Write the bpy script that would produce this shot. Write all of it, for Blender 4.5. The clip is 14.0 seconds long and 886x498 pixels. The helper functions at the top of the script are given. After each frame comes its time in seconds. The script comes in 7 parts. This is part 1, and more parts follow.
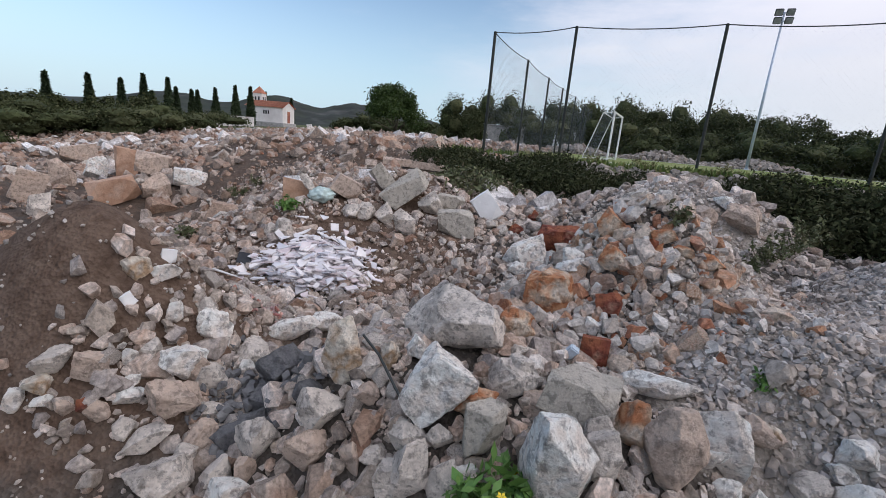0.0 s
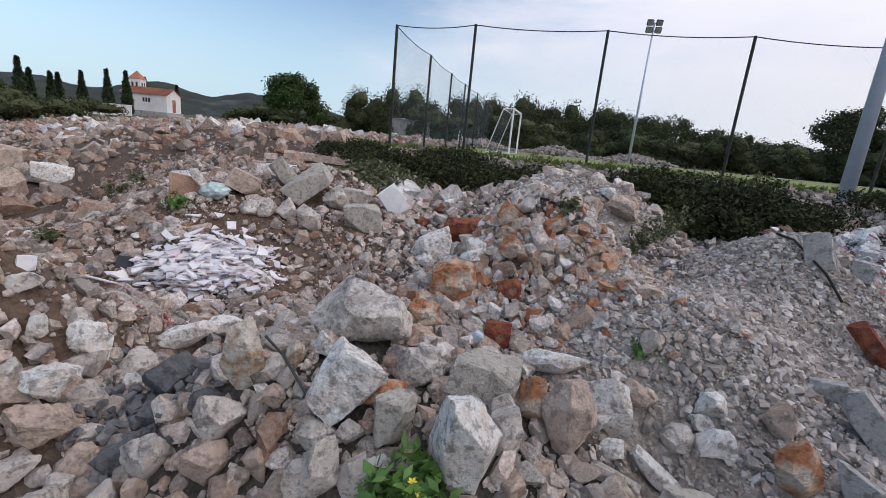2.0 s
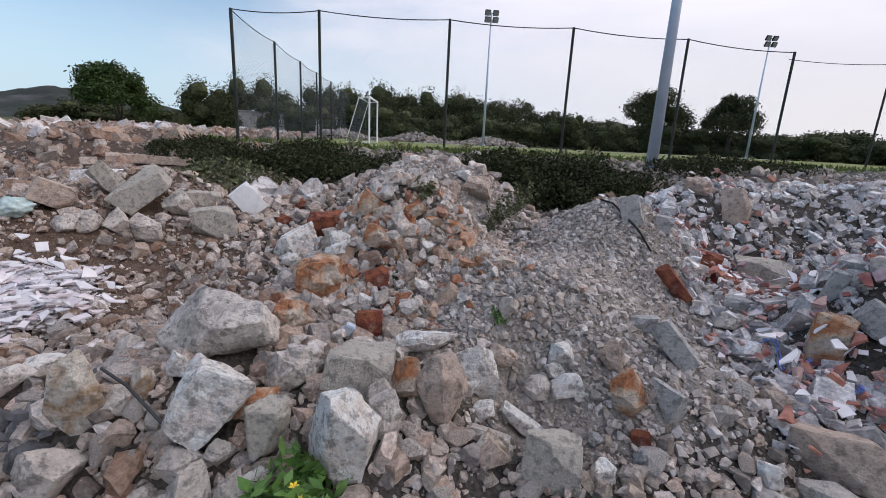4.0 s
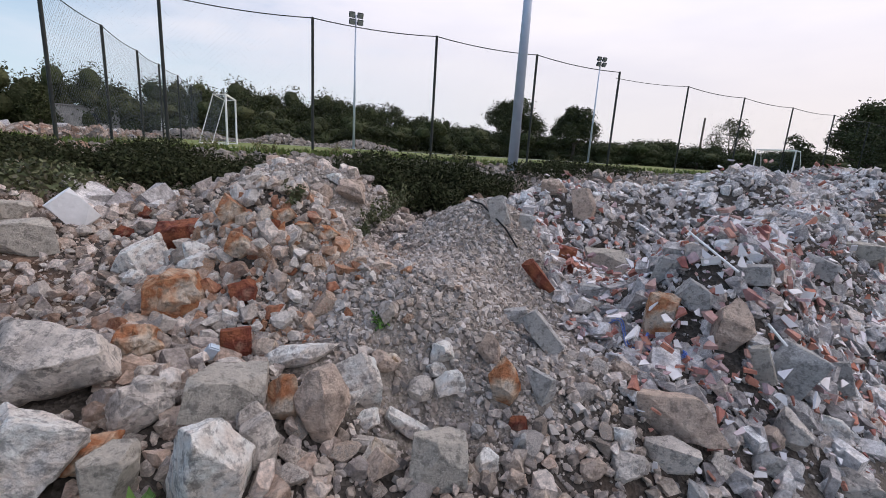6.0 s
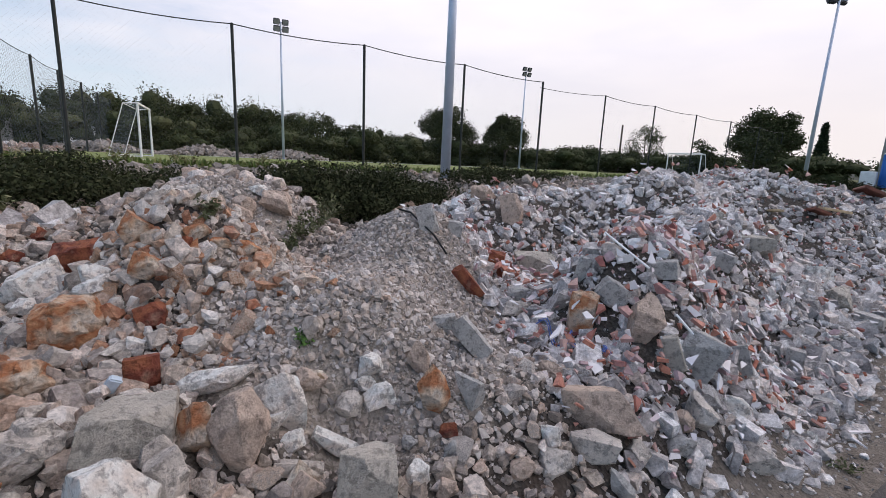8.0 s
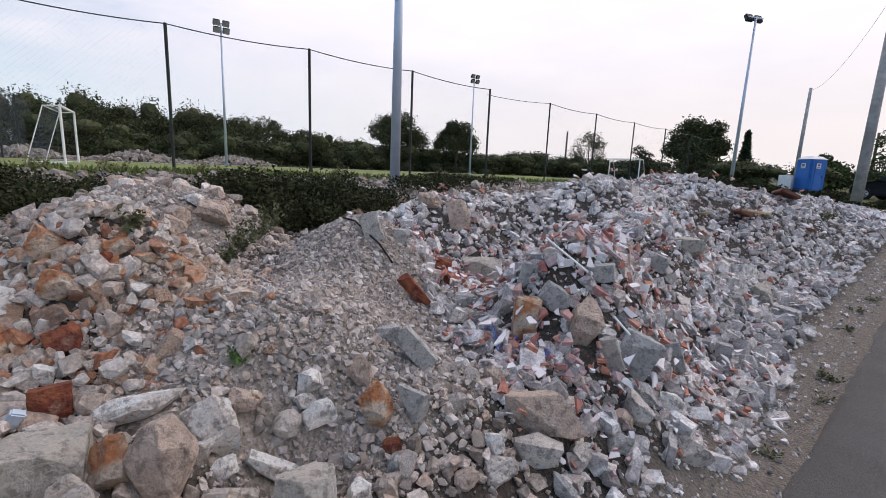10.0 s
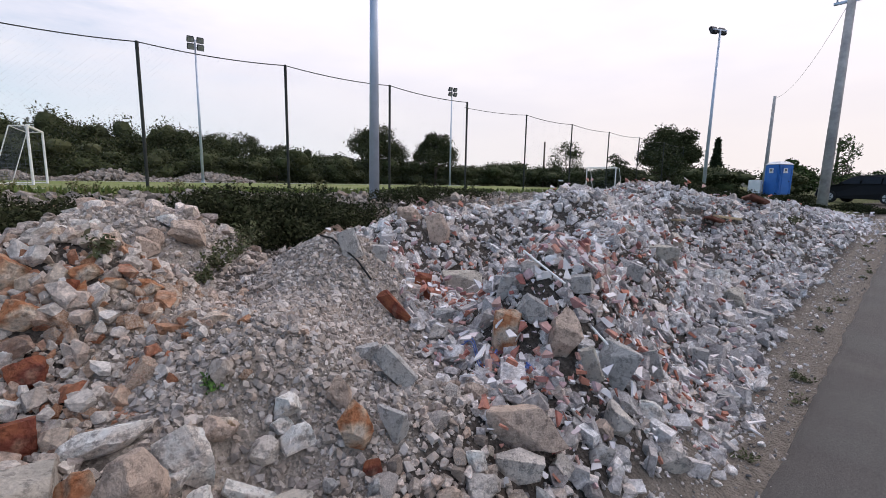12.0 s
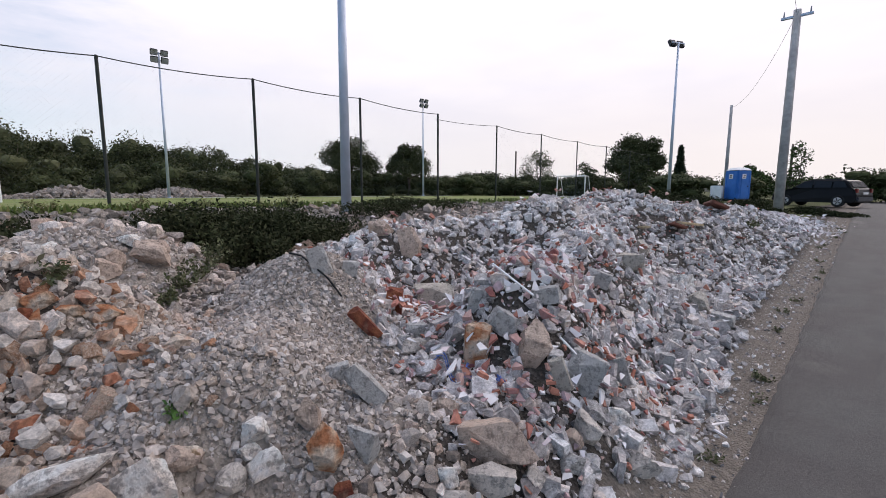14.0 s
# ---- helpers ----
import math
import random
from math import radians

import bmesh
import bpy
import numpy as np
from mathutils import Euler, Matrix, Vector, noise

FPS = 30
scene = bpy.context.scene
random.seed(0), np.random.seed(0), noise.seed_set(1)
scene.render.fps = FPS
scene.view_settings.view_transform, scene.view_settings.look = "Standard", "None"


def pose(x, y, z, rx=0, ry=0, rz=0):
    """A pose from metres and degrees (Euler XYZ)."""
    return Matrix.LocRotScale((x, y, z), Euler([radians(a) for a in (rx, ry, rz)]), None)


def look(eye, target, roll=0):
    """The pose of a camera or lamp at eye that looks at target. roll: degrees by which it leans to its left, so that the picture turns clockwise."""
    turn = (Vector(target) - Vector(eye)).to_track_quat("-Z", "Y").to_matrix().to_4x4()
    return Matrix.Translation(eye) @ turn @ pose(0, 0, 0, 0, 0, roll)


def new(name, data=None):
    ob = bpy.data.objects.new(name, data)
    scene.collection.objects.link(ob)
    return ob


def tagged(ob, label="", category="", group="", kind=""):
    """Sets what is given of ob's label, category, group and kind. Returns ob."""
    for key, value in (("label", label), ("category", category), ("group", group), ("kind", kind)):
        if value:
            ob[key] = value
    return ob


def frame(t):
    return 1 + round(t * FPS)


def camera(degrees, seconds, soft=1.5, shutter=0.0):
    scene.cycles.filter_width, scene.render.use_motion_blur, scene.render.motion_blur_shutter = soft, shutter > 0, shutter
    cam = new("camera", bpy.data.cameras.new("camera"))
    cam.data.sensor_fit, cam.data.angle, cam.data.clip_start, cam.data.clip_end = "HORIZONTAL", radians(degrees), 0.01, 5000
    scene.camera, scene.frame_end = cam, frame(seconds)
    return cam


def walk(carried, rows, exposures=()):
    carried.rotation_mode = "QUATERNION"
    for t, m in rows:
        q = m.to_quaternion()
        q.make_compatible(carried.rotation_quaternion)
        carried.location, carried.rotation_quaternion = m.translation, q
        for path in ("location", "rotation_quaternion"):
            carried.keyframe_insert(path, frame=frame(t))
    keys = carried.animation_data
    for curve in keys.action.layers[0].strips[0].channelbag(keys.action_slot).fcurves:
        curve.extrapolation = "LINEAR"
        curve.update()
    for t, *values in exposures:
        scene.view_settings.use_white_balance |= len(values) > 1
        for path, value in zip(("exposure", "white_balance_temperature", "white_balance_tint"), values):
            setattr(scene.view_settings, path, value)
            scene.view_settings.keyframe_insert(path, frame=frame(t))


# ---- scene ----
cam = camera(89.34, 14.0, soft=0.9)
# seconds, x, y, z, tilt, lean, heading
PATH = [
    (0.0, 0.0000, 0.0000, 2.1000, 75.923, -4.810, 23.212),
    (0.5, -0.0145, 0.0010, 2.0989, 75.527, -5.085, 20.961),
    (1.0, -0.0274, -0.0014, 2.1000, 75.873, -5.000, 18.277),
    (1.5, -0.0187, -0.0141, 2.0979, 76.031, -5.190, 14.895),
    (2.0, 0.0487, -0.0185, 2.1016, 76.228, -5.436, 11.665),
    (2.5, 0.1208, -0.0434, 2.1075, 76.353, -5.158, 9.911),
    (3.0, 0.1879, -0.0806, 2.1178, 76.815, -3.730, 7.187),
    (3.5, 0.1784, -0.0642, 2.1132, 76.712, -2.666, 0.480),
    (4.0, 0.1298, -0.0522, 2.1115, 76.094, -2.773, -5.480),
    (6.5, 0.1478, -0.0029, 2.0995, 77.821, -3.452, -23.907),
    (7.0, 0.1752, -0.0162, 2.1003, 78.111, -3.187, -25.918),
    (7.5, 0.2115, -0.0292, 2.1079, 78.479, -2.681, -27.869),
    (8.0, 0.2404, -0.0373, 2.1104, 78.834, -2.587, -29.501),
    (8.5, 0.2717, -0.0470, 2.1167, 79.216, -2.197, -31.415),
    (9.0, 0.2977, -0.0492, 2.1198, 79.234, -2.555, -33.152),
    (11.5, 0.3585, -0.0689, 2.1692, 80.822, -1.365, -37.514),
    (12.0, 0.3648, -0.0776, 2.1769, 81.285, -1.188, -37.983),
    (12.5, 0.3724, -0.0878, 2.1931, 81.507, -0.529, -38.671),
    (13.0, 0.3830, -0.1055, 2.2143, 81.969, -0.104, -39.470),
    (13.5, 0.3862, -0.1192, 2.2222, 82.116, -0.065, -40.359),
    (14.0, 0.3950, -0.1298, 2.2288, 82.574, -0.171, -41.287),
]
walk(cam, [(r[0], pose(*r[1:])) for r in PATH], [(0.0, -0.19, 6260, 13), (4.2, -0.18, 6310, 15), (6.5, -0.14, 6480, 16), (14.0, -0.09, 6520, 16)])

# ---- world, sun ----
world = bpy.data.worlds.new("world")
scene.world = world
world.use_nodes = True
wn, wl = world.node_tree.nodes, world.node_tree.links
wn.clear()
SUN_EL, SUN_AZ = 20.0, 84.0          # low in the direction of +x, behind cloud
sky = wn.new("ShaderNodeTexSky")
sky.sky_type, sky.sun_disc = "NISHITA", False
sky.sun_elevation, sky.sun_rotation = radians(SUN_EL), radians(SUN_AZ)
sky.air_density, sky.dust_density, sky.ozone_density = 1.0, 0.6, 1.5
scale_sky = wn.new("ShaderNodeVectorMath")
scale_sky.operation = "SCALE"
scale_sky.inputs["Scale"].default_value = 0.20
wl.new(sky.outputs[0], scale_sky.inputs[0])
coord = wn.new("ShaderNodeTexCoord")
split = wn.new("ShaderNodeSeparateXYZ")
wl.new(coord.outputs["Generated"], split.inputs[0])
# thin high cloud: dense towards the sun, open on the far side
flat = wn.new("ShaderNodeMapping")
flat.inputs["Scale"].default_value = (1.2, 1.2, 4.5)
wl.new(coord.outputs["Generated"], flat.inputs["Vector"])
puff = wn.new("ShaderNodeTexNoise")
puff.inputs["Scale"].default_value, puff.inputs["Detail"].default_value = 1.7, 6.0
puff.inputs["Roughness"].default_value = 0.6
wl.new(flat.outputs[0], puff.inputs["Vector"])
lean = wn.new("ShaderNodeMath")
lean.operation = "MULTIPLY_ADD"
lean.inputs[1].default_value, lean.inputs[2].default_value = 0.75, 0.15
wl.new(split.outputs[0], lean.inputs[0])
cover = wn.new("ShaderNodeMath")
cover.operation = "MULTIPLY_ADD"
cover.inputs[1].default_value = 1.15
wl.new(puff.outputs["Fac"], cover.inputs[0])
wl.new(lean.outputs[0], cover.inputs[2])
band = wn.new("ShaderNodeMapRange")
band.interpolation_type = "SMOOTHSTEP"
band.inputs["From Min"].default_value, band.inputs["From Max"].default_value = 0.30, 0.95
wl.new(cover.outputs[0], band.inputs["Value"])
grey = wn.new("ShaderNodeMapRange")
grey.inputs["From Min"].default_value, grey.inputs["From Max"].default_value = 0.3, 0.75
grey.inputs["To Min"].default_value, grey.inputs["To Max"].default_value = 0.0, 1.0
fine = wn.new("ShaderNodeTexNoise")
fine.inputs["Scale"].default_value, fine.inputs["Detail"].default_value = 3.1, 5.0
wl.new(flat.outputs[0], fine.inputs["Vector"])
wl.new(fine.outputs["Fac"], grey.inputs["Value"])
tone = wn.new("ShaderNodeMix")
tone.data_type = "RGBA"
tone.inputs["A"].default_value, tone.inputs["B"].default_value = (0.90, 0.905, 0.99, 1), (1.05, 1.03, 1.06, 1)
wl.new(grey.outputs[0], tone.inputs["Factor"])
mixsky = wn.new("ShaderNodeMix")
mixsky.data_type = "RGBA"
wl.new(band.outputs[0], mixsky.inputs["Factor"])
wl.new(scale_sky.outputs[0], mixsky.inputs["A"])
# an overcast sky is brightest overhead
rise = wn.new("ShaderNodeMath")
rise.operation = "MULTIPLY_ADD"
rise.inputs[1].default_value, rise.inputs[2].default_value = 1.35, 1.0
square = wn.new("ShaderNodeMath")
square.operation = "MULTIPLY"
wl.new(split.outputs[2], square.inputs[0])
wl.new(split.outputs[2], square.inputs[1])
wl.new(square.outputs[0], rise.inputs[0])
dome = wn.new("ShaderNodeVectorMath")
dome.operation = "SCALE"
wl.new(tone.outputs["Result"], dome.inputs[0])
wl.new(rise.outputs[0], dome.inputs["Scale"])
wl.new(dome.outputs[0], mixsky.inputs["B"])
# haze along the horizon: pale blue away from the sun, warm white towards it
side = wn.new("ShaderNodeMapRange")
side.inputs["From Min"].default_value, side.inputs["From Max"].default_value = -0.5, 0.9
wl.new(split.outputs[0], side.inputs["Value"])
haze = wn.new("ShaderNodeMix")
haze.data_type = "RGBA"
haze.inputs["A"].default_value, haze.inputs["B"].default_value = (0.60, 0.82, 0.97, 1), (1.0, 0.95, 0.90, 1)
wl.new(side.outputs[0], haze.inputs["Factor"])
low = wn.new("ShaderNodeMapRange")
low.interpolation_type = "SMOOTHSTEP"
low.inputs["From Min"].default_value, low.inputs["From Max"].default_value = 0.0, 0.30
low.inputs["To Min"].default_value, low.inputs["To Max"].default_value = 0.85, 0.0
wl.new(split.outputs[2], low.inputs["Value"])
hazy = wn.new("ShaderNodeMix")
hazy.data_type = "RGBA"
wl.new(low.outputs[0], hazy.inputs["Factor"])
wl.new(mixsky.outputs["Result"], hazy.inputs["A"])
wl.new(haze.outputs["Result"], hazy.inputs["B"])
back = wn.new("ShaderNodeBackground")
back.inputs["Strength"].default_value = 1.0
wl.new(hazy.outputs["Result"], back.inputs["Color"])
out = wn.new("ShaderNodeOutputWorld")
wl.new(back.outputs[0], out.inputs["Surface"])

sun_data = bpy.data.lights.new("sun", "SUN")
sun_data.energy, sun_data.angle, sun_data.color = 0.6, radians(25), (1.0, 0.9, 0.8)
sun = new("sun", sun_data)
sun.matrix_world = look((40, 6, 22), (0, 3, 0))
scene.view_settings.exposure = 0.0

# ---- materials ----


def mat(name, cols, rough=0.85, scale=4.0, bump=0.3, bump_scale=None, source="noise", metal=0.0, detail=8.0, blotch=0.35, coarse=None, spec=0.3, stain=0.0):
    """Procedural surface. cols: colours from one end of the ramp to the other. source: noise, island or object picks the ramp's place,
    always broken up by two noises."""
    m = bpy.data.materials.new(name)
    m.use_nodes = True
    n, l = m.node_tree.nodes, m.node_tree.links
    b = n["Principled BSDF"]
    b.inputs["Roughness"].default_value, b.inputs["Metallic"].default_value = rough, metal
    b.inputs["Specular IOR Level"].default_value = spec
    tc = n.new("ShaderNodeTexCoord")
    geo = n.new("ShaderNodeNewGeometry")
    small = n.new("ShaderNodeTexNoise")
    small.inputs["Scale"].default_value, small.inputs["Detail"].default_value, small.inputs["Roughness"].default_value = scale, detail, 0.65
    large = n.new("ShaderNodeTexNoise")
    large.inputs["Scale"].default_value, large.inputs["Detail"].default_value = coarse or scale * 0.17, 3.0
    for q in (small, large):
        l.new(geo.outputs["Position"] if source == "island" else tc.outputs["Object"], q.inputs["Vector"])
    ramp = n.new("ShaderNodeValToRGB")
    e = ramp.color_ramp.elements
    while len(e) < len(cols):
        e.new(0.5)
    for i, c in enumerate(cols):
        e[i].position = i / max(1, len(cols) - 1)
        e[i].color = (*c, 1)
    pick = n.new("ShaderNodeMath")
    pick.operation = "MULTIPLY_ADD"
    pick.inputs[1].default_value = 1.0 if source == "noise" else 0.5
    l.new(large.outputs["Fac"], pick.inputs[0])
    if source == "noise":
        pick.inputs[1].default_value, pick.inputs[2].default_value = 2.2, -0.6
    else:
        add = n.new("ShaderNodeMath")
        add.operation = "SUBTRACT"
        add.inputs[1].default_value = 0.25
        if source == "island":
            l.new(geo.outputs["Random Per Island"], add.inputs[0])
        else:
            info = n.new("ShaderNodeObjectInfo")
            l.new(info.outputs["Random"], add.inputs[0])
        l.new(add.outputs[0], pick.inputs[2])
    l.new(pick.outputs[0], ramp.inputs["Fac"])
    shade = n.new("ShaderNodeMapRange")
    shade.inputs["From Min"].default_value, shade.inputs["From Max"].default_value = 0.3, 0.7
    shade.inputs["To Min"].default_value, shade.inputs["To Max"].default_value = 1 - blotch * 0.9, 1 + blotch * 0.9
    l.new(small.outputs["Fac"], shade.inputs["Value"])
    times = n.new("ShaderNodeVectorMath")
    times.operation = "SCALE"
    l.new(ramp.outputs["Color"], times.inputs[0])
    l.new(shade.outputs[0], times.inputs["Scale"])
    if stain:
        # weathering crusts with ragged edges
        crust = n.new("ShaderNodeTexNoise")
        crust.inputs["Scale"].default_value, crust.inputs["Detail"].default_value, crust.inputs["Roughness"].default_value = scale * .3, 9.0, 0.7
        l.new(geo.outputs["Position"] if source == "island" else tc.outputs["Object"], crust.inputs["Vector"])
        edge_ = n.new("ShaderNodeMapRange")
        edge_.inputs["From Min"].default_value, edge_.inputs["From Max"].default_value = 0.50, 0.60
        edge_.inputs["To Min"].default_value, edge_.inputs["To Max"].default_value = 1.0, 1.0 - stain
        l.new(crust.outputs["Fac"], edge_.inputs["Value"])
        worn = n.new("ShaderNodeVectorMath")
        worn.operation = "SCALE"
        l.new(times.outputs[0], worn.inputs[0])
        l.new(edge_.outputs[0], worn.inputs["Scale"])
        times = worn
    l.new(times.outputs[0], b.inputs["Base Color"])
    if bump:
        rel = n.new("ShaderNodeTexNoise")
        rel.inputs["Scale"].default_value, rel.inputs["Detail"].default_value = bump_scale or scale * 2.5, 8.0
        rel.inputs["Roughness"].default_value = 0.7
        l.new(geo.outputs["Position"] if source == "island" else tc.outputs["Object"], rel.inputs["Vector"])
        bp = n.new("ShaderNodeBump")
        bp.inputs["Strength"].default_value, bp.inputs["Distance"].default_value = bump, 0.03
        l.new(rel.outputs["Fac"], bp.inputs["Height"])
        l.new(bp.outputs[0], b.inputs["Normal"])
    return m


M_LIME = mat("limestone", [(0.258, 0.214, 0.182), (0.544, 0.461, 0.388), (0.337, 0.295, 0.276), (0.697, 0.604, 0.534), (0.479, 0.347, 0.270), (0.842, 0.761, 0.703)], scale=38, bump=.8, blotch=.5, source="island", stain=.3)
M_PINK = mat("stained_limestone", [(0.264, 0.164, 0.113), (0.436, 0.318, 0.245), (0.244, 0.205, 0.177), (0.497, 0.407, 0.343), (0.274, 0.155, 0.103), (0.568, 0.511, 0.451)], scale=38, bump=.8, blotch=.5, source="island", stain=.3)
M_ORANGE = mat("iron_stained_stone", [(0.563, 0.453, 0.356), (0.490, 0.283, 0.179), (0.403, 0.158, 0.090), (0.587, 0.476, 0.378), (0.612, 0.520, 0.431), (0.465, 0.238, 0.136), (0.563, 0.465, 0.378)], scale=38, coarse=7, bump=.8, blotch=.5, source="island", stain=.3)
M_GREY = mat("concrete_rubble", [(0.270, 0.251, 0.249), (0.644, 0.611, 0.603), (0.424, 0.393, 0.375), (0.849, 0.825, 0.816), (0.592, 0.503, 0.442), (0.860, 0.860, 0.860)], scale=38, bump=.7, blotch=.45, source="island", stain=.3)
M_BRICK = mat("brick_shards", [(0.410, 0.155, 0.103), (0.497, 0.237, 0.172), (0.292, 0.103, 0.092), (0.540, 0.381, 0.345), (0.454, 0.217, 0.162), (0.475, 0.350, 0.362), (0.389, 0.258, 0.270)], scale=16, bump=.4, source="island")
M_TILE = mat("white_tile_shards", [(0.662, 0.634, 0.635), (0.773, 0.743, 0.736), (0.552, 0.553, 0.598), (0.791, 0.761, 0.754), (0.607, 0.516, 0.524), (0.736, 0.697, 0.718)], rough=.55, scale=6, bump=.1, source="island", blotch=.15, spec=.3)
M_BANK = mat("weathered_bank_stone", [(.17, .145, .12), (.30, .262, .225), (.21, .19, .17), (.40, .36, .32), (.27, .205, .16)], scale=20, bump=.8, blotch=.4, source="island", stain=.3)
M_CHALK = mat("chalky_limestone", [(.50, .46, .42), (.66, .61, .56), (.44, .38, .33), (.74, .70, .66), (.58, .46, .38)], scale=38, bump=.8, blotch=.4, source="island", stain=.3)
M_GRAVEL = mat("gravel", [(0.269, 0.228, 0.197), (0.446, 0.395, 0.352), (0.232, 0.211, 0.197), (0.573, 0.530, 0.497), (0.375, 0.305, 0.250)], scale=20, bump=.5, source="island")
# leaf colour lifted to stand in for haze on far trees; M_SHRUB without the lift
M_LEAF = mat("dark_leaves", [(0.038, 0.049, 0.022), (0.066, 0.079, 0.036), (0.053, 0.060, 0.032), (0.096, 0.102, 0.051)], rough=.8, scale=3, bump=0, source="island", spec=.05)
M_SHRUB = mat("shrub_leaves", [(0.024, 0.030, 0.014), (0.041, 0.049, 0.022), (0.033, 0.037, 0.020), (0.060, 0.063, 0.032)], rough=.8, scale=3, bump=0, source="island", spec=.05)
M_PINE = mat("pine_needles", [(.028, .050, .014), (.050, .085, .022), (.036, .060, .016), (.075, .110, .030)], rough=.6, scale=3, bump=0, source="island", spec=.2)
M_CYPRESS = mat("cypress_needles", [(0.022, 0.035, 0.020), (0.035, 0.054, 0.025), (0.049, 0.068, 0.031)], rough=.65, scale=3, bump=0, source="island", spec=.2)
M_WEED = mat("weed_leaves", [(.06, .13, .03), (.10, .20, .045), (.13, .24, .06)], rough=.5, scale=6, bump=0, source="island")
M_SAGE = mat("grey_green_weed", [(.07, .09, .04), (.12, .13, .06), (.09, .08, .05)], rough=.7, scale=6, bump=0, source="island")
M_BARK = mat("bark", [(.06, .05, .04), (.11, .09, .07), (.08, .065, .05)], scale=6, bump=.8)
M_STRAW = mat("dry_grass", [(.22, .19, .10), (.13, .15, .05), (.28, .24, .14)], rough=.8, scale=6, bump=0, source="island")
M_STEEL = mat("galvanised_steel", [(0.396, 0.460, 0.561), (0.506, 0.575, 0.683), (0.440, 0.506, 0.610)], rough=.45, scale=2, bump=.05, metal=.35, blotch=.12)
M_POST = mat("dark_painted_steel", [(.012, .016, .016), (.03, .035, .03), (.018, .02, .02)], rough=.55, scale=5, bump=.1)
M_WIRE = mat("wire", [(.03, .035, .035), (.05, .055, .055)], rough=.6, scale=5, bump=0)
M_NETW = mat("net_twine", [(.10, .12, .14), (.16, .18, .20)], rough=.7, scale=5, bump=0)
M_WHITE = mat("white_paint", [(.74, .74, .75), (.82, .82, .82), (.66, .66, .66)], rough=.5, scale=3, bump=.05, blotch=.12)
M_PLASTER = mat("lime_plaster", [(.72, .69, .68), (.80, .77, .75), (.66, .62, .61)], rough=.9, scale=1.5, bump=.1, blotch=.1)
M_ROOF = mat("clay_roof", [(.36, .13, .08), (.44, .19, .12), (.30, .10, .07)], rough=.85, scale=3, bump=.2)
M_POLE = mat("weathered_concrete", [(.30, .295, .29), (.40, .39, .38), (.34, .33, .33)], rough=.9, scale=3, bump=.3)
M_ASPHALT = mat("asphalt", [(0.074, 0.070, 0.069), (0.100, 0.097, 0.091), (0.085, 0.079, 0.075), (0.120, 0.113, 0.104)], rough=.8, scale=60, coarse=.7, bump=.5, bump_scale=180, blotch=.3)
M_GLASS = mat("tinted_glass", [(.012, .014, .016), (.02, .022, .025)], rough=.08, scale=2, bump=0, spec=.3)
M_CARPAINT = mat("black_car_paint", [(.010, .011, .013), (.016, .016, .018)], rough=.35, scale=2, bump=0, blotch=.1, spec=.10)
M_RUBBER = mat("rubber", [(.015, .015, .015), (.03, .03, .03)], rough=.85, scale=8, bump=.1)
M_ALLOY = mat("alloy", [(.40, .40, .42), (.52, .52, .54)], rough=.35, scale=4, bump=0, metal=.7)
M_REDLENS = mat("red_lens", [(.12, .012, .012), (.18, .016, .016)], rough=.2, scale=4, bump=0)
M_CLEAR = mat("clear_lens", [(0.248, 0.257, 0.276), (0.315, 0.324, 0.340)], rough=.15, scale=4, bump=0)
M_BLUE = mat("blue_plastic", [(.025, .13, .42), (.035, .17, .52), (.02, .11, .36)], rough=.4, scale=2, bump=.03, blotch=.12)
M_STRAP = mat("blue_strap", [(.07, .14, .42), (.12, .20, .50)], rough=.45, scale=9, bump=.1)
M_DARK = mat("dark_plastic", [(.02, .022, .03), (.045, .05, .06)], rough=.5, scale=6, bump=.05)
M_HILL = mat("wooded_hill", [(0.022, 0.030, 0.022), (0.034, 0.041, 0.029), (0.028, 0.033, 0.029), (0.074, 0.076, 0.068)], rough=1, scale=.05, coarse=.03, bump=.6, bump_scale=.3, blotch=.5)
M_YELLOW = mat("yellow_petals", [(.75, .55, .03), (.85, .66, .06)], rough=.5, scale=9, bump=0)
M_GRASS = mat("turf", [(.11, .15, .035), (.16, .20, .05), (.20, .21, .08), (.13, .18, .04)], rough=.9, scale=6, coarse=.25, bump=.5, bump_scale=60)
M_BLADE = mat("grass_blades", [(.07, .11, .025), (.11, .16, .035), (.17, .17, .06)], rough=.7, scale=6, bump=0, source="island")
# single stones, one object each
R_GREY = mat("grey_boulder", [(0.276, 0.249, 0.227), (0.478, 0.434, 0.393), (0.671, 0.607, 0.546), (0.791, 0.718, 0.650), (0.719, 0.647, 0.580)], scale=60, coarse=5, bump=1.0, bump_scale=48, blotch=.16, stain=.52)
R_PALE = mat("pale_boulder", [(0.731, 0.657, 0.584), (0.860, 0.860, 0.826), (0.792, 0.712, 0.642), (0.860, 0.860, 0.860)], scale=60, coarse=5, bump=1.0, bump_scale=48, blotch=.16, stain=.52)
R_BROWN = mat("brown_boulder", [(0.437, 0.314, 0.240), (0.628, 0.498, 0.407), (0.484, 0.381, 0.314), (0.679, 0.558, 0.467)], scale=60, coarse=4, bump=1.0, bump_scale=48, blotch=.16, stain=.42)
R_ORANGE = mat("orange_boulder", [(0.646, 0.569, 0.476), (0.538, 0.291, 0.155), (0.430, 0.172, 0.078), (0.623, 0.452, 0.320), (0.646, 0.569, 0.486), (0.560, 0.387, 0.259)], scale=60, coarse=5, bump=1.0, bump_scale=48, blotch=.16, stain=.42)
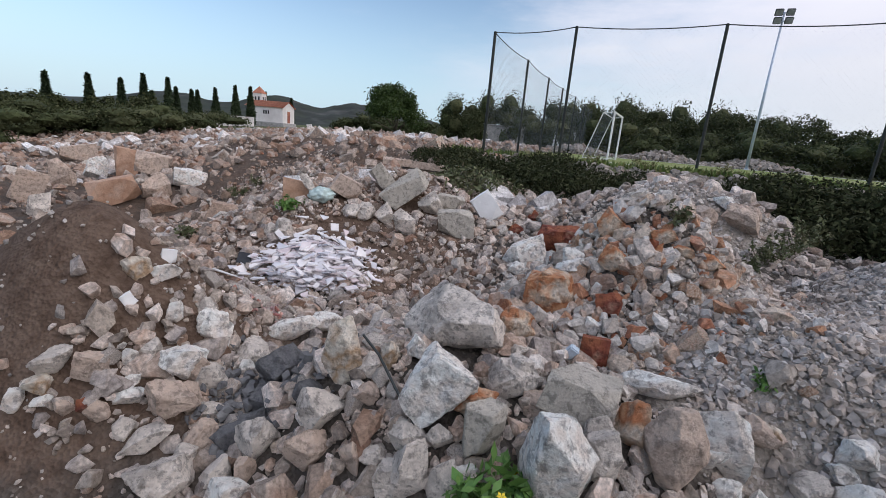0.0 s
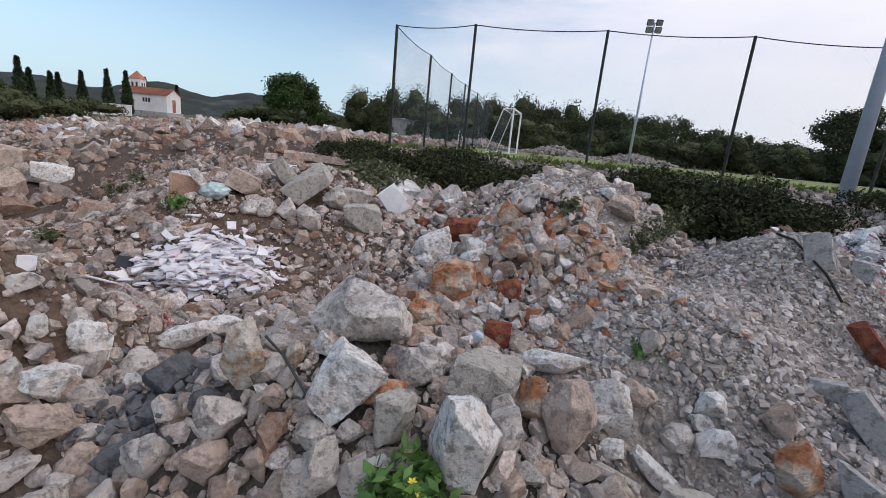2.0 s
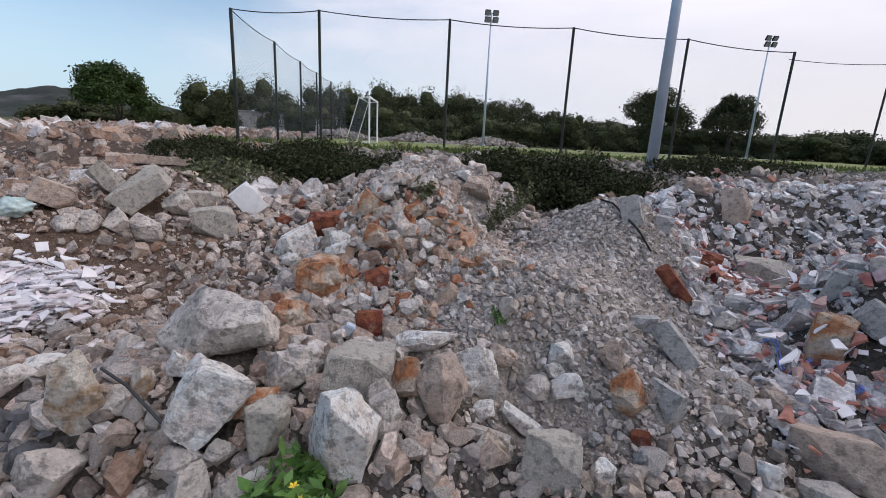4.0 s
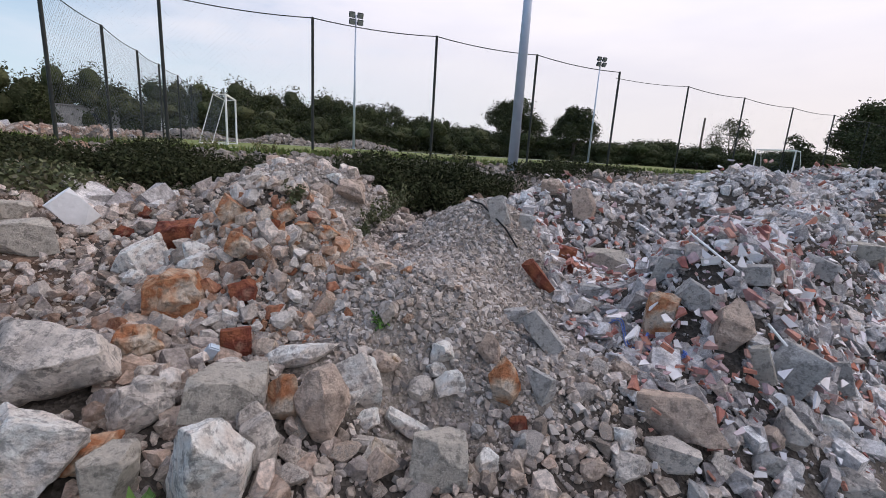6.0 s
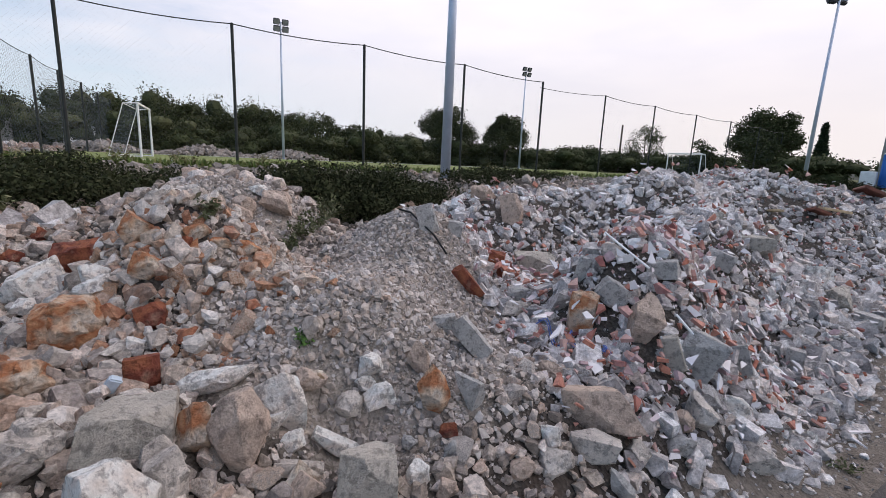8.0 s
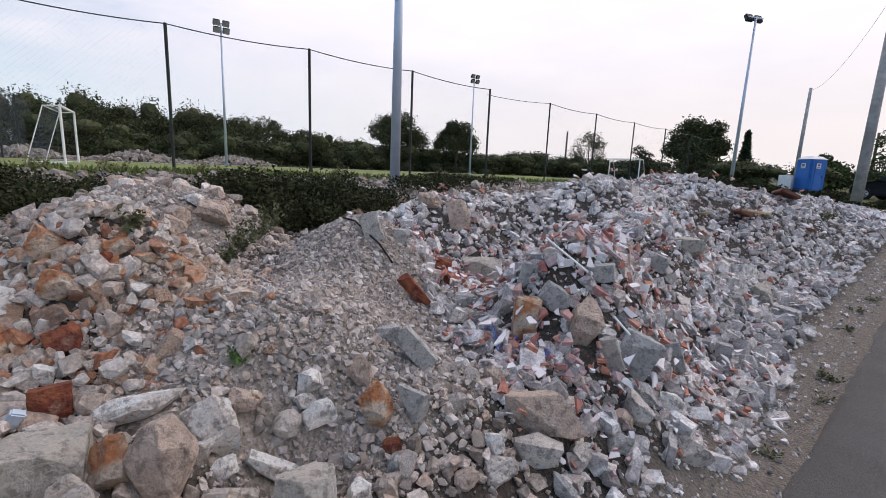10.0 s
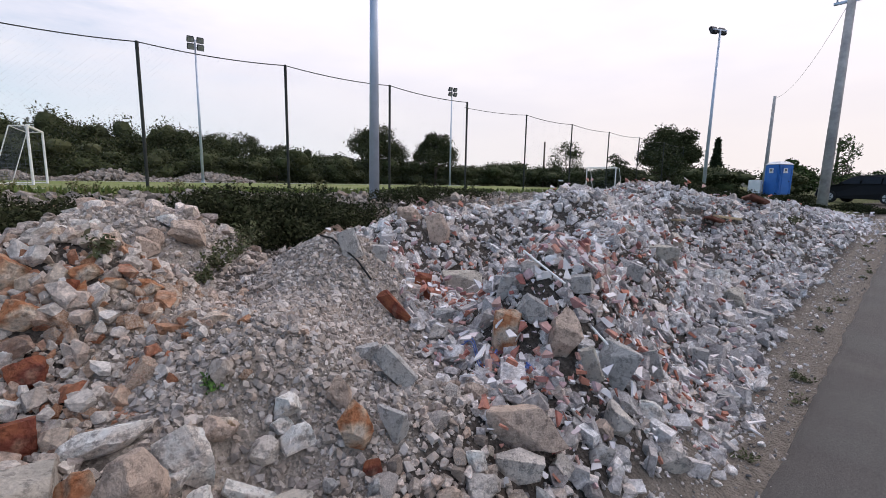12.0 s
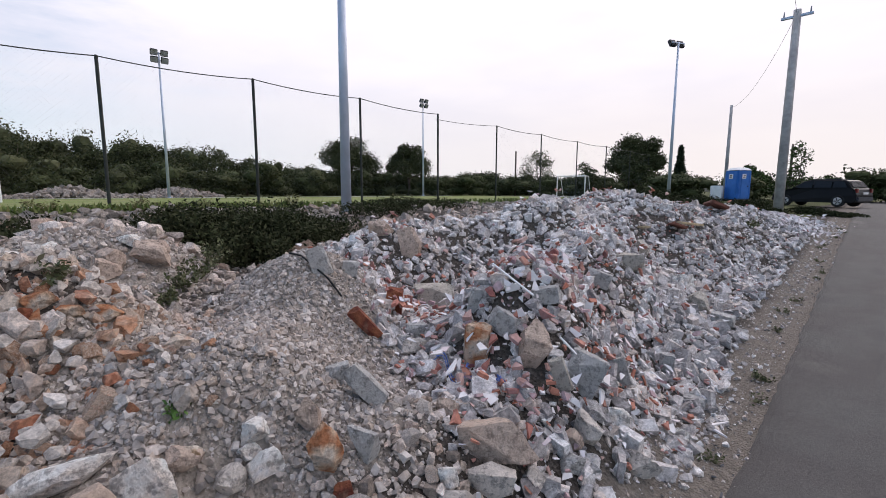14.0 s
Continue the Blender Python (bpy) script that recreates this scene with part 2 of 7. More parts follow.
R_RED = mat("rust_red_stone", [(0.247, 0.076, 0.043), (0.323, 0.114, 0.057), (0.209, 0.057, 0.038), (0.399, 0.247, 0.171)], scale=60, coarse=6, bump=1.0, bump_scale=48, blotch=.16, stain=.42)
R_CONC = mat("cast_concrete", [(0.390, 0.359, 0.310), (0.544, 0.501, 0.437), (0.449, 0.411, 0.358)], scale=60, coarse=4, bump=1.0, bump_scale=48, blotch=.16, stain=.42)
R_YELLOW = mat("ochre_stone", [(0.697, 0.586, 0.430), (0.767, 0.709, 0.619), (0.488, 0.331, 0.203), (0.721, 0.672, 0.606)], scale=60, coarse=6, bump=1.0, bump_scale=48, blotch=.16, stain=.42)
R_SLATE = mat("blue_grey_slab", [(0.393, 0.385, 0.378), (0.499, 0.489, 0.473), (0.446, 0.431, 0.409)], scale=60, coarse=4, bump=1.0, bump_scale=48, blotch=.16, stain=.42)
R_SAND = mat("tan_sandstone", [(.46, .28, .19), (.54, .36, .26), (.40, .24, .16), (.56, .42, .33)], scale=40, coarse=1.6, bump=.8, bump_scale=30, blotch=.2, stain=.15)
R_ASPH = mat("old_asphalt_lump", [(.10, .10, .105), (.17, .17, .175), (.13, .13, .14), (.21, .205, .20)], scale=60, coarse=6, bump=1.0, bump_scale=48, blotch=.3, stain=.3)
KIND = {"sand": R_SAND, "asphalt": R_ASPH, "grey": R_GREY, "pale": R_PALE, "brown": R_BROWN, "orange": R_ORANGE, "red": R_RED, "concrete": R_CONC, "ochre": R_YELLOW, "slate": R_SLATE, "white": M_WHITE}


def ground_material():
    """Bare ground: gravel with gap shade in its colour, red-brown soil, dusty verge and scrub grass, laid by the
    painted zones of the sheet.
    """
    m = bpy.data.materials.new("ground")
    m.use_nodes = True
    n, l = m.node_tree.nodes, m.node_tree.links
    b = n["Principled BSDF"]
    b.inputs["Roughness"].default_value, b.inputs["Specular IOR Level"].default_value = 0.95, 0.15
    geo = n.new("ShaderNodeNewGeometry")

    def noise_tex(s, d=6.0):
        q = n.new("ShaderNodeTexNoise")
        q.inputs["Scale"].default_value, q.inputs["Detail"].default_value, q.inputs["Roughness"].default_value = s, d, 0.65
        l.new(geo.outputs["Position"], q.inputs["Vector"])
        return q.outputs["Fac"]

    def ramp(fac, cols):
        r = n.new("ShaderNodeValToRGB")
        e = r.color_ramp.elements
        while len(e) < len(cols):
            e.new(0.5)
        for i, c in enumerate(cols):
            e[i].position, e[i].color = 0.25 + 0.5 * i / (len(cols) - 1), (*c, 1)
        l.new(fac, r.inputs["Fac"])
        return r.outputs["Color"]

    def mix(fac, a, c):
        q = n.new("ShaderNodeMix")
        q.data_type = "RGBA"
        l.new(fac, q.inputs["Factor"])
        l.new(a, q.inputs["A"])
        l.new(c, q.inputs["B"])
        return q.outputs["Result"]

    cells = n.new("ShaderNodeTexVoronoi")
    cells.inputs["Scale"].default_value = 38.0
    l.new(geo.outputs["Position"], cells.inputs["Vector"])
    apart = n.new("ShaderNodeSeparateColor")
    l.new(cells.outputs["Color"], apart.inputs[0])
    # gravel set darker than its own tone: shade between stones put into colour
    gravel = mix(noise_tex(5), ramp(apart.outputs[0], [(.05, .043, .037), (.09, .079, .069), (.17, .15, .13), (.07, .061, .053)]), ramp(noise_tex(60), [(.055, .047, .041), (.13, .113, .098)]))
    soil = ramp(noise_tex(9), [(.07, .045, .032), (.115, .077, .056), (.17, .12, .09), (.13, .092, .068)])
    dust = ramp(noise_tex(13), [(.13, .112, .094), (.19, .165, .14), (.255, .222, .19)])
    scrub = ramp(noise_tex(3), [(.05, .065, .025), (.09, .10, .04), (.14, .13, .07)])
    zone = n.new("ShaderNodeAttribute")
    zone.attribute_name = "zone"
    fines = n.new("ShaderNodeAttribute")
    fines.attribute_name = "fines"
    zs = n.new("ShaderNodeSeparateColor")
    l.new(zone.outputs["Color"], zs.inputs[0])

    def soft(v, s):
        add = n.new("ShaderNodeMath")
        add.operation = "MULTIPLY_ADD"
        add.inputs[1].default_value = 0.9
        l.new(noise_tex(s), add.inputs[0])
        l.new(v, add.inputs[2])
        r = n.new("ShaderNodeMapRange")
        r.inputs["From Min"].default_value, r.inputs["From Max"].default_value = 0.75, 1.05
        l.new(add.outputs[0], r.inputs["Value"])
        return r.outputs[0]

    pale = mix(noise_tex(7), ramp(apart.outputs[0], [(.24, .21, .18), (.38, .335, .29), (.48, .43, .38), (.30, .265, .23)]), ramp(noise_tex(70), [(.26, .225, .19), (.42, .37, .32)]))
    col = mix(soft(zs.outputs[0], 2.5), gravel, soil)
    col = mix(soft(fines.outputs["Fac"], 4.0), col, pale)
    col = mix(soft(zs.outputs[1], 3.5), col, dust)
    col = mix(soft(zs.outputs[2], 1.2), col, scrub)
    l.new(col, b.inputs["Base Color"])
    bp = n.new("ShaderNodeBump")
    bp.inputs["Strength"].default_value, bp.inputs["Distance"].default_value = 0.8, 0.03
    hsum = n.new("ShaderNodeMath")
    hsum.operation = "ADD"
    l.new(cells.outputs["Distance"], hsum.inputs[0])
    l.new(noise_tex(45, 8), hsum.inputs[1])
    l.new(hsum.outputs[0], bp.inputs["Height"])
    l.new(bp.outputs[0], b.inputs["Normal"])
    return m


M_GROUND = ground_material()

# ---- building tools ----
rng = np.random.default_rng(7)


def mesh_from(name, verts, faces, material, smooth=False):
    me = bpy.data.meshes.new(name)
    me.from_pydata([tuple(v) for v in verts], [], [tuple(q) for q in faces])
    me.materials.append(material)
    if smooth:
        me.polygons.foreach_set("use_smooth", [True] * len(me.polygons))
    me.update()
    return me


def tri_mesh(name, verts, tris, material):
    """A mesh out of large arrays of corners and triangles."""
    me = bpy.data.meshes.new(name)
    me.vertices.add(len(verts))
    me.vertices.foreach_set("co", np.asarray(verts, np.float32).ravel())
    k = len(tris)
    me.loops.add(3 * k)
    me.loops.foreach_set("vertex_index", np.asarray(tris, np.int32).ravel())
    me.polygons.add(k)
    me.polygons.foreach_set("loop_start", np.arange(0, 3 * k, 3, dtype=np.int32))
    me.materials.append(material)
    me.polygons.foreach_set("use_smooth", np.zeros(k, dtype=bool))
    me.update(calc_edges=True)
    return me


def part(name, bm, material, parent, label="", smooth=False):
    me = bpy.data.meshes.new(name)
    bm.to_mesh(me)
    bm.free()
    me.materials.append(material)
    if smooth:
        me.polygons.foreach_set("use_smooth", [True] * len(me.polygons))
    ob = new(name, me)
    ob.parent = parent
    if label:
        ob["label"] = label
    return ob


def box(bm, cx, cy, cz, sx, sy, sz, m=None, bevel=0.0):
    """A box round (cx, cy, cz), its edges bevelled."""
    made = bmesh.ops.create_cube(bm, size=1.0, matrix=Matrix.Translation((cx, cy, cz)) @ Matrix.Diagonal((sx, sy, sz, 1)))["verts"]
    if bevel:
        edges = {e for v in made for e in v.link_edges}
        made = list({v for q in bmesh.ops.bevel(bm, geom=list(edges), offset=bevel, segments=2, affect="EDGES")["faces"] for v in q.verts} | {v for v in made if v.is_valid})
    if m is not None:
        bmesh.ops.transform(bm, matrix=m, verts=made)
    return made


def tube(bm, a, b, r0, r1=None, sides=10):
    """A tapered round bar from a to b."""
    a, b = Vector(a), Vector(b)
    d = b - a
    m = Matrix.Translation((a + b) / 2) @ d.to_track_quat("Z", "Y").to_matrix().to_4x4()
    bmesh.ops.create_cone(bm, cap_ends=True, segments=sides, radius1=r0, radius2=r0 if r1 is None else r1, depth=d.length, matrix=m)


def empty(name, x=0, y=0, z=0, turn=0):
    ob = new(name)
    ob.empty_display_size = 0.2
    ob.matrix_world = pose(x, y, z, 0, 0, turn)
    return ob


def smooth_step(a):
    a = np.clip(a, 0.0, 1.0)
    return a * a * (3 - 2 * a)


def value_noise(x, y, seed):
    """Smooth noise in the plane, -1 to 1, period of about one unit."""
    xi, yi = np.floor(x).astype(np.int64), np.floor(y).astype(np.int64)
    u, v = x - xi, y - yi
    u, v = u * u * (3 - 2 * u), v * v * (3 - 2 * v)

    def corner(i, j):
        q = (i * 374761393 + j * 668265263 + seed * 2246822519) & 0xFFFFFFFF
        q = ((q ^ (q >> 13)) * 1274126177) & 0xFFFFFFFF
        return ((q ^ (q >> 16)) & 0xFFFF) / 32767.5 - 1
    return (corner(xi, yi) * (1 - u) + corner(xi + 1, yi) * u) * (1 - v) + (corner(xi, yi + 1) * (1 - u) + corner(xi + 1, yi + 1) * u) * v


# ---- lie of the land ----
# x, y, half-widths along x and y, height
NEAR_MOUNDS = [
    (-0.2, 2.35, 1.5, 0.75, 0.66),
    (-3.5, 1.9, 1.15, 0.85, 1.40),
    (-5.0, 2.6, 1.3, 1.2, 0.70),
    (-1.0, 3.3, 0.8, 0.8, 0.56),
    (0.2, 4.4, 0.9, 1.0, 1.46),
    (0.9, 7.6, 1.3, 1.5, 0.83),
    (1.9, 8.7, 1.2, 0.8, 0.06),
    (1.4, 3.15, 1.0, 0.9, 0.99),
    (-2.6, 3.4, 1.0, 0.8, 0.28),
    (-2.5, 6.3, 1.4, 1.2, 0.15),
    (-4.8, 6.0, 1.4, 1.6, 0.60),
    (-8, 7, 2.5, 2, -0.35),
    (4.0, 2.7, 1.0, 0.9, 1.42),
]
HEAP_MOUNDS = [
    (5.8, 3.2, 1.2, 0.9, 1.17),
    (4.8, 6.2, 1.3, 1.3, 1.02),
    (7.9, 5.4, 1.6, 1.3, 1.26),
    (10.5, 5.6, 2.0, 1.5, 1.06),
    (14.5, 7.0, 3, 1.8, 0.96),
    (2.9, 1.8, 0.9, 0.5, 0.34),
    (7.4, 3.6, 1.2, 1.0, 0.87),
    (1.5, 1.6, 0.9, 0.5, 0.24),
    (3.6, 11.2, 4.2, 1.9, -1.03),
    (-2.2, 11.0, 2.8, 1.7, -0.36),
    (5.5, 1.6, 1.2, 0.5, -0.06),
    (2.6, 4.7, 1.1, 1.1, 1.27),
    (-1.5, 2.2, 0.6, 0.5, 0.32),
]
EDGE_MOUNDS = [
    (-2.1, 2.3, 0.4, 0.5, -0.12),
    (-3.5, 7.3, 1.0, 0.8, 0.42),
    (1.0, 2.4, 0.35, 0.35, -0.34),
    (2.2, 2.3, 0.6, 0.5, 0.28),
    (12.3, 4.2, 2.0, 1.2, 1.02),
    (16.8, 4.4, 2.6, 1.3, 0.80),
    (20.2, 3.7, 2.4, 0.8, 0.20),
    (6.3, 6.2, 1.0, 1.1, 0.42),
    (-0.2, 7.7, 0.8, 0.9, 0.20),
    (-3.2, 4.25, 0.55, 0.5, 0.12),
]
PLATEAU = 1.58


def road_height(x):
    return -0.15 + 0.0675 * np.clip(x - 5.0, 0.0, 22.0)


def heap_foot(x):
    """Where the tipped rubble ends before the verge of the road."""
    return 0.72 + 0.085 * (x - 4.28) + 0.22 + np.clip(0.15 * (x - 5.0), 0.0, 0.5) + 0.40 * smooth_step((4.4 - x) / 1.2)


def rough_land(x, y):
    """How far a place is broken rubble ground: 0 on road, verge and pitch, 1 on the tipped heaps."""
    road = smooth_step((y - heap_foot(x)) / 0.32)
    pitch = 1 - smooth_step((y - 15.4) / 0.8) * smooth_step((x + 7.2) / 0.8)
    far = 1 - smooth_step((np.hypot(x, y) - 48) / 10)
    east = 1 - smooth_step((x - 19) / 4)
    return road * pitch * far * east


def height(x, y):
    x, y = np.asarray(x, float), np.asarray(y, float)
    k = smooth_step((y - 1.0) / 12.0)
    bearing = np.degrees(np.arctan2(-x, np.maximum(y, 0.1)))
    west = 1.72 - 2.2 * smooth_step((bearing - 33) / 36)
    z = road_height(x) * (1 - k) + (PLATEAU + (west - PLATEAU) * smooth_step((-x - 5.5) / 3)) * k
    for a, b, c, d, e in NEAR_MOUNDS + HEAP_MOUNDS + EDGE_MOUNDS:
        z = z + e * np.exp(-((x - a) / c) ** 2 - ((y - b) / d) ** 2)
    w = rough_land(x, y)
    big = smooth_step((np.hypot(x, y) - 7) / 6)
    z = z - 0.30 * smooth_step((x + 9) / 2) * np.exp(-((y - 14.3) / 1.1) ** 2)
    big = big * (1 - smooth_step((y - 11.5) / 1.5) * smooth_step((x + 9) / 2))
    z = z + w * big * (0.22 * value_noise(x / 3.1, y / 3.1, 3) + 0.16 * value_noise(x / 1.3, y / 1.3, 5))
    z = z + w * (0.05 * value_noise(x / 0.55, y / 0.55, 11) + 0.025 * value_noise(x / 0.21, y / 0.21, 12))
    return z


def land(x, y):
    return float(height(np.array([x]), np.array([y]))[0])


# the ground: one sheet to the horizon, fine near the heaps
def spread(n, lo, hi, centre, fine):
    a = np.linspace(np.arcsinh((lo - centre) / fine), np.arcsinh((hi - centre) / fine), n)
    return centre + fine * np.sinh(a)


gx, gy = spread(390, -900, 900, 1.0, 5.0), spread(350, -300, 1100, 3.0, 3.6)
GX, GY = np.meshgrid(gx, gy)
GZ = height(GX, GY)
verts = np.stack([GX, GY, GZ], -1).reshape(-1, 3)
W, Hn = len(gx), len(gy)
q = (np.arange(Hn - 1)[:, None] * W + np.arange(W - 1)[None, :]).ravel()
tris = np.concatenate([np.stack([q, q + 1, q + W + 1], 1), np.stack([q, q + W + 1, q + W], 1)])
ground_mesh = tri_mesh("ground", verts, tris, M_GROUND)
ground_mesh.polygons.foreach_set("use_smooth", [True] * len(ground_mesh.polygons))
zone = ground_mesh.color_attributes.new("zone", "FLOAT_COLOR", "POINT")


def blob(x, y, a, b, c, d):
    return np.exp(-((x - a) / c) ** 2 - ((y - b) / d) ** 2)


soil = blob(GX, GY, -3.7, 1.9, 1.6, 1.2) + blob(GX, GY, -3.3, 5.2, 1.1, .7) + blob(GX, GY, -5.8, 8.3, 1.8, .7) + blob(GX, GY, -4.6, 6.2, 2.2, 1.2) + blob(GX, GY, -2.6, 4.9, 1.0, .7) + .45 * smooth_step((-GX - 1.5) / 3) * rough_land(GX, GY) + .5 * blob(GX, GY, 2.0, 1.6, .6, .4)
dust = 1 - smooth_step((GY - 1.0 - 0.085 * (GX - 4)) / .8)
scrub = smooth_step((np.hypot(GX, GY) - 46) / 10) + blob(GX, GY, 4.0, 12.2, 4.5, 2.0) + smooth_step((GY - 14.6) / .8) * smooth_step((GX + 8) / 1.5) + .9 * smooth_step((GX - 17.5) / 3) * smooth_step((GY - 4.4) / 1.5) + .9 * blob(GX, GY, 25.5, 4.4, 3.6, .9)
rgba = np.stack([np.clip(soil, 0, 1), np.clip(dust, 0, 1), np.clip(scrub, 0, 1), np.ones_like(soil)], -1)
zone.data.foreach_set("color", rgba.astype(np.float32).ravel())
fines = ground_mesh.attributes.new("fines", "FLOAT", "POINT")
fines.data.foreach_set("value", np.clip(blob(GX, GY, 1.6, 3.05, .95, .85) * 1.7 + 1.5 * blob(GX, GY, 2.4, 4.3, .8, .9) + 1.3 * blob(GX, GY, 1.0, 7.3, 1.1, 1.0) + blob(GX, GY, .85, 3.3, .5, .7), 0, 1).astype(np.float32).ravel())
ground = tagged(new("ground", ground_mesh), "uneven ground of gravel, red-brown soil and dusty verge", "ground", kind="structure")

# the road: worn asphalt along the foot of the heaps
ROAD = []
for i in range(420):
    x = -12 + i * 0.12 if i < 260 else 19.2 + (i - 260) * 0.6
    y = 0.83 + 0.085 * (x - 4.28)
    ROAD.append((x, y))
rv, rf = [], []
across = np.concatenate([[0, .07], np.linspace(.4, 6.0, 14)])
for i, (x, y) in enumerate(ROAD):
    for j, w in enumerate(across):
        jag = 0.05 * noise.noise((x * 1.3, 0, 0)) + 0.03 * noise.noise((x * 5, 2, 0)) if j == 0 else 0
        yy = y - w + jag
        rv.append((x + w * 0.08, yy, max(float(road_height(np.array(x))), land(x, yy) if j < 2 else -9) + (0.045 if 0 < j else 0.006)))
for i in range(len(ROAD) - 1):
    for j in range(15):
        a = i * 16 + j
        rf.append((a, a + 1, a + 17, a + 16))
road = tagged(new("road", mesh_from("road", rv, rf, M_ASPHALT, True)), "worn grey asphalt road with a crumbling edge", "road", kind="structure")

# ---- the pitch ----
PZ = PLATEAU + 0.05
pv, pf = [], []
nx, ny = 60, 30
for j in range(ny + 1):
    for i in range(nx + 1):
        x, y = -5.4 + 44.4 * i / nx, 17.45 + 20.5 * j / ny
        pv.append((x, y, PZ + 0.02 * math.sin(x * .7) * math.sin(y * .9)))
for j in range(ny):
    for i in range(nx):
        a = j * (nx + 1) + i
        pf.append((a, a + 1, a + nx + 2, a + nx + 1))
pitch = tagged(new("pitch", mesh_from("pitch", pv, pf, M_GRASS, True)), "mown green football pitch on a raised terrace", "football pitch", kind="structure")
bm = bmesh.new()
box(bm, 15, 19.0, PZ + .035, 38, .1, .012)
box(bm, 15, 36.5, PZ + .035, 38, .1, .012)
part("touch_line", bm, M_WHITE, pitch, "faded white touch lines")


# ---- fences ----
def net_panel(bm, a, b, z0, z1, step, r):
    """Diamond netting between the uprights a and b: crossed straight strands, clipped to the panel."""
    a, b = Vector(a), Vector(b)
    length, hgt = (b - a).length, z1 - z0
    d = (b - a).normalized()
    side = Vector((-d.y, d.x, 0)) * r
    for lean in (1, -1):
        s = -hgt
        while s < length:
            lo, hi = max(0.0, -s), min(hgt, length - s)
            if hi > lo:
                u0, u1 = s + lo, s + hi
                if lean < 0:
                    u0, u1 = length - u0, length - u1
                p, q2 = a + d * u0, a + d * u1
                p.z, q2.z = z0 + lo, z0 + hi
                w = Vector((d.x * r, d.y * r, 0))
                vs = [bm.verts.new(v) for v in (p - w, p + w, p + side, q2 - w, q2 + w, q2 + side)]
                for f in ((0, 1, 4, 3), (1, 2, 5, 4), (2, 0, 3, 5)):
                    bm.faces.new([vs[i] for i in f])
            s += step


def rope(bm, a, b, sag, r, n=8):
    """A sagging line between two tops."""
    a, b = Vector(a), Vector(b)
    pts = [a.lerp(b, i / n) - Vector((0, 0, sag * 4 * (i / n) * (1 - i / n))) for i in range(n + 1)]
    for p, q2 in zip(pts, pts[1:]):
        tube(bm, p, q2, r, sides=5)


def fence(name, label, spots, top, post_r, step, strand, net_from=0.05, hump_=0.0):
    f = empty(name, *spots[0], PLATEAU)
    inv = f.matrix_world.inverted()
    tagged(f, label, "fence")
    tops = []
    for i, (x, y) in enumerate(spots):
        z0 = land(x, y) - 0.1
        bm = bmesh.new()
        t = top + 0.03 * math.sin(i * 2.3) + hump_ * math.sin(math.pi * i / (len(spots) - 1))
        tube(bm, (x, y, z0), (x, y, t), post_r, sides=10)
        tube(bm, (x, y, t), (x, y, t + .03), post_r * 1.15, post_r * .6, sides=10)
        ob = part("post", bm, M_POST, f)
        ob.matrix_parent_inverse = inv
        tops.append((x, y, t))
    bm = bmesh.new()
    for a, b in zip(tops, tops[1:]):
        rope(bm, a, b, 0.10, 0.018)
    part("top_rope", bm, M_WIRE, f, "dark sagging top rope").matrix_parent_inverse = inv
    bm = bmesh.new()
    for a, b in zip(tops, tops[1:]):
        net_panel(bm, (a[0], a[1], 0), (b[0], b[1], 0), PLATEAU + net_from, min(a[2], b[2]) - .1, step, strand)
    part("net", bm, M_NETW, f, "thin grey diamond netting").matrix_parent_inverse = inv
    return f


fence("ball_fence", "tall dark steel posts with netting along the pitch", [(-5.65, 17.3), (-2.7, 17.25), (1.84, 17.2), (6.38, 17.2), (10.85, 17.2), (15.35, 17.3)], 6.02, 0.050, 0.17, 0.0007, hump_=0.2)
fence("ball_fence", "tall dark steel posts with netting behind the goal", [(-5.65, 17.3), (-5.66, 22.9), (-5.6, 28.2), (-5.55, 33.2), (-5.3, 38.2), (-5.2, 44.0), (-5.1, 50.0)], 6.0, 0.055, 0.20, 0.0035)
far_fence = fence("ball_fence", "weathered steel posts with netting at the pitch's far corner", [(20.6, 18.1), (26.0, 18.9), (31.2, 19.4), (36.8, 20.1), (42.5, 20.8), (48.0, 21.5)], 6.0, 0.042, 0.26, 0.0009)
bm = bmesh.new()
rope(bm, (16.3, 18.6, 6.0), (20.6, 18.1, 6.0), 0.08, 0.014)
part("tie_rope", bm, M_WIRE, far_fence, "thin rope running on to the corner post").matrix_parent_inverse = far_fence.matrix_world.inverted()


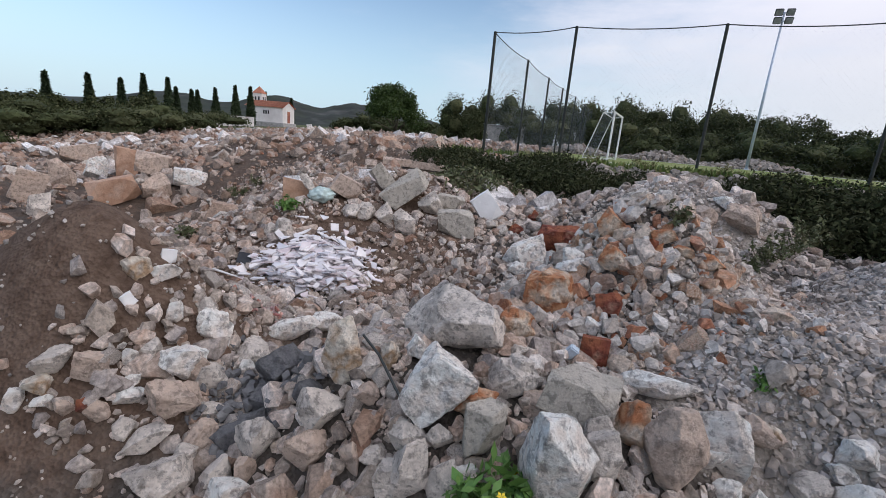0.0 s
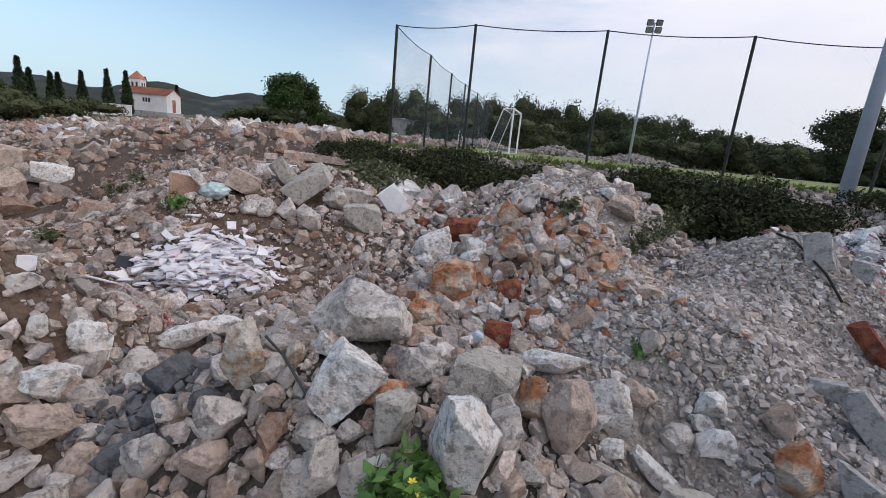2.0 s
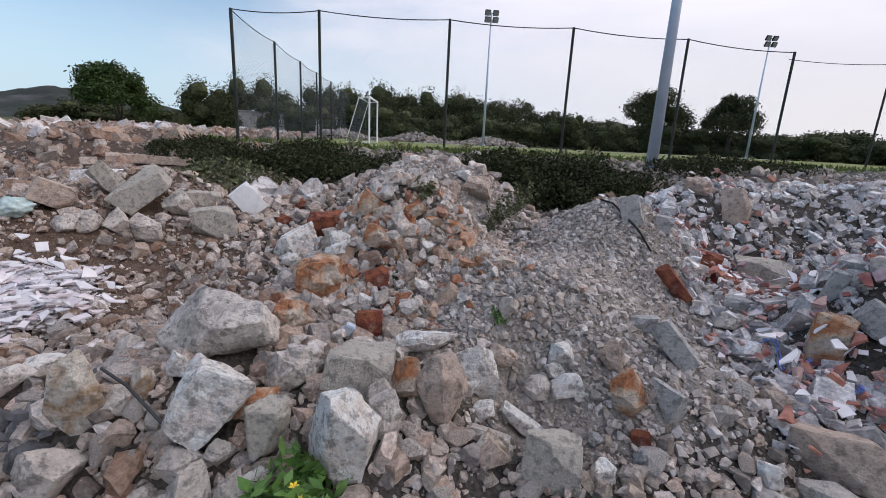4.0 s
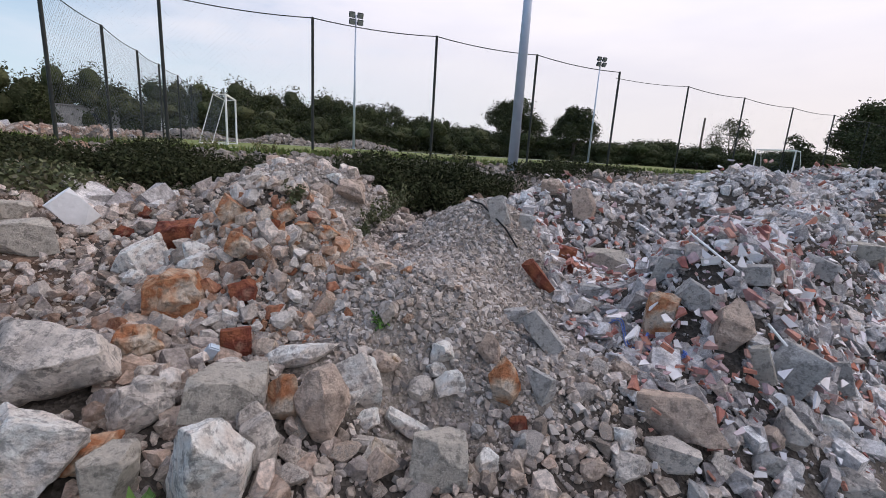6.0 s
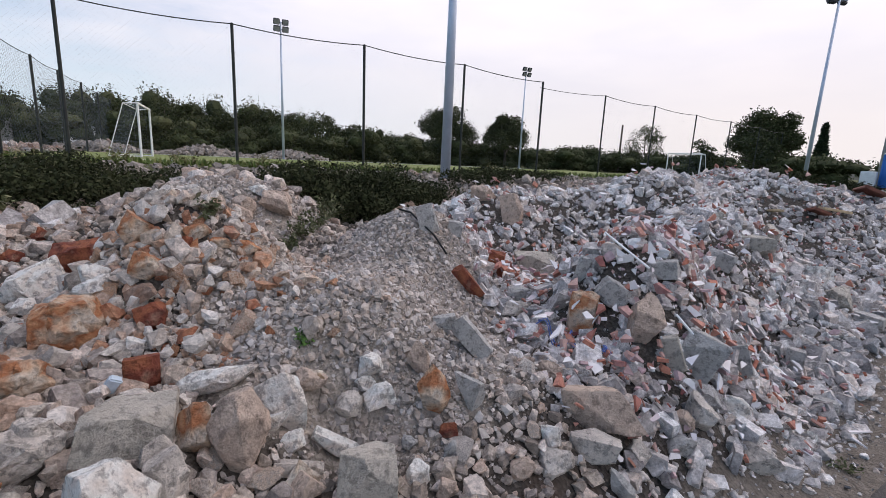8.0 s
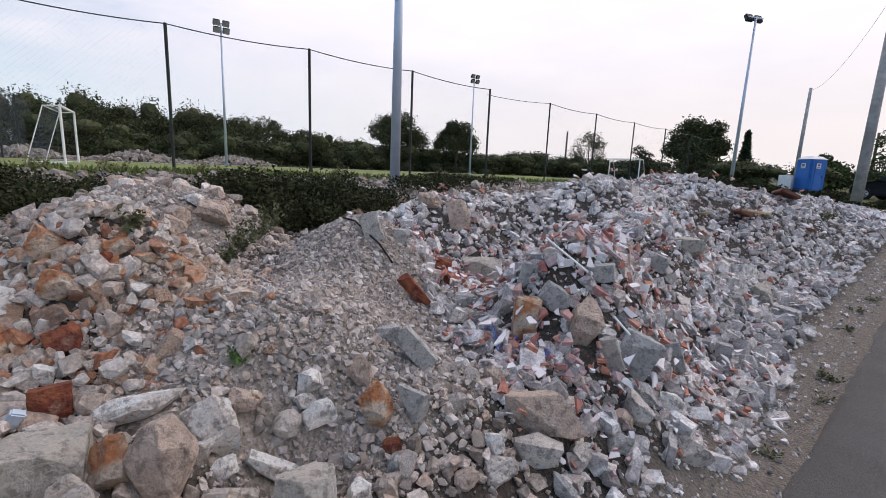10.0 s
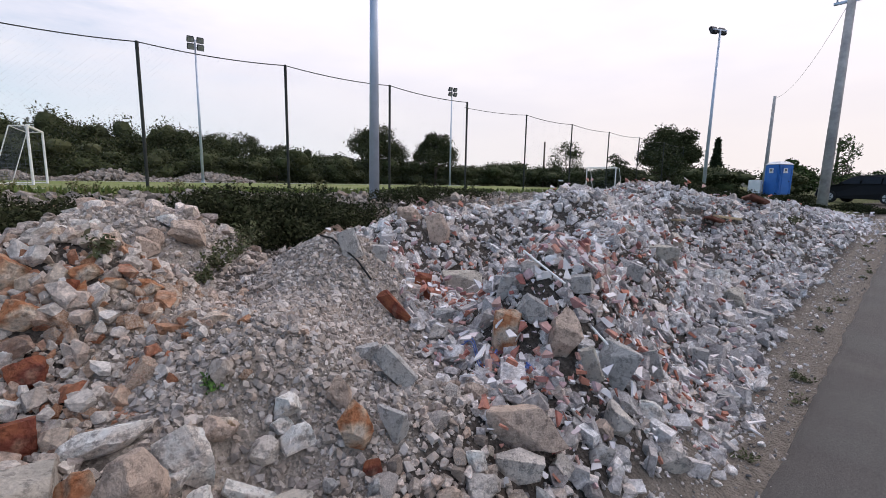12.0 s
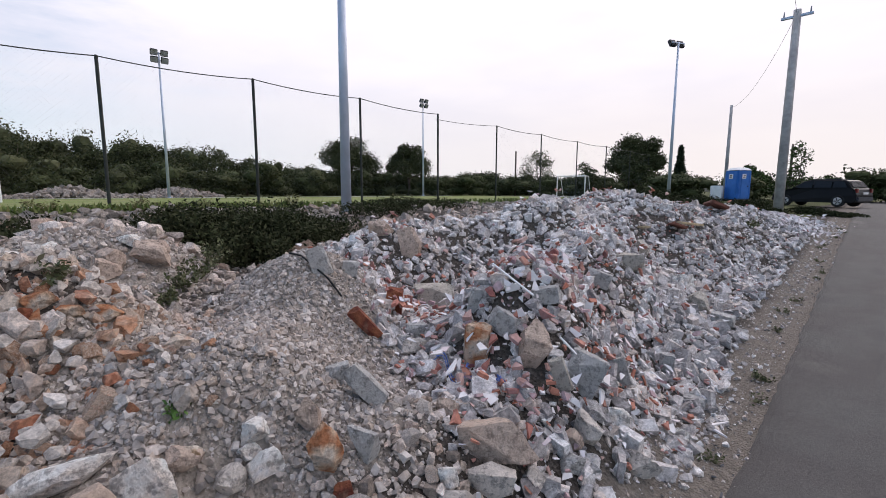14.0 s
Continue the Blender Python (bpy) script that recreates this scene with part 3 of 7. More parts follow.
# ---- lamp masts ----
def floodlight_mast(x, y, z0, z1, r0, r1, aim, label, material=M_STEEL, lamps=4):
    mast = tagged(empty("floodlight_mast", x, y, z0), label, "floodlight mast")
    hgt = z1 - z0
    bm = bmesh.new()
    tube(bm, (0, 0, -.1), (0, 0, hgt), r0, r1, 12)
    part("pole", bm, material, mast, smooth=True)
    bm = bmesh.new()
    box(bm, 0, 0, .02, r0 * 3.2, r0 * 3.2, .03, bevel=.006)
    for a in range(4):
        tube(bm, (r0 * 1.3 * math.cos(a * math.pi / 2 + .785), r0 * 1.3 * math.sin(a * math.pi / 2 + .785), .02), (r0 * 1.3 * math.cos(a * math.pi / 2 + .785), r0 * 1.3 * math.sin(a * math.pi / 2 + .785), .09), .015, sides=6)
    part("base_plate", bm, M_STEEL, mast)
    turn = pose(0, 0, 0, 0, 0, aim)
    bm = bmesh.new()
    box(bm, 0, 0, hgt - .05, 1.0, .07, .07, turn, .01)
    part("crossbar", bm, M_STEEL, mast)
    if lamps > 2:
        bm = bmesh.new()
        box(bm, 0, 0, hgt - .55, 1.0, .07, .07, turn, .01)
        part("crossbar", bm, M_STEEL, mast)
    for k in range(lamps):
        lx, lz = (-.32 if k % 2 else .32), hgt - .05 - .50 * (k // 2)
        bm = bmesh.new()
        box(bm, lx, .16, lz, .46, .18, .42, turn @ pose(0, 0, 0) @ Matrix.Translation((lx, .16, lz)) @ pose(0, 0, 0, -28) @ Matrix.Translation((-lx, -.16, -lz)), .03)
        lamp = part("floodlight", bm, M_DARK, mast)
        bm = bmesh.new()
        box(bm, lx, .262, lz, .40, .012, .36, turn @ Matrix.Translation((lx, .16, lz)) @ pose(0, 0, 0, -28) @ Matrix.Translation((-lx, -.16, -lz)), .004)
        part("glass", bm, M_CLEAR, lamp, "clear lamp glass")
    return mast


floodlight_mast(7.2, 38.3, PZ, 11.9, .11, .055, 180, "slender galvanised floodlight mast on the pitch's far side")
floodlight_mast(32.0, 39.2, PZ, 11.9, .11, .055, 180, "slender galvanised floodlight mast on the pitch's far side")
floodlight_mast(7.95, 13.4, land(7.95, 13.4), 12.0, .175, .10, 0, "thick galvanised floodlight mast by the stone bank")
floodlight_mast(29.65, 11.8, land(29.65, 11.8), 11.1, .11, .055, -20, "grey floodlight mast beside the parking place", lamps=2)


# ---- goals ----
def goal(x, y, turn, width, label, depth=1.1, hgt=2.0):
    g = tagged(empty("football_goal", x, y, PZ, turn), label, "goal")
    r = .05
    for sx in (-1, 1):
        bm = bmesh.new()
        tube(bm, (sx * width / 2, 0, 0), (sx * width / 2, 0, hgt), r, sides=10)
        part("goal_post", bm, M_WHITE, g)
    bm = bmesh.new()
    tube(bm, (-width / 2 - r, 0, hgt), (width / 2 + r, 0, hgt), r, sides=10)
    part("crossbar", bm, M_WHITE, g)
    for sx in (-1, 1):
        bm = bmesh.new()
        tube(bm, (sx * width / 2, 0, hgt), (sx * width / 2, -.55, hgt - .05), .022, sides=8)
        tube(bm, (sx * width / 2, -.55, hgt - .05), (sx * width / 2, -depth, .03), .022, sides=8)
        tube(bm, (sx * width / 2, -depth, .03), (sx * width / 2, 0, .03), .022, sides=8)
        part("side_stay", bm, M_WHITE, g)
    bm = bmesh.new()
    tube(bm, (-width / 2, -depth, .03), (width / 2, -depth, .03), .022, sides=8)
    part("ground_bar", bm, M_WHITE, g)
    bm = bmesh.new()
    tube(bm, (-width / 2, -.55, hgt - .05), (width / 2, -.55, hgt - .05), .018, sides=8)
    part("top_bar", bm, M_WHITE, g)
    bm = bmesh.new()
    n = int(width / .14)
    for i in range(n + 1):
        u = -width / 2 + width * i / n
        for p, q2 in (((u, -.02, hgt), (u, -.55, hgt - .05)), ((u, -.55, hgt - .05), (u, -depth, .03))):
            tube(bm, p, q2, .003, sides=3)
    for i in range(14):
        f = i / 14
        yy, zz = -.55 - (depth - .55) * f, (hgt - .05) * (1 - f) + .03
        tube(bm, (-width / 2, yy, zz), (width / 2, yy, zz), .003, sides=3)
        for sx in (-1, 1):
            tube(bm, (sx * width / 2, yy, zz), (sx * width / 2, 0, zz), .003, sides=3)
    for sx in (-1, 1):
        for i in range(1, 7):
            u = -depth * i / 7
            tube(bm, (sx * width / 2, u, .03), (sx * width / 2, u, hgt * .97 if u > -.55 else (hgt - .05) * (depth + u) / (depth - .55)), .003, sides=3)
    part("net", bm, M_NETW, g, "grey goal netting")
    return g


goal(-1.33, 26.96, -93.8, 3.73, "white youth football goal with net on the turf", 1.25, 2.4)
goal(37.6, 24.0, 90, 3.0, "white goal at the pitch's far end")


# ---- poles by the road ----
def utility_pole(x, y, hgt, r0, r1, label, arm=True, lean=0.0, material=M_POLE):
    p = tagged(empty("utility_pole", x, y, land(x, y) - .2), label, "utility pole")
    bm = bmesh.new()
    tube(bm, (0, 0, 0), (lean, 0, hgt), r0, r1, 12)
    part("shaft", bm, material, p, smooth=True)
    if arm:
        bm = bmesh.new()
        box(bm, lean, 0, hgt - .25, .12, 1.1, .1, bevel=.015)
        part("cross_arm", bm, M_STEEL, p)
        for s in (-.45, 0, .45):
            bm = bmesh.new()
            tube(bm, (lean, s, hgt - .2), (lean, s, hgt + .02), .035, .02, 8)
            part("insulator", bm, M_CLEAR, p)
    return p


utility_pole(24.5, 5.0, 8.65, .20, .14, "grey concrete utility pole at the edge of the road")
utility_pole(46.4, 38.0, 5.9, .12, .10, "thin dark pole beyond the pitch", arm=False, material=M_BARK)
utility_pole(41.6, 12.3, 7.6, .15, .10, "grey wooden utility pole behind the toilet cabin", arm=False)
utility_pole(44.5, 8.7, 4.6, .11, .08, "thin dark pole behind the parked car", arm=False, material=M_BARK)
for a, b, sag in (((24.5, 5.0, 9.6), (41.6, 12.3, 8.8), .8), ((24.5, 5.0, 9.5), (-40, -6, 9.0), 1.2)):
    bm = bmesh.new()
    rope(bm, a, b, sag, .007, 24)
    me = bpy.data.meshes.new("overhead_cable")
    bm.to_mesh(me)
    bm.free()
    me.materials.append(M_WIRE)
    tagged(new("overhead_cable", me), "thin black overhead cable hanging from the poles", "cable")


# ---- toilet cabin ----
def toilet(x, y, turn):
    t = tagged(empty("portable_toilet", x, y, land(x, y) - .02, turn), "blue plastic portable toilet with a white roof", "portable toilet")
    w, hgt = 1.12, 2.12
    bm = bmesh.new()
    box(bm, 0, 0, .08, w + .06, w + .06, .16, bevel=.02)
    part("skid", bm, M_DARK, t, "dark skid base")
    bm = bmesh.new()
    box(bm, 0, 0, .16 + hgt / 2 - .08, w, w, hgt - .1, bevel=.05)
    part("cabin", bm, M_BLUE, t)
    for k in range(4):
        for s in (-.42, .42):
            bm = bmesh.new()
            box(bm, s, -w / 2 - .012, 1.1, .09, .03, 1.75, pose(0, 0, 0, 0, 0, 90 * k), .01)
            part("rib", bm, M_BLUE, t)
    bm = bmesh.new()
    made = bmesh.ops.create_cone(bm, cap_ends=True, segments=4, radius1=w * .76, radius2=w * .45, depth=.2, matrix=pose(0, 0, hgt + .14, 0, 0, 45))
    bmesh.ops.bevel(bm, geom=bm.edges[:], offset=.04, segments=2, affect="EDGES")
    part("roof", bm, M_WHITE, t, "white domed roof")
    bm = bmesh.new()
    box(bm, 0, -w / 2 - .018, 1.12, .62, .03, 1.8, bevel=.012)
    d = part("door", bm, M_BLUE, t)
    bm = bmesh.new()
    box(bm, .24, -w / 2 - .05, 1.05, .05, .05, .12, bevel=.01)
    part("latch", bm, M_DARK, d)
    for k, s in ((0, -.1), (3, .0)):
        bm = bmesh.new()
        box(bm, s, -w / 2 - .04, 1.75, .32, .012, .32, pose(0, 0, 0, 0, 0, 90 * k), .004)
        sign = part("sign", bm, M_WHITE, t, "small white sign with dark bars")
        bm = bmesh.new()
        box(bm, s, -w / 2 - .05, 1.80, .16, .01, .10, pose(0, 0, 0, 0, 0, 90 * k))
        box(bm, s, -w / 2 - .05, 1.67, .20, .01, .04, pose(0, 0, 0, 0, 0, 90 * k))
        part("bars", bm, M_DARK, sign)
    return t


toilet(37.2, 10.2, -28)
cab = tagged(empty("site_box", 36.6, 11.3, land(36.6, 11.3), 10), "white metal site box beside the toilet cabin", "box")
bm = bmesh.new()
box(bm, 0, 0, .62, .8, .7, .9, bevel=.03)
part("body", bm, M_WHITE, cab)
bm = bmesh.new()
box(bm, 0, -.365, .62, .6, .03, .7, bevel=.01)
part("door", bm, M_WHITE, cab)
bm = bmesh.new()
box(bm, 0, 0, .08, .85, .75, .18, bevel=.02)
part("plinth", bm, M_POLE, cab)


# ---- parked car ----
def car(x, y, turn):
    z = land(x, y) + .03
    c = tagged(empty("car", x, y, z, turn), "black estate hatchback parked at the roadside", "car")
    prof = [(-1.98, .30), (-2.02, .62), (-1.93, .92), (-1.80, 1.00), (-1.55, 1.36), (-1.38, 1.42), (.10, 1.46), (.45, 1.38), (1.02, .98), (1.75, .84), (1.98, .66), (2.02, .36), (1.9, .24), (-1.9, .22)]
    bm = bmesh.new()
    rows = []
    for yy, f in ((-.84, .0), (-.80, 1), (0, 1), (.80, 1), (.84, .0)):
        row = []
        for px, pz in prof:
            tuck = .20 * max(0, pz - .95) / .5
            sx = px * (1.0 if f else .985)
            row.append(bm.verts.new((sx, yy * (1 - tuck), pz + (0 if f else -.03 if pz > 1 else 0))))
        rows.append(row)
    for a, b in zip(rows, rows[1:]):
        for i in range(len(prof)):
            j = (i + 1) % len(prof)
            bm.faces.new((a[i], a[j], b[j], b[i]))
    bm.faces.new(rows[0][::-1])
    bm.faces.new(rows[-1])
    bmesh.ops.recalc_face_normals(bm, faces=bm.faces[:])
    part("body", bm, M_CARPAINT, c)
    # side glass, a pane each
    for s in (-1, 1):
        for pts in ([(-1.60, 1.02), (-.95, 1.02), (-.95, 1.35), (-1.40, 1.35)], [(-.88, 1.02), (-.08, 1.02), (-.08, 1.39), (-.88, 1.37)], [(0, 1.02), (.86, 1.02), (.38, 1.32), (0, 1.38)]):
            bm = bmesh.new()
            vs = []
            for px, pz in pts:
                tuck = .20 * max(0, pz - .95) / .5
                vs.append(bm.verts.new((px, s * (.845 * (1 - tuck) + .004), pz)))
            f = bm.faces.new(vs)
            ext = bmesh.ops.extrude_face_region(bm, geom=[f])["geom"]
            bmesh.ops.translate(bm, vec=(0, s * .006, 0), verts=[v for v in ext if isinstance(v, bmesh.types.BMVert)])
            part("side_window", bm, M_GLASS, c)
    for name, pts in (("windscreen", [(.50, 1.35), (.98, 1.02)]), ("rear_window", [(-1.58, 1.34), (-1.80, 1.03)])):
        bm = bmesh.new()
        (ax, az), (bx, bz) = pts
        o = .012 if ax > 0 else -.012
        vs = [bm.verts.new(v) for v in ((ax + o, -.62, az + .01), (ax + o, .62, az + .01), (bx + o, .70, bz + .01), (bx + o, -.70, bz + .01))]
        f = bm.faces.new(vs)
        bmesh.ops.solidify(bm, geom=[f], thickness=.008)
        part(name, bm, M_GLASS, c)
    for px in (-1.25, 1.27):
        for s in (-1, 1):
            w = part_wheel(c, px, s * .78)
    for s in (-1, 1):
        bm = bmesh.new()
        box(bm, 1.90, s * .62, .68, .16, .32, .16, bevel=.03)
        part("headlight", bm, M_CLEAR, c)
        bm = bmesh.new()
        box(bm, -1.955, s * .70, .84, .12, .22, .24, bevel=.03)
        part("tail_light", bm, M_REDLENS, c)
        bm = bmesh.new()
        box(bm, .78, s * .93, 1.02, .12, .18, .13, bevel=.03)
        part("mirror", bm, M_CARPAINT, c)
        bm = bmesh.new()
        tube(bm, (-1.2, s * .62, 1.47), (.1, s * .62, 1.49), .018, sides=6)
        part("roof_rail", bm, M_DARK, c)
    for px in (-2.03, 2.03):
        bm = bmesh.new()
        box(bm, px, 0, .42, .10, 1.5, .22, bevel=.03)
        part("bumper", bm, M_DARK, c)
    bm = bmesh.new()
    box(bm, -2.045, 0, .72, .02, .5, .11, bevel=.004)
    part("number_plate", bm, M_WHITE, c)
    return c


def part_wheel(c, px, py):
    bm = bmesh.new()
    tube(bm, (px, py - .1, .31), (px, py + .1, .31), .31, sides=24)
    bmesh.ops.bevel(bm, geom=[e for e in bm.edges if abs(e.verts[0].co.y - e.verts[1].co.y) < 1e-5], offset=.03, segments=2, affect="EDGES")
    tyre = part("wheel", bm, M_RUBBER, c)
    s = 1 if py > 0 else -1
    bm = bmesh.new()
    tube(bm, (px, py + s * .09, .31), (px, py + s * .112, .31), .205, .19, sides=20)
    part("rim", bm, M_ALLOY, tyre)
    bm = bmesh.new()
    for k in range(5):
        a = k * 1.2566
        box(bm, .11, 0, 0, .16, .012, .045, Matrix.Translation((px, py + s * .118, .31)) @ Matrix.Rotation(a, 4, "Y"), .004)
    part("spokes", bm, M_DARK, tyre)
    return tyre


car(33.00, 4.96, 73)


# ---- church ----
def church(x, y, turn, s):
    z = land(x, y) + .75
    c = tagged(empty("church", x, y, z, turn), "small whitewashed church with red tiled roof and bell tower", "church")
    L, Wd, hh, rr = 6.4 * s, 4.2 * s, 2.5 * s, .95 * s
    bm = bmesh.new()
    vs = [bm.verts.new(v) for v in ((-L / 2, -Wd / 2, 0), (L / 2, -Wd / 2, 0), (L / 2, Wd / 2, 0), (-L / 2, Wd / 2, 0), (-L / 2, -Wd / 2, hh), (L / 2, -Wd / 2, hh), (L / 2, Wd / 2, hh), (-L / 2, Wd / 2, hh), (-L / 2, 0, hh + rr), (L / 2, 0, hh + rr))]
    for f in ((0, 1, 5, 4), (2, 3, 7, 6), (1, 2, 6, 9, 5), (3, 0, 4, 8, 7), (3, 2, 1, 0)):
        bm.faces.new([vs[i] for i in f])
    part("wall", bm, M_PLASTER, c)
    bm = bmesh.new()
    box(bm, 0, 0, -.5, L + .5, Wd + .5, 1.0, bevel=.05)
    part("plinth", bm, M_POLE, c)
    for sd in (-1, 1):
        bm = bmesh.new()
        o = .25 * s
        q4 = [bm.verts.new(v) for v in ((-L / 2 - o, sd * (Wd / 2 + o), hh - o * rr / (Wd / 2) + .06), (L / 2 + o, sd * (Wd / 2 + o), hh - o * rr / (Wd / 2) + .06), (L / 2 + o, 0, hh + rr + .06), (-L / 2 - o, 0, hh + rr + .06))]
        f = bm.faces.new(q4)
        bmesh.ops.solidify(bm, geom=[f], thickness=.12 * s)
        part("roof", bm, M_ROOF, c)
    bm = bmesh.new()
    tw, th = 1.6 * s, 4.6 * s
    box(bm, -L * .38, Wd * .18, th / 2, tw, tw, th)
    tower = part("bell_tower", bm, M_PLASTER, c)
    bm = bmesh.new()
    bmesh.ops.create_cone(bm, cap_ends=True, segments=4, radius1=tw * .8, radius2=.03, depth=1.2 * s, matrix=Matrix.Translation((-L * .38, Wd * .18, th + .6 * s)) @ pose(0, 0, 0, 0, 0, 45))
    part("spire", bm, M_ROOF, tower, "red-brown tiled spire")
    for k in range(4):
        for o in (-.3 * s, .3 * s):
            bm = bmesh.new()
            box(bm, o, -tw / 2 - .01, th - .95 * s, .28 * s, .06, .85 * s, Matrix.Translation((-L * .38, Wd * .18, 0)) @ pose(0, 0, 0, 0, 0, 90 * k))
            part("belfry_opening", bm, M_DARK, tower)
    for o in (-1.0, -.6, -.2):
        bm = bmesh.new()
        box(bm, (o + .9) * s, -Wd / 2 - .01, 1.6 * s, .25 * s, .06, .6 * s)
        part("window", bm, M_GLASS, c)
    bm = bmesh.new()
    box(bm, L / 2 + .01, 0, 1.0 * s, .06, .9 * s, 1.9 * s)
    part("door", bm, M_ROOF, c)
    return c


church(-61.8, 65.0, 15, 1.05)

# low pale walls of the graveyard beside the church, and sheds behind the pitch
for x, y, turn, L, hgt in ((-61, 54, 35, 9, 1.6), (-66, 45, 40, 8, 1.5), (-69, 38, 30, 7, 1.3), (-57, 44, 38, 9, 1.2)):
    bm = bmesh.new()
    z = land(x, y)
    box(bm, 0, 0, hgt / 2, L, .4, hgt, bevel=.04)
    box(bm, 0, 0, hgt + .05, L + .1, .5, .1, bevel=.02)
    me = bpy.data.meshes.new("graveyard_wall")
    bm.to_mesh(me)
    bm.free()
    me.materials.append(M_PLASTER)
    ob = tagged(new("graveyard_wall", me), "low pale plastered graveyard wall", "wall", group="graveyard walls")
    ob.matrix_world = pose(x, y, z, 0, 0, turn)
for x, y, w, hgt, m, lab in ((-17.5, 62, 5.5, 2.4, M_POLE, "low grey shed beyond the fence"), (-9.2, 62, 3.0, 2.2, M_WHITE, "pale site container beyond the fence"), (-13.2, 66, 3.4, 2.0, M_LEAF, "dark green container beyond the fence")):
    s = tagged(empty("shed", x, y, land(x, y), 12), lab, "shed")
    bm = bmesh.new()
    box(bm, 0, 0, hgt / 2, w, 2.4, hgt, bevel=.05)
    part("wall", bm, m, s)
    bm = bmesh.new()
    box(bm, 0, 0, hgt + .08, w + .3, 2.7, .12, bevel=.03)
    part("roof", bm, M_POLE, s)
    bm = bmesh.new()
    box(bm, w * .2, -1.22, hgt * .55, w * .25, .04, hgt * .4)
    part("window", bm, M_GLASS, s)

# ---- hills on the horizon ----
def ridge(name, az0, az1, dist, profile, label):
    """A long wooded ridge between two bearings (degrees from +y towards -x)."""
    n, m = 160, 14
    vs, fs = [], []
    for i in range(n + 1):
        f = i / n
        a = radians(az0 + (az1 - az0) * f)
        top = profile(f) * (1 + .05 * noise.noise((f * 40, 0, 0)) + .03 * noise.noise((f * 130, 3, 0)))
        for j in range(m + 1):
            g = j / m
            d = dist - dist * .28 * (1 - g)
            zz = top * (g ** 1.3) * (1 + .16 * (1 - g) * noise.noise((f * 25, g * 4, 1)))
            vs.append((-math.sin(a) * d, math.cos(a) * d, zz - 2))
    for i in range(n):
        for j in range(m):
            k = i * (m + 1) + j
            fs.append((k, k + m + 1, k + m + 2, k + 1))
    return tagged(new(name, mesh_from(name, vs, fs, M_HILL, True)), label, "hill", kind="structure")


def hump(f, c, w):
    return math.exp(-((f - c) / w) ** 2)


ridge("hill", 75, -5, 600, lambda f: 11 + 16 * hump(f, .27, .06) + 24 * hump(f, .40, .055) + 22 * hump(f, .51, .05) + 14 * hump(f, .60, .06), "dark wooded hills with pale rock on the horizon")
ridge("hill", 15, -100, 700, lambda f: 13 + 3 * hump(f, .5, .2), "low dark wooded ridge on the horizon")


# ---- plants ----
def leaves(points, size, flat=0.0, seed=1, stretch=1.0):
    """Small leaf blades, one pointed quad of two triangles at each point, turned at random."""
    r = np.random.default_rng(seed)
    n = len(points)
    a = r.normal(size=(n, 3))
    a[:, 2] *= 1 - flat
    a /= np.linalg.norm(a, axis=1)[:, None]
    b = np.cross(a, r.normal(size=(n, 3)))
    b /= np.linalg.norm(b, axis=1)[:, None] + 1e-9
    s = (size * r.uniform(.6, 1.4, n))[:, None]
    v = np.stack([points - a * s * stretch, points + b * s * .45, points + a * s * stretch, points - b * s * .45], 1).reshape(-1, 3)
    k = np.arange(n)[:, None] * 4
    t = np.concatenate([k + np.array([[0, 1, 2]]), k + np.array([[0, 2, 3]])])
    return v, t


def crown_points(r, lumps, n):
    """Points in the shells of many lumps, denser outside."""
    per = n // len(lumps)
    pts = []
    for c, rad in lumps:
        d = r.normal(size=(per, 3))
        d /= np.linalg.norm(d, axis=1)[:, None]
        k = r.uniform(.45, 1.05, per) ** .6
        pts.append(np.array(c) + (d * k[:, None] + r.normal(0, .2, (per, 3))) * np.array(rad))
    return np.concatenate(pts)


def tree(name, x, y, hgt, wide, trunk, n, material, label, seed, lean=0, lumps=16, leaf=.22, base=None, category="tree"):
    """A tree: tapered trunk, limbs, and a crown of leaf clumps with gaps between them."""
    r = np.random.default_rng(seed)
    t = tagged(empty(name, x, y, (land(x, y) if base is None else base) - .05), label, category)
    bm = bmesh.new()
    mid = hgt * trunk
    tr = max(.05, hgt * .022)
    tube(bm, (0, 0, 0), (lean * .5, 0, mid), tr * 1.4, tr, 8)
    spots = []
    for i in range(lumps):
        a = i * 2.4 + r.uniform(-.4, .4)
        f = (i + .5) / lumps
        rad = wide * .5 * math.sqrt(f) * r.uniform(.75, 1.05)
        top = mid + (hgt - mid) * (1 - .75 * (rad / (wide * .5)) ** 2) * r.uniform(.45, .93)
        lr = wide * r.uniform(.13, .22)
        spots.append(((lean + rad * math.cos(a), rad * math.sin(a), max(mid * .8, top - lr * .4)), (lr, lr, lr * r.uniform(.55, .85))))
        if i % 2 == 0:
            tube(bm, (lean * .5, 0, mid * r.uniform(.75, 1.0)), spots[-1][0], tr * .55, tr * .15, 6)
    part("trunk", bm, M_BARK, t, smooth=True)
    pts = crown_points(r, spots, int(n * 2.2))
    lo, hi = pts.min(0), pts.max(0)
    pts[:, 2] = mid * .75 + (pts[:, 2] - lo[2]) * (hgt - mid * .75) / (hi[2] - lo[2])
    pts[:, :2] = (pts[:, :2] - (lo + hi)[:2] / 2) * wide / (hi - lo)[:2].max() + np.array([lean, 0])
    v, k = leaves(pts, leaf * .62, .2, seed)
    ob = new("crown", tri_mesh("crown", v, k, material))
    ob.parent = t
    return t


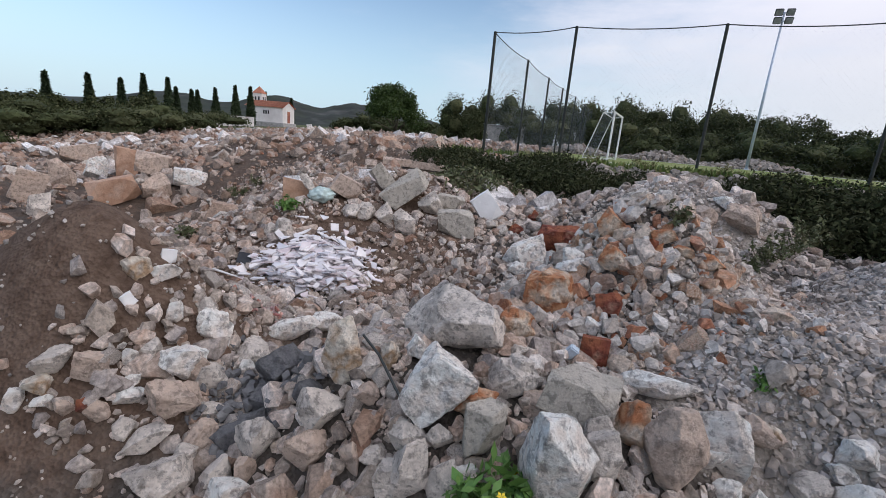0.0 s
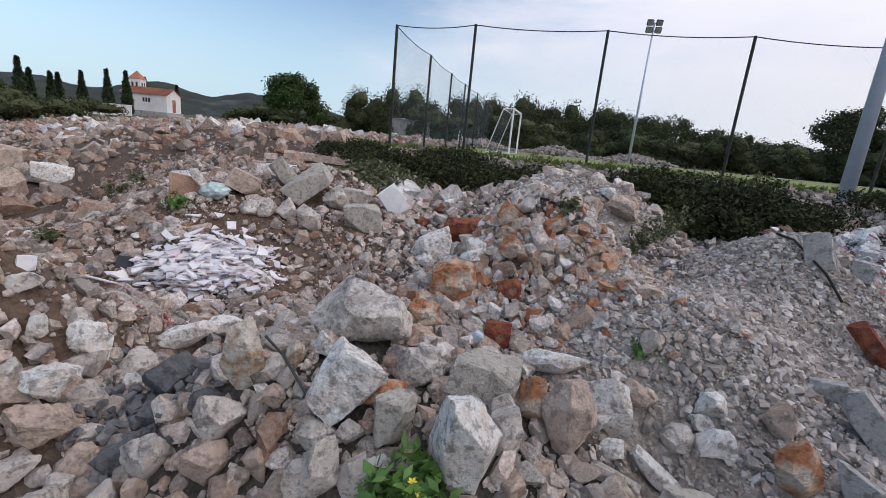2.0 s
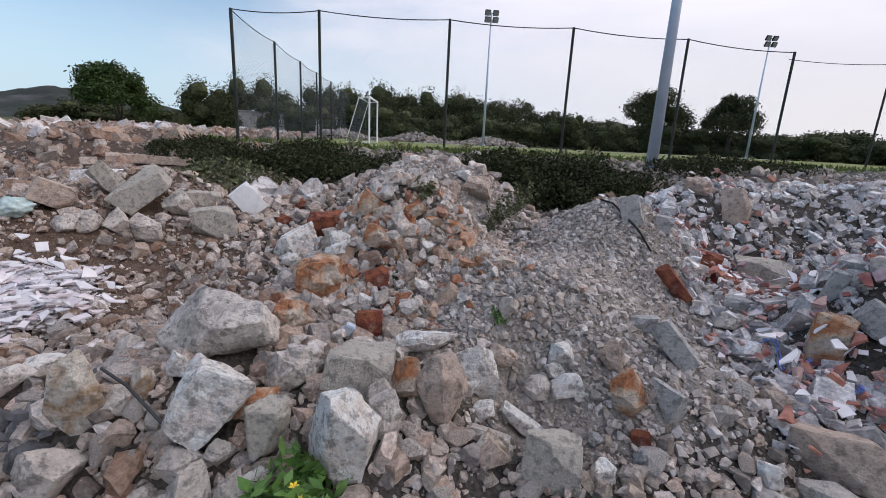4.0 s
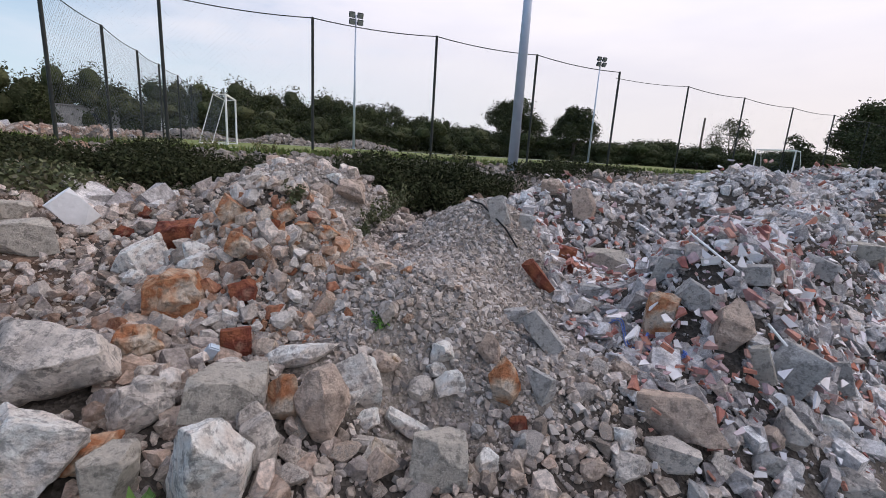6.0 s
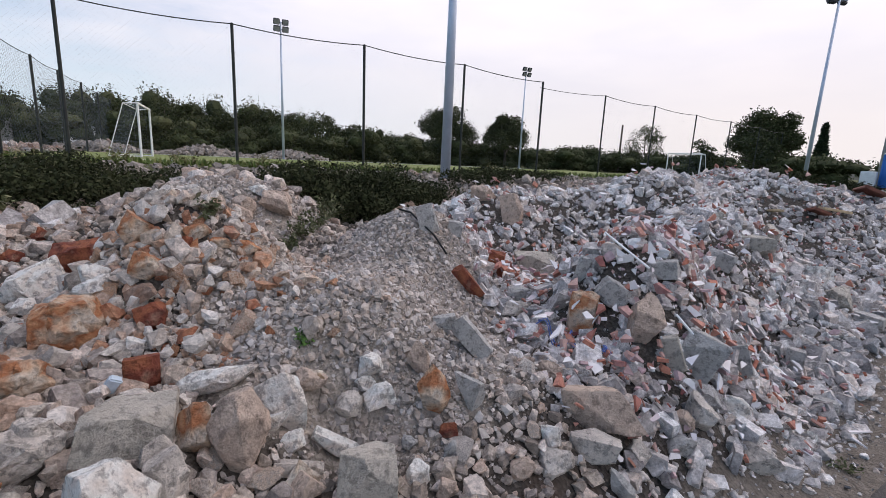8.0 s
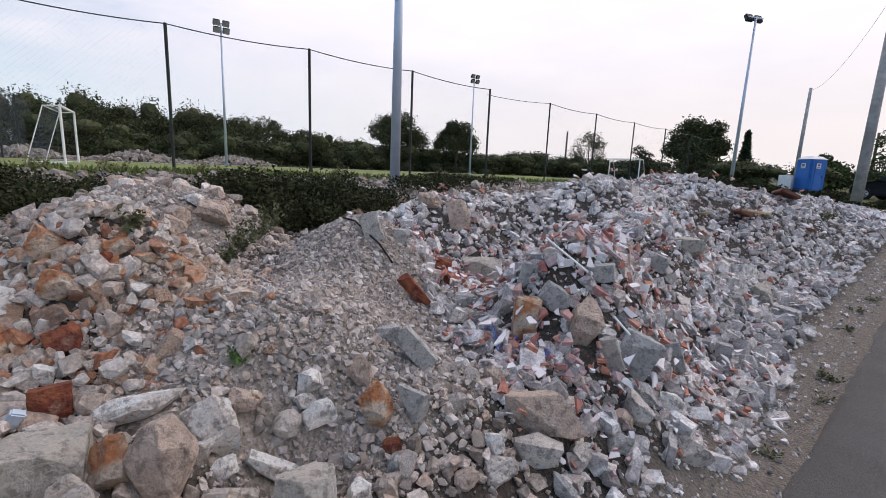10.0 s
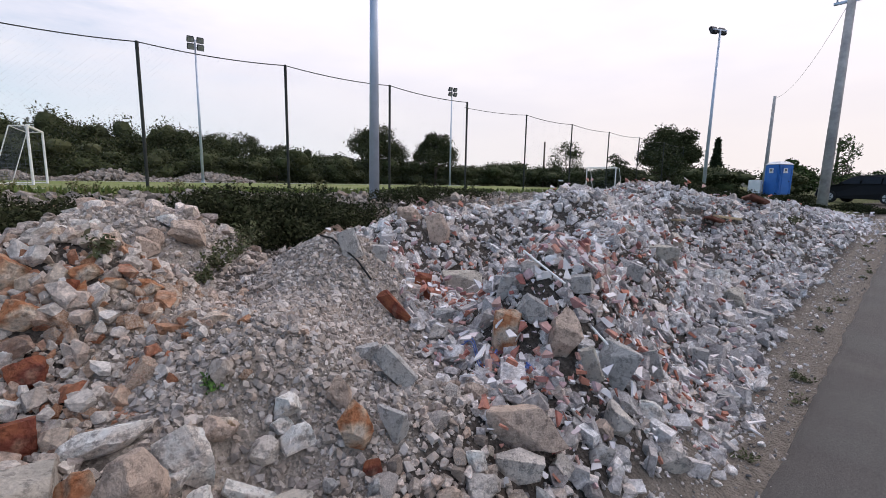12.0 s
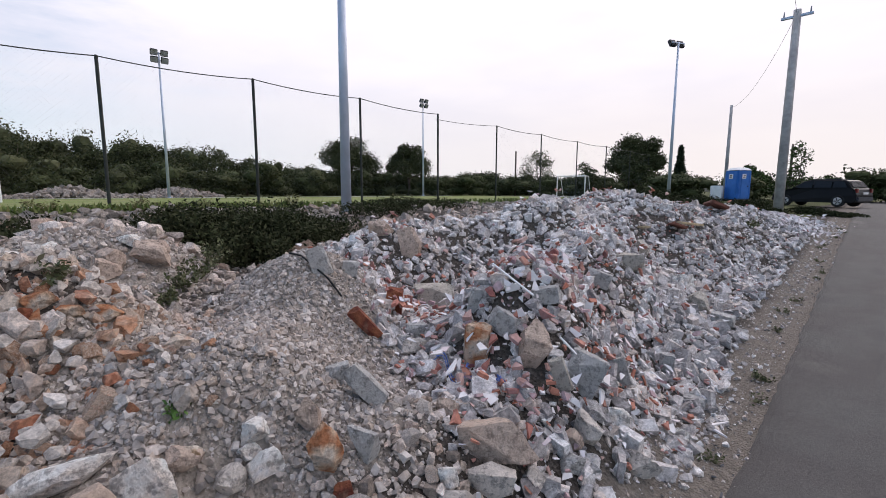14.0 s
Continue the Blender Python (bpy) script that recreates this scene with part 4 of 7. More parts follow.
def cypress(x, y, hgt, seed):
    r = np.random.default_rng(seed)
    t = tagged(empty("cypress", x, y, land(x, y) - .1), "tall dark spindle-shaped cypress", "tree", group="cypress row")
    bm = bmesh.new()
    tube(bm, (0, 0, 0), (0, 0, hgt * .85), .16, .03, 8)
    part("trunk", bm, M_BARK, t)
    n = 3000
    f = r.uniform(.06, 1, n) ** 1.1
    w = hgt * .125 * np.sin(np.pi * np.clip(f, 0, 1) ** .62) ** .75 * (1 + .06 * np.sin(f * 19 + seed)) * (1.0 - f) ** .45 + .01
    a = r.uniform(0, 2 * np.pi, n)
    k = r.uniform(.5, 1.08, n)
    p = np.stack([w * k * np.cos(a), w * k * np.sin(a), f * hgt], 1)
    v, tr = leaves(p, .22, 0, seed, 1.3)
    ob = new("crown", tri_mesh("crown", v, tr, M_CYPRESS))
    ob.parent = t
    return t


def bush(x, y, wide, hgt, n, material, label, seed, leaf=.05, base=None):
    """A low shrub: stems from the root and a ragged mass of leaves."""
    r = np.random.default_rng(seed)
    b = tagged(empty("shrub", x, y, (land(x, y) if base is None else base) - .05), label, "shrub")
    bm = bmesh.new()
    lumps = []
    for i in range(11):
        a, f = i * 2.4 + r.uniform(-.3, .3), math.sqrt((i + .5) / 11)
        c = (wide * .42 * f * math.cos(a), wide * .42 * f * math.sin(a), hgt * (.72 - .35 * f) * r.uniform(.75, 1.15))
        lr = wide * r.uniform(.14, .22)
        lumps.append((c, (lr, lr, hgt * r.uniform(.28, .4))))
        tube(bm, (0, 0, 0), c, .018, .006, 5)
    part("stalk", bm, M_BARK, b)
    v, k = leaves(crown_points(r, lumps, int(n * .75)), leaf * 1.12, .1, seed)
    v[:, 2] = np.maximum(v[:, 2], .0)
    ob = new("foliage", tri_mesh("foliage", v, k, material))
    ob.parent = b
    return b


# cypresses beside the church
for i, (px, py, hh) in enumerate([(-55.4, 27.8, 5.4), (-55.2, 31.6, 5.6), (-55.1, 34.9, 5.4), (-55.2, 37.6, 6.1), (-62.3, 43.5, 4.6), (-62.0, 45.7, 6.5), (-62.2, 47.0, 5.3), (-61.8, 49.2, 5.1), (-62.1, 50.4, 5.1), (-61.3, 52.9, 5.6), (-60.2, 55.7, 6.2), (-59.4, 58.0, 6.2), (-72.4, 74.7, 6.7), (-68.7, 78.1, 5.8)]):
    cypress(px, py, hh, 40 + i)
cypress(51.5, 19.7, 5.4, 60)
# the broad pine on the rubble field, the lone trees and the wood behind the pitch
tree("pine", -29.1, 52.4, 6.6, 8.9, 0.08, 8000, M_PINE, "broad round green pine standing on the rubble field", 3, lumps=22, leaf=0.26)
tree("tree", -19.8, 56.6, 4.1, 3.4, 0.2, 1400, M_LEAF, "small dark round tree", 4, lumps=16, leaf=0.22)
tree("tree", -4.8, 57.8, 5.4, 4.5, 0.15, 2400, M_LEAF, "dark evergreen oak at the edge of the wood", 5, lumps=16, leaf=0.22)
tree("tree", -1.6, 58.0, 6.1, 6.9, 0.15, 2400, M_LEAF, "dark evergreen oak at the edge of the wood", 6, lumps=16, leaf=0.22)
tree("tree", 0.9, 58.0, 5.4, 4.3, 0.15, 2400, M_LEAF, "dark evergreen oak at the edge of the wood", 7, lumps=16, leaf=0.22)
tree("tree", 3.9, 57.9, 5.3, 4.9, 0.15, 2400, M_LEAF, "dark evergreen oak at the edge of the wood", 8, lumps=16, leaf=0.22)
tree("tree", 6.6, 57.6, 5.3, 4.1, 0.15, 2400, M_LEAF, "dark evergreen oak at the edge of the wood", 9, lumps=16, leaf=0.22)
tree("tree", 8.8, 57.3, 5.7, 5.3, 0.15, 2400, M_LEAF, "dark evergreen oak at the edge of the wood", 10, lumps=16, leaf=0.22)
tree("tree", 11.5, 56.8, 5.5, 5.2, 0.15, 2400, M_LEAF, "dark evergreen oak at the edge of the wood", 11, lumps=16, leaf=0.22)
tree("tree", 10.7, 57.0, 5.5, 6.1, 0.15, 2400, M_LEAF, "dark evergreen oak at the edge of the wood", 12, lumps=16, leaf=0.22)
tree("tree", 15.2, 56.0, 5.7, 7.0, 0.15, 2400, M_LEAF, "dark evergreen oak at the edge of the wood", 13, lumps=16, leaf=0.22)
tree("tree", 18.2, 55.1, 4.7, 4.7, 0.15, 2400, M_LEAF, "dark evergreen oak at the edge of the wood", 14, lumps=16, leaf=0.22)
tree("tree", 21.2, 54.0, 4.0, 3.4, 0.15, 2400, M_LEAF, "dark evergreen oak at the edge of the wood", 15, lumps=16, leaf=0.22)
tree("tree", 7.1, 57.6, 5.6, 4.5, 0.15, 2400, M_LEAF, "dark evergreen oak at the edge of the wood", 16, lumps=16, leaf=0.22)
tree("tree", 29.3, 50.2, 7.4, 8.6, 0.40, 7000, M_LEAF, "spreading oak with an open crown against the sky", 17, lumps=14, leaf=0.22)
tree("tree", 35.3, 46.2, 6.7, 6.9, 0.36, 6000, M_LEAF, "spreading oak with an open crown against the sky", 18, lumps=13, leaf=0.22)
tree("tree", 50.0, 37.0, 6.1, 5.9, 0.25, 1500, M_LEAF, "thin half-bare tree by the far fence", 19, lumps=16, leaf=0.16)
tree("pine", 50.0, 23.7, 7.2, 8.6, 0.2, 9500, M_LEAF, "large dark umbrella pine", 20, lumps=22, leaf=0.22)
tree("tree", 51.8, 30.9, 4.3, 4.8, 0.1, 1500, M_LEAF, "dark bushy tree behind the far goal", 21, lumps=16, leaf=0.22)
tree("tree", 47.0, 11.6, 3.1, 3.3, 0.1, 1800, M_PINE, "green tree behind the toilet cabin", 22, lumps=16, leaf=0.22)
tree("tree", 39.7, 7.2, 4.3, 2.0, 0.2, 520, M_PINE, "young pine with sparse branches", 23, lumps=16, leaf=0.16)
tree("tree", 47.9, 6.7, 2.2, 3.1, 0.1, 1200, M_PINE, "low green tree beyond the car", 24, lumps=16, leaf=0.22)
tree("tree", 50.1, 4.8, 2.1, 3.1, 0.1, 1200, M_PINE, "low green tree beyond the car", 25, lumps=16, leaf=0.22)
tree("tree", -52.5, 24.5, 3.7, 6.4, 0.15, 2600, M_LEAF, "dark tree behind the thicket", 26, lumps=16, leaf=0.22)
tree("tree", -52.9, 28.3, 3.4, 5.0, 0.15, 2000, M_LEAF, "dark tree behind the thicket", 27, lumps=16, leaf=0.22)
tree("tree", -51.3, 31.1, 3.5, 4.6, 0.15, 2000, M_LEAF, "dark tree behind the thicket", 28, lumps=16, leaf=0.22)
tree("tree", -51.5, 34.5, 3.9, 4.2, 0.15, 1600, M_LEAF, "dark tree behind the thicket", 29, lumps=16, leaf=0.22)

# scrub and woodland edge: far belts of leaves
def belt(name, label, spots, n, leaf, material, seed):
    r = np.random.default_rng(seed)
    pts, lumps = [], []
    per = n // len(spots)
    for x, y, w, hgt in spots:
        z = land(x, y)
        lum = []
        for i in range(15):
            lum.append(((x + w * r.uniform(-.5, .5), y + w * r.uniform(-.3, .3), z + hgt * r.uniform(.10, .76)), (w * .2, w * .2, hgt * .24)))
        pts.append(crown_points(r, lum, per))
        lumps += lum
    v, k = leaves(np.concatenate(pts), leaf, .1, seed)
    # twigs and shaded foliage inside each clump
    ball = bmesh.new()
    bmesh.ops.create_icosphere(ball, subdivisions=2, radius=.7)
    bv, bf = np.array([q.co[:] for q in ball.verts]), np.array([[q.index for q in g.verts] for g in ball.faces])
    ball.free()
    cv = [bv * r.uniform(.8, 1.12, (len(bv), 1)) * np.array(rad) + np.array(c) for c, rad in lumps]
    ck = [bf + len(bv) * i + len(v) for i in range(len(lumps))]
    v, k = np.concatenate([v] + cv), np.concatenate([k] + ck)
    return tagged(new(name, tri_mesh(name, v, k, material)), label, "woodland", kind="stuff")


belt("woodland_edge", "dark evergreen woodland behind the pitch", [(-24 + 5 * i, 63 - .0 * i, 7, (6.8 if i < 9 else 3.4) + .8 * math.sin(i * 2.1) + .4 * math.sin(i * 5.3)) for i in range(11)] + [(26 + 5 * i, 60 - 3.4 * i, 7, 3.2 + .4 * math.sin(i * 1.7)) for i in range(9)], 120000, .15, M_LEAF, 301)
belt("scrub", "dark scrub under the trees behind the pitch", [(-6 + 4.5 * i, 49 - .0 * i, 6, 3.3 + .6 * math.sin(i * 2.7)) for i in range(10)] + [(38 + 3.5 * i, 44 - 2.9 * i, 6, 2.6 + .4 * math.sin(i * 1.3)) for i in range(8)], 70000, .13, M_LEAF, 302)
belt("thicket", "brown-green thicket at the rim of the rubble field", [(-44 + 1.0 * i, 15 + 3.3 * i, 7, 2.5 + .4 * math.sin(i * 2.2)) for i in range(6)] + [(-50, 8, 8, 3), (-52, 2, 8, 3), (-34, 12, 5, 1.6)], 48000, .11, M_LEAF, 303)
belt("far_wood", "low dark wood below the hills", [(-50 + 6 * i, 75, 8, 3.0 + .5 * math.sin(i * 1.9)) for i in range(9)], 24000, .2, M_LEAF, 304)
belt("hedge", "dark hedge beyond the parking place", [(44 + 2.2 * i, 17 - 4.2 * i, 6, 2.5 + .5 * math.sin(i * 2.9)) for i in range(8)], 24000, .12, M_LEAF, 305)


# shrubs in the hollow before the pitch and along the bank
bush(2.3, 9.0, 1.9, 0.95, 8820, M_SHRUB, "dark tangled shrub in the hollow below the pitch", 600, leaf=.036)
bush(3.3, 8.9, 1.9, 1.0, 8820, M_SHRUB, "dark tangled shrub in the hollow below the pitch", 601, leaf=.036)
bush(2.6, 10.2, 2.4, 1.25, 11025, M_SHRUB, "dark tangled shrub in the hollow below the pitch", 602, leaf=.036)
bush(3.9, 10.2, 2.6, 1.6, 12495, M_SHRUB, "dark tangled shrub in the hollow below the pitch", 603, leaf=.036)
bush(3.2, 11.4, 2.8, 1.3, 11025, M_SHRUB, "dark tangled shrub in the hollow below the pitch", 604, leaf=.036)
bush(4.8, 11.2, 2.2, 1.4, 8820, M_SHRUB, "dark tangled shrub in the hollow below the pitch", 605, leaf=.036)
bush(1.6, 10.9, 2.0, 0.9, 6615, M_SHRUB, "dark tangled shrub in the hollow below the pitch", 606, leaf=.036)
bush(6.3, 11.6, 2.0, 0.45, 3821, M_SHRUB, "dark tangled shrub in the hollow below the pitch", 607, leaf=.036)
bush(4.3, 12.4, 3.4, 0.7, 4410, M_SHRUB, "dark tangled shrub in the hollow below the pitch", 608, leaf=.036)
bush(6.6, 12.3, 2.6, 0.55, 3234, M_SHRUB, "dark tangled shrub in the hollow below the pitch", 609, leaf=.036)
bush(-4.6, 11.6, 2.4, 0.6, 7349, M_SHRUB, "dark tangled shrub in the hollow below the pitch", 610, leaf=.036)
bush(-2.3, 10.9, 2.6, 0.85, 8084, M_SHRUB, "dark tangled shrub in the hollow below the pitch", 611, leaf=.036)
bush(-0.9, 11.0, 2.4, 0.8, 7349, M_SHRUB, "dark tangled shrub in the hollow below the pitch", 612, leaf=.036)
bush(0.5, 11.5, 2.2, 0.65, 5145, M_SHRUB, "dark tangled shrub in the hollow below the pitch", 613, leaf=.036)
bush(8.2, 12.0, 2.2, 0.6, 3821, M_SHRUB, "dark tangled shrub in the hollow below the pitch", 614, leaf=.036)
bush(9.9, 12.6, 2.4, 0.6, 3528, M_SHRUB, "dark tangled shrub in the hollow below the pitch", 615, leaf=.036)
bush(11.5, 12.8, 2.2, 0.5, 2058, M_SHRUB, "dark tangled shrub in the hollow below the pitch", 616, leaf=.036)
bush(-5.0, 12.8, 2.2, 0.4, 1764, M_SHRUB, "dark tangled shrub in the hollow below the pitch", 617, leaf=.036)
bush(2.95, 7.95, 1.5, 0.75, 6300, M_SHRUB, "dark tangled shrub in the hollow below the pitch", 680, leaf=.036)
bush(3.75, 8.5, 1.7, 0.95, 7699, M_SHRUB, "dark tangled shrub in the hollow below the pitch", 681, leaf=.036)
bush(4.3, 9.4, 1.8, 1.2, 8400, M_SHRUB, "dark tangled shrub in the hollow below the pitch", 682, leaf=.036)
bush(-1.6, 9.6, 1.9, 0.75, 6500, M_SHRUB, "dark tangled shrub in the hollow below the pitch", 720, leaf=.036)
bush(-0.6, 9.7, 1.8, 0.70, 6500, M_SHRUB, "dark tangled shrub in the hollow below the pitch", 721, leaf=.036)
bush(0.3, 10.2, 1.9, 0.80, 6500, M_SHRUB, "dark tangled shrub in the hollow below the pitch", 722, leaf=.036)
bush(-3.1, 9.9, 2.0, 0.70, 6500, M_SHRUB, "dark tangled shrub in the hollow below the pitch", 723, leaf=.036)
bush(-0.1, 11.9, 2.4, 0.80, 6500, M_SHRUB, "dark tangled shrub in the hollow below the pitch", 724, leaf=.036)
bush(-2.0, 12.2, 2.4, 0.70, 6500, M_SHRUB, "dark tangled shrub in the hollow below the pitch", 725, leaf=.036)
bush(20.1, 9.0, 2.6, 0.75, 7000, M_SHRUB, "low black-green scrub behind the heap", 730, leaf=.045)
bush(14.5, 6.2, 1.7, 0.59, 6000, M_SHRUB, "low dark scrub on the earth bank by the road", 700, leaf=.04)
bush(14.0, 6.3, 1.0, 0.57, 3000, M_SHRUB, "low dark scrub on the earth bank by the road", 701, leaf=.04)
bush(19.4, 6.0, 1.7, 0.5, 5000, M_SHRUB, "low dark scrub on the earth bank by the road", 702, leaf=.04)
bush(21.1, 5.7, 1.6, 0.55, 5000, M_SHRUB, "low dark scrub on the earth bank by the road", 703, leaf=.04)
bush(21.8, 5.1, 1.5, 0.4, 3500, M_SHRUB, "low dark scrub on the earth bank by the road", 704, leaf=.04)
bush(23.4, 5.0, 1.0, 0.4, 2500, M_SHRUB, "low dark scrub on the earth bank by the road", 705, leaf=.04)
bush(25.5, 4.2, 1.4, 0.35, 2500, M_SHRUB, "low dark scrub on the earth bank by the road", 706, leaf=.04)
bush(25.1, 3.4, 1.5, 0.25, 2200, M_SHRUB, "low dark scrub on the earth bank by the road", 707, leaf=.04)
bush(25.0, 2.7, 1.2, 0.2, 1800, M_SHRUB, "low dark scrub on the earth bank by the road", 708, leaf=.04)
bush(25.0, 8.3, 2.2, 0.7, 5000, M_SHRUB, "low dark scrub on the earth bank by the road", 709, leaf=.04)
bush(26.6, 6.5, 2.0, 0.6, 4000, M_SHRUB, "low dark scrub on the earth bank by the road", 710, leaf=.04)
bush(-3.0, 8.4, 1.9, .6, 4200, M_SAGE, "grey-green leafy shrub at the edge of the rubble", 650, leaf=.045)



# ---- rubble ----
def rock(seed, cuts=9, form="broken"):
    """A broken stone as a closed bmesh, half-width 1: a block split along flat planes. form: broken, cut (sawn or cast) or worn."""
    r = np.random.default_rng(seed)
    bm = bmesh.new()
    bmesh.ops.create_cube(bm, size=2.0)
    if form == "cut":
        for v in bm.verts:
            v.co += Vector(r.normal(0, .11, 3))
    else:
        for v in bm.verts:
            v.co += Vector(r.normal(0, .16, 3))
        bmesh.ops.rotate(bm, verts=bm.verts[:], matrix=Euler(r.uniform(0, 3.1, 3)).to_matrix())
    for k in range(cuts):
        n = Vector(r.normal(size=3)).normalized()
        if form == "cut":
            n = Vector([math.copysign(r.uniform(.3, 1), c) for c in n]).normalized()
            d = r.uniform(.98, 1.5)
        elif form == "worn":
            d = r.uniform(.86, .97)
        else:
            d = r.uniform(.58, 1.05)
        got = bmesh.ops.bisect_plane(bm, geom=bm.verts[:] + bm.edges[:] + bm.faces[:], plane_co=n * d, plane_no=n, clear_outer=True)
        rim = [e for e in got["geom_cut"] if isinstance(e, bmesh.types.BMEdge) and e.is_valid]
        if len(rim) > 2:
            bmesh.ops.edgeloop_fill(bm, edges=rim)
    bmesh.ops.remove_doubles(bm, verts=bm.verts[:], dist=.03)
    p = np.array([v.co[:] for v in bm.verts])
    mid, half = (p.max(0) + p.min(0)) / 2, (p.max(0) - p.min(0)) / 2
    for v in bm.verts:
        v.co = Vector((np.array(v.co) - mid) / half)
    return bm


def hull(seed, cuts=9, flat=1.0, form="broken"):
    """The corners and triangles of one stone."""
    bm = rock(seed, cuts, form)
    bmesh.ops.triangulate(bm, faces=bm.faces[:])
    bm.verts.index_update()
    v = np.array([q.co[:] for q in bm.verts])
    v[:, 2] *= flat
    t = np.array([[q.index for q in f.verts] for f in bm.faces])
    bm.free()
    return v, t


def shard(seed, sides=4, thick=.09):
    """A flat broken piece of tile or brick."""
    r = np.random.default_rng(seed)
    a = np.sort(r.uniform(0, 2 * np.pi, sides) * .35 + np.arange(sides) * 2 * np.pi / sides)
    ring = np.stack([np.cos(a), np.sin(a)], 1) * r.uniform(.6, 1.0, (sides, 1))
    v = np.concatenate([np.c_[ring, np.full(sides, -thick)], np.c_[ring * .97, np.full(sides, thick)]])
    t = []
    for i in range(1, sides - 1):
        t += [[sides, sides + i, sides + i + 1], [0, i + 1, i]]
    for i in range(sides):
        j = (i + 1) % sides
        t += [[i, j, sides + j], [i, sides + j, sides + i]]
    return v, np.array(t)


STONES = [hull(100 + i, 7 + i % 4, .60 + .06 * (i % 6)) for i in range(24)]
PEBBLES = [hull(200 + i, 4, .8) for i in range(10)]
BLOCKS = [hull(300 + i, 3, .42 + .09 * (i % 5), "cut") for i in range(12)]
SHARDS = [shard(400 + i, 4 + i % 2, .07) for i in range(12)]
CHIPS = [shard(440 + i, 4 + i % 3, .22) for i in range(12)]


def turns(r, n, tilt):
    """Random turns: any heading, and a lean of up to about tilt radians."""
    yaw, a, b = r.uniform(0, 2 * np.pi, n), r.normal(0, tilt, n), r.normal(0, tilt, n)
    cy, sy, ca, sa, cb, sb = np.cos(yaw), np.sin(yaw), np.cos(a), np.sin(a), np.cos(b), np.sin(b)
    z0, o1 = np.zeros(n), np.ones(n)
    Z = np.stack([np.stack([cy, -sy, z0], 1), np.stack([sy, cy, z0], 1), np.stack([z0, z0, o1], 1)], 1)
    X = np.stack([np.stack([o1, z0, z0], 1), np.stack([z0, ca, -sa], 1), np.stack([z0, sa, ca], 1)], 1)
    Y = np.stack([np.stack([cb, z0, sb], 1), np.stack([z0, o1, z0], 1), np.stack([-sb, z0, cb], 1)], 1)
    return X @ Y @ Z


def slope_turn(x, y):
    """Turns that lay a thing flat on the slope."""
    e = .12
    gx_, gy_ = (height(x + e, y) - height(x - e, y)) / (2 * e), (height(x, y + e) - height(x, y - e)) / (2 * e)
    n = np.stack([-gx_, -gy_, np.ones_like(gx_)], 1)
    n /= np.linalg.norm(n, axis=1)[:, None]
    a = np.stack([n[:, 2], np.zeros(len(n)), -n[:, 0]], 1)
    a /= np.linalg.norm(a, axis=1)[:, None]
    return np.stack([a, np.cross(n, a), n], 2)


def scatter(shapes, x, y, size, seed, tilt=.6, lift=.3, squash=.35):
    """All pieces of one sort as one set of corners and triangles."""
    r = np.random.default_rng(seed)
    n = len(x)
    which = r.integers(0, len(shapes), n)
    T = slope_turn(x, y) @ turns(r, n, tilt)
    sc = size[:, None] * r.uniform(1 - squash, 1 + squash, (n, 3))
    z = height(x, y) + size * lift * r.uniform(.2, 1.5, n)
    V, F, base_i = [], [], 0
    for s, (sv, st) in enumerate(shapes):
        k = np.nonzero(which == s)[0]
        if not len(k):
            continue
        v = sv[None] * sc[k][:, None, :]
        v = np.einsum("nij,nkj->nki", T[k], v) + np.stack([x[k], y[k], z[k]], 1)[:, None, :]
        V.append(v.reshape(-1, 3))
        F.append((st[None] + (np.arange(len(k)) * len(sv))[:, None, None] + base_i).reshape(-1, 3))
        base_i += len(k) * len(sv)
    return np.concatenate(V), np.concatenate(F)


def stuff(name, label, category, material, *sets):
    V, F, o = [], [], 0
    for v, f in sets:
        V.append(v)
        F.append(f + o)
        o += len(v)
    return tagged(new(name, tri_mesh(name, np.concatenate(V), np.concatenate(F), material)), label, category, kind="stuff")


SPOTS = []          # where single large stones lie


def sow(n, x0, x1, y0, y1, weight, seed):
    """Random places in a rectangle, kept by a density between 0 and 1."""
    r = np.random.default_rng(seed)
    x, y = r.uniform(x0, x1, n), r.uniform(y0, y1, n)
    keep = r.uniform(0, 1, n) < weight(x, y)
    for a, b, w in SPOTS:
        keep &= (x - a) ** 2 + (y - b) ** 2 > (.66 * w) ** 2
    return x[keep], y[keep]


def sizes(n, lo, hi, power, seed):
    """Half-widths with many small and few large ones."""
    u = np.random.default_rng(seed).uniform(0, 1, n)
    return lo * (hi / lo) ** (u ** power)


def east_heap(x, y):
    """1 on the grey building rubble, 0 on the quarry stone."""
    return smooth_step((x - 2.15 - .32 * np.clip(y - 2, 0, 3)) / .5)


def cone(x, y):
    """The cone of fine gravel between the two heaps."""
    return np.clip(blob(x, y, 1.6, 3.05, .95, .85) * 1.7 + 1.5 * blob(x, y, 2.4, 4.3, .8, .9) + 1.3 * blob(x, y, 1.0, 7.3, 1.1, 1.0) + blob(x, y, .85, 3.3, .5, .7), 0, 1)


def bare(x, y):
    """Places where the soil lies open."""
    return np.clip(blob(x, y, -3.9, 1.8, .95, .85) * 2.0 + 1.7 * blob(x, y, -3.28, 4.33, .55, .52) + .6 * blob(x, y, -3.3, 5.2, .9, .5) + .4 * blob(x, y, -5.8, 8.3, 1.3, .5) + .4 * blob(x, y, -4.6, 6.9, 1.2, .5), 0, 1)


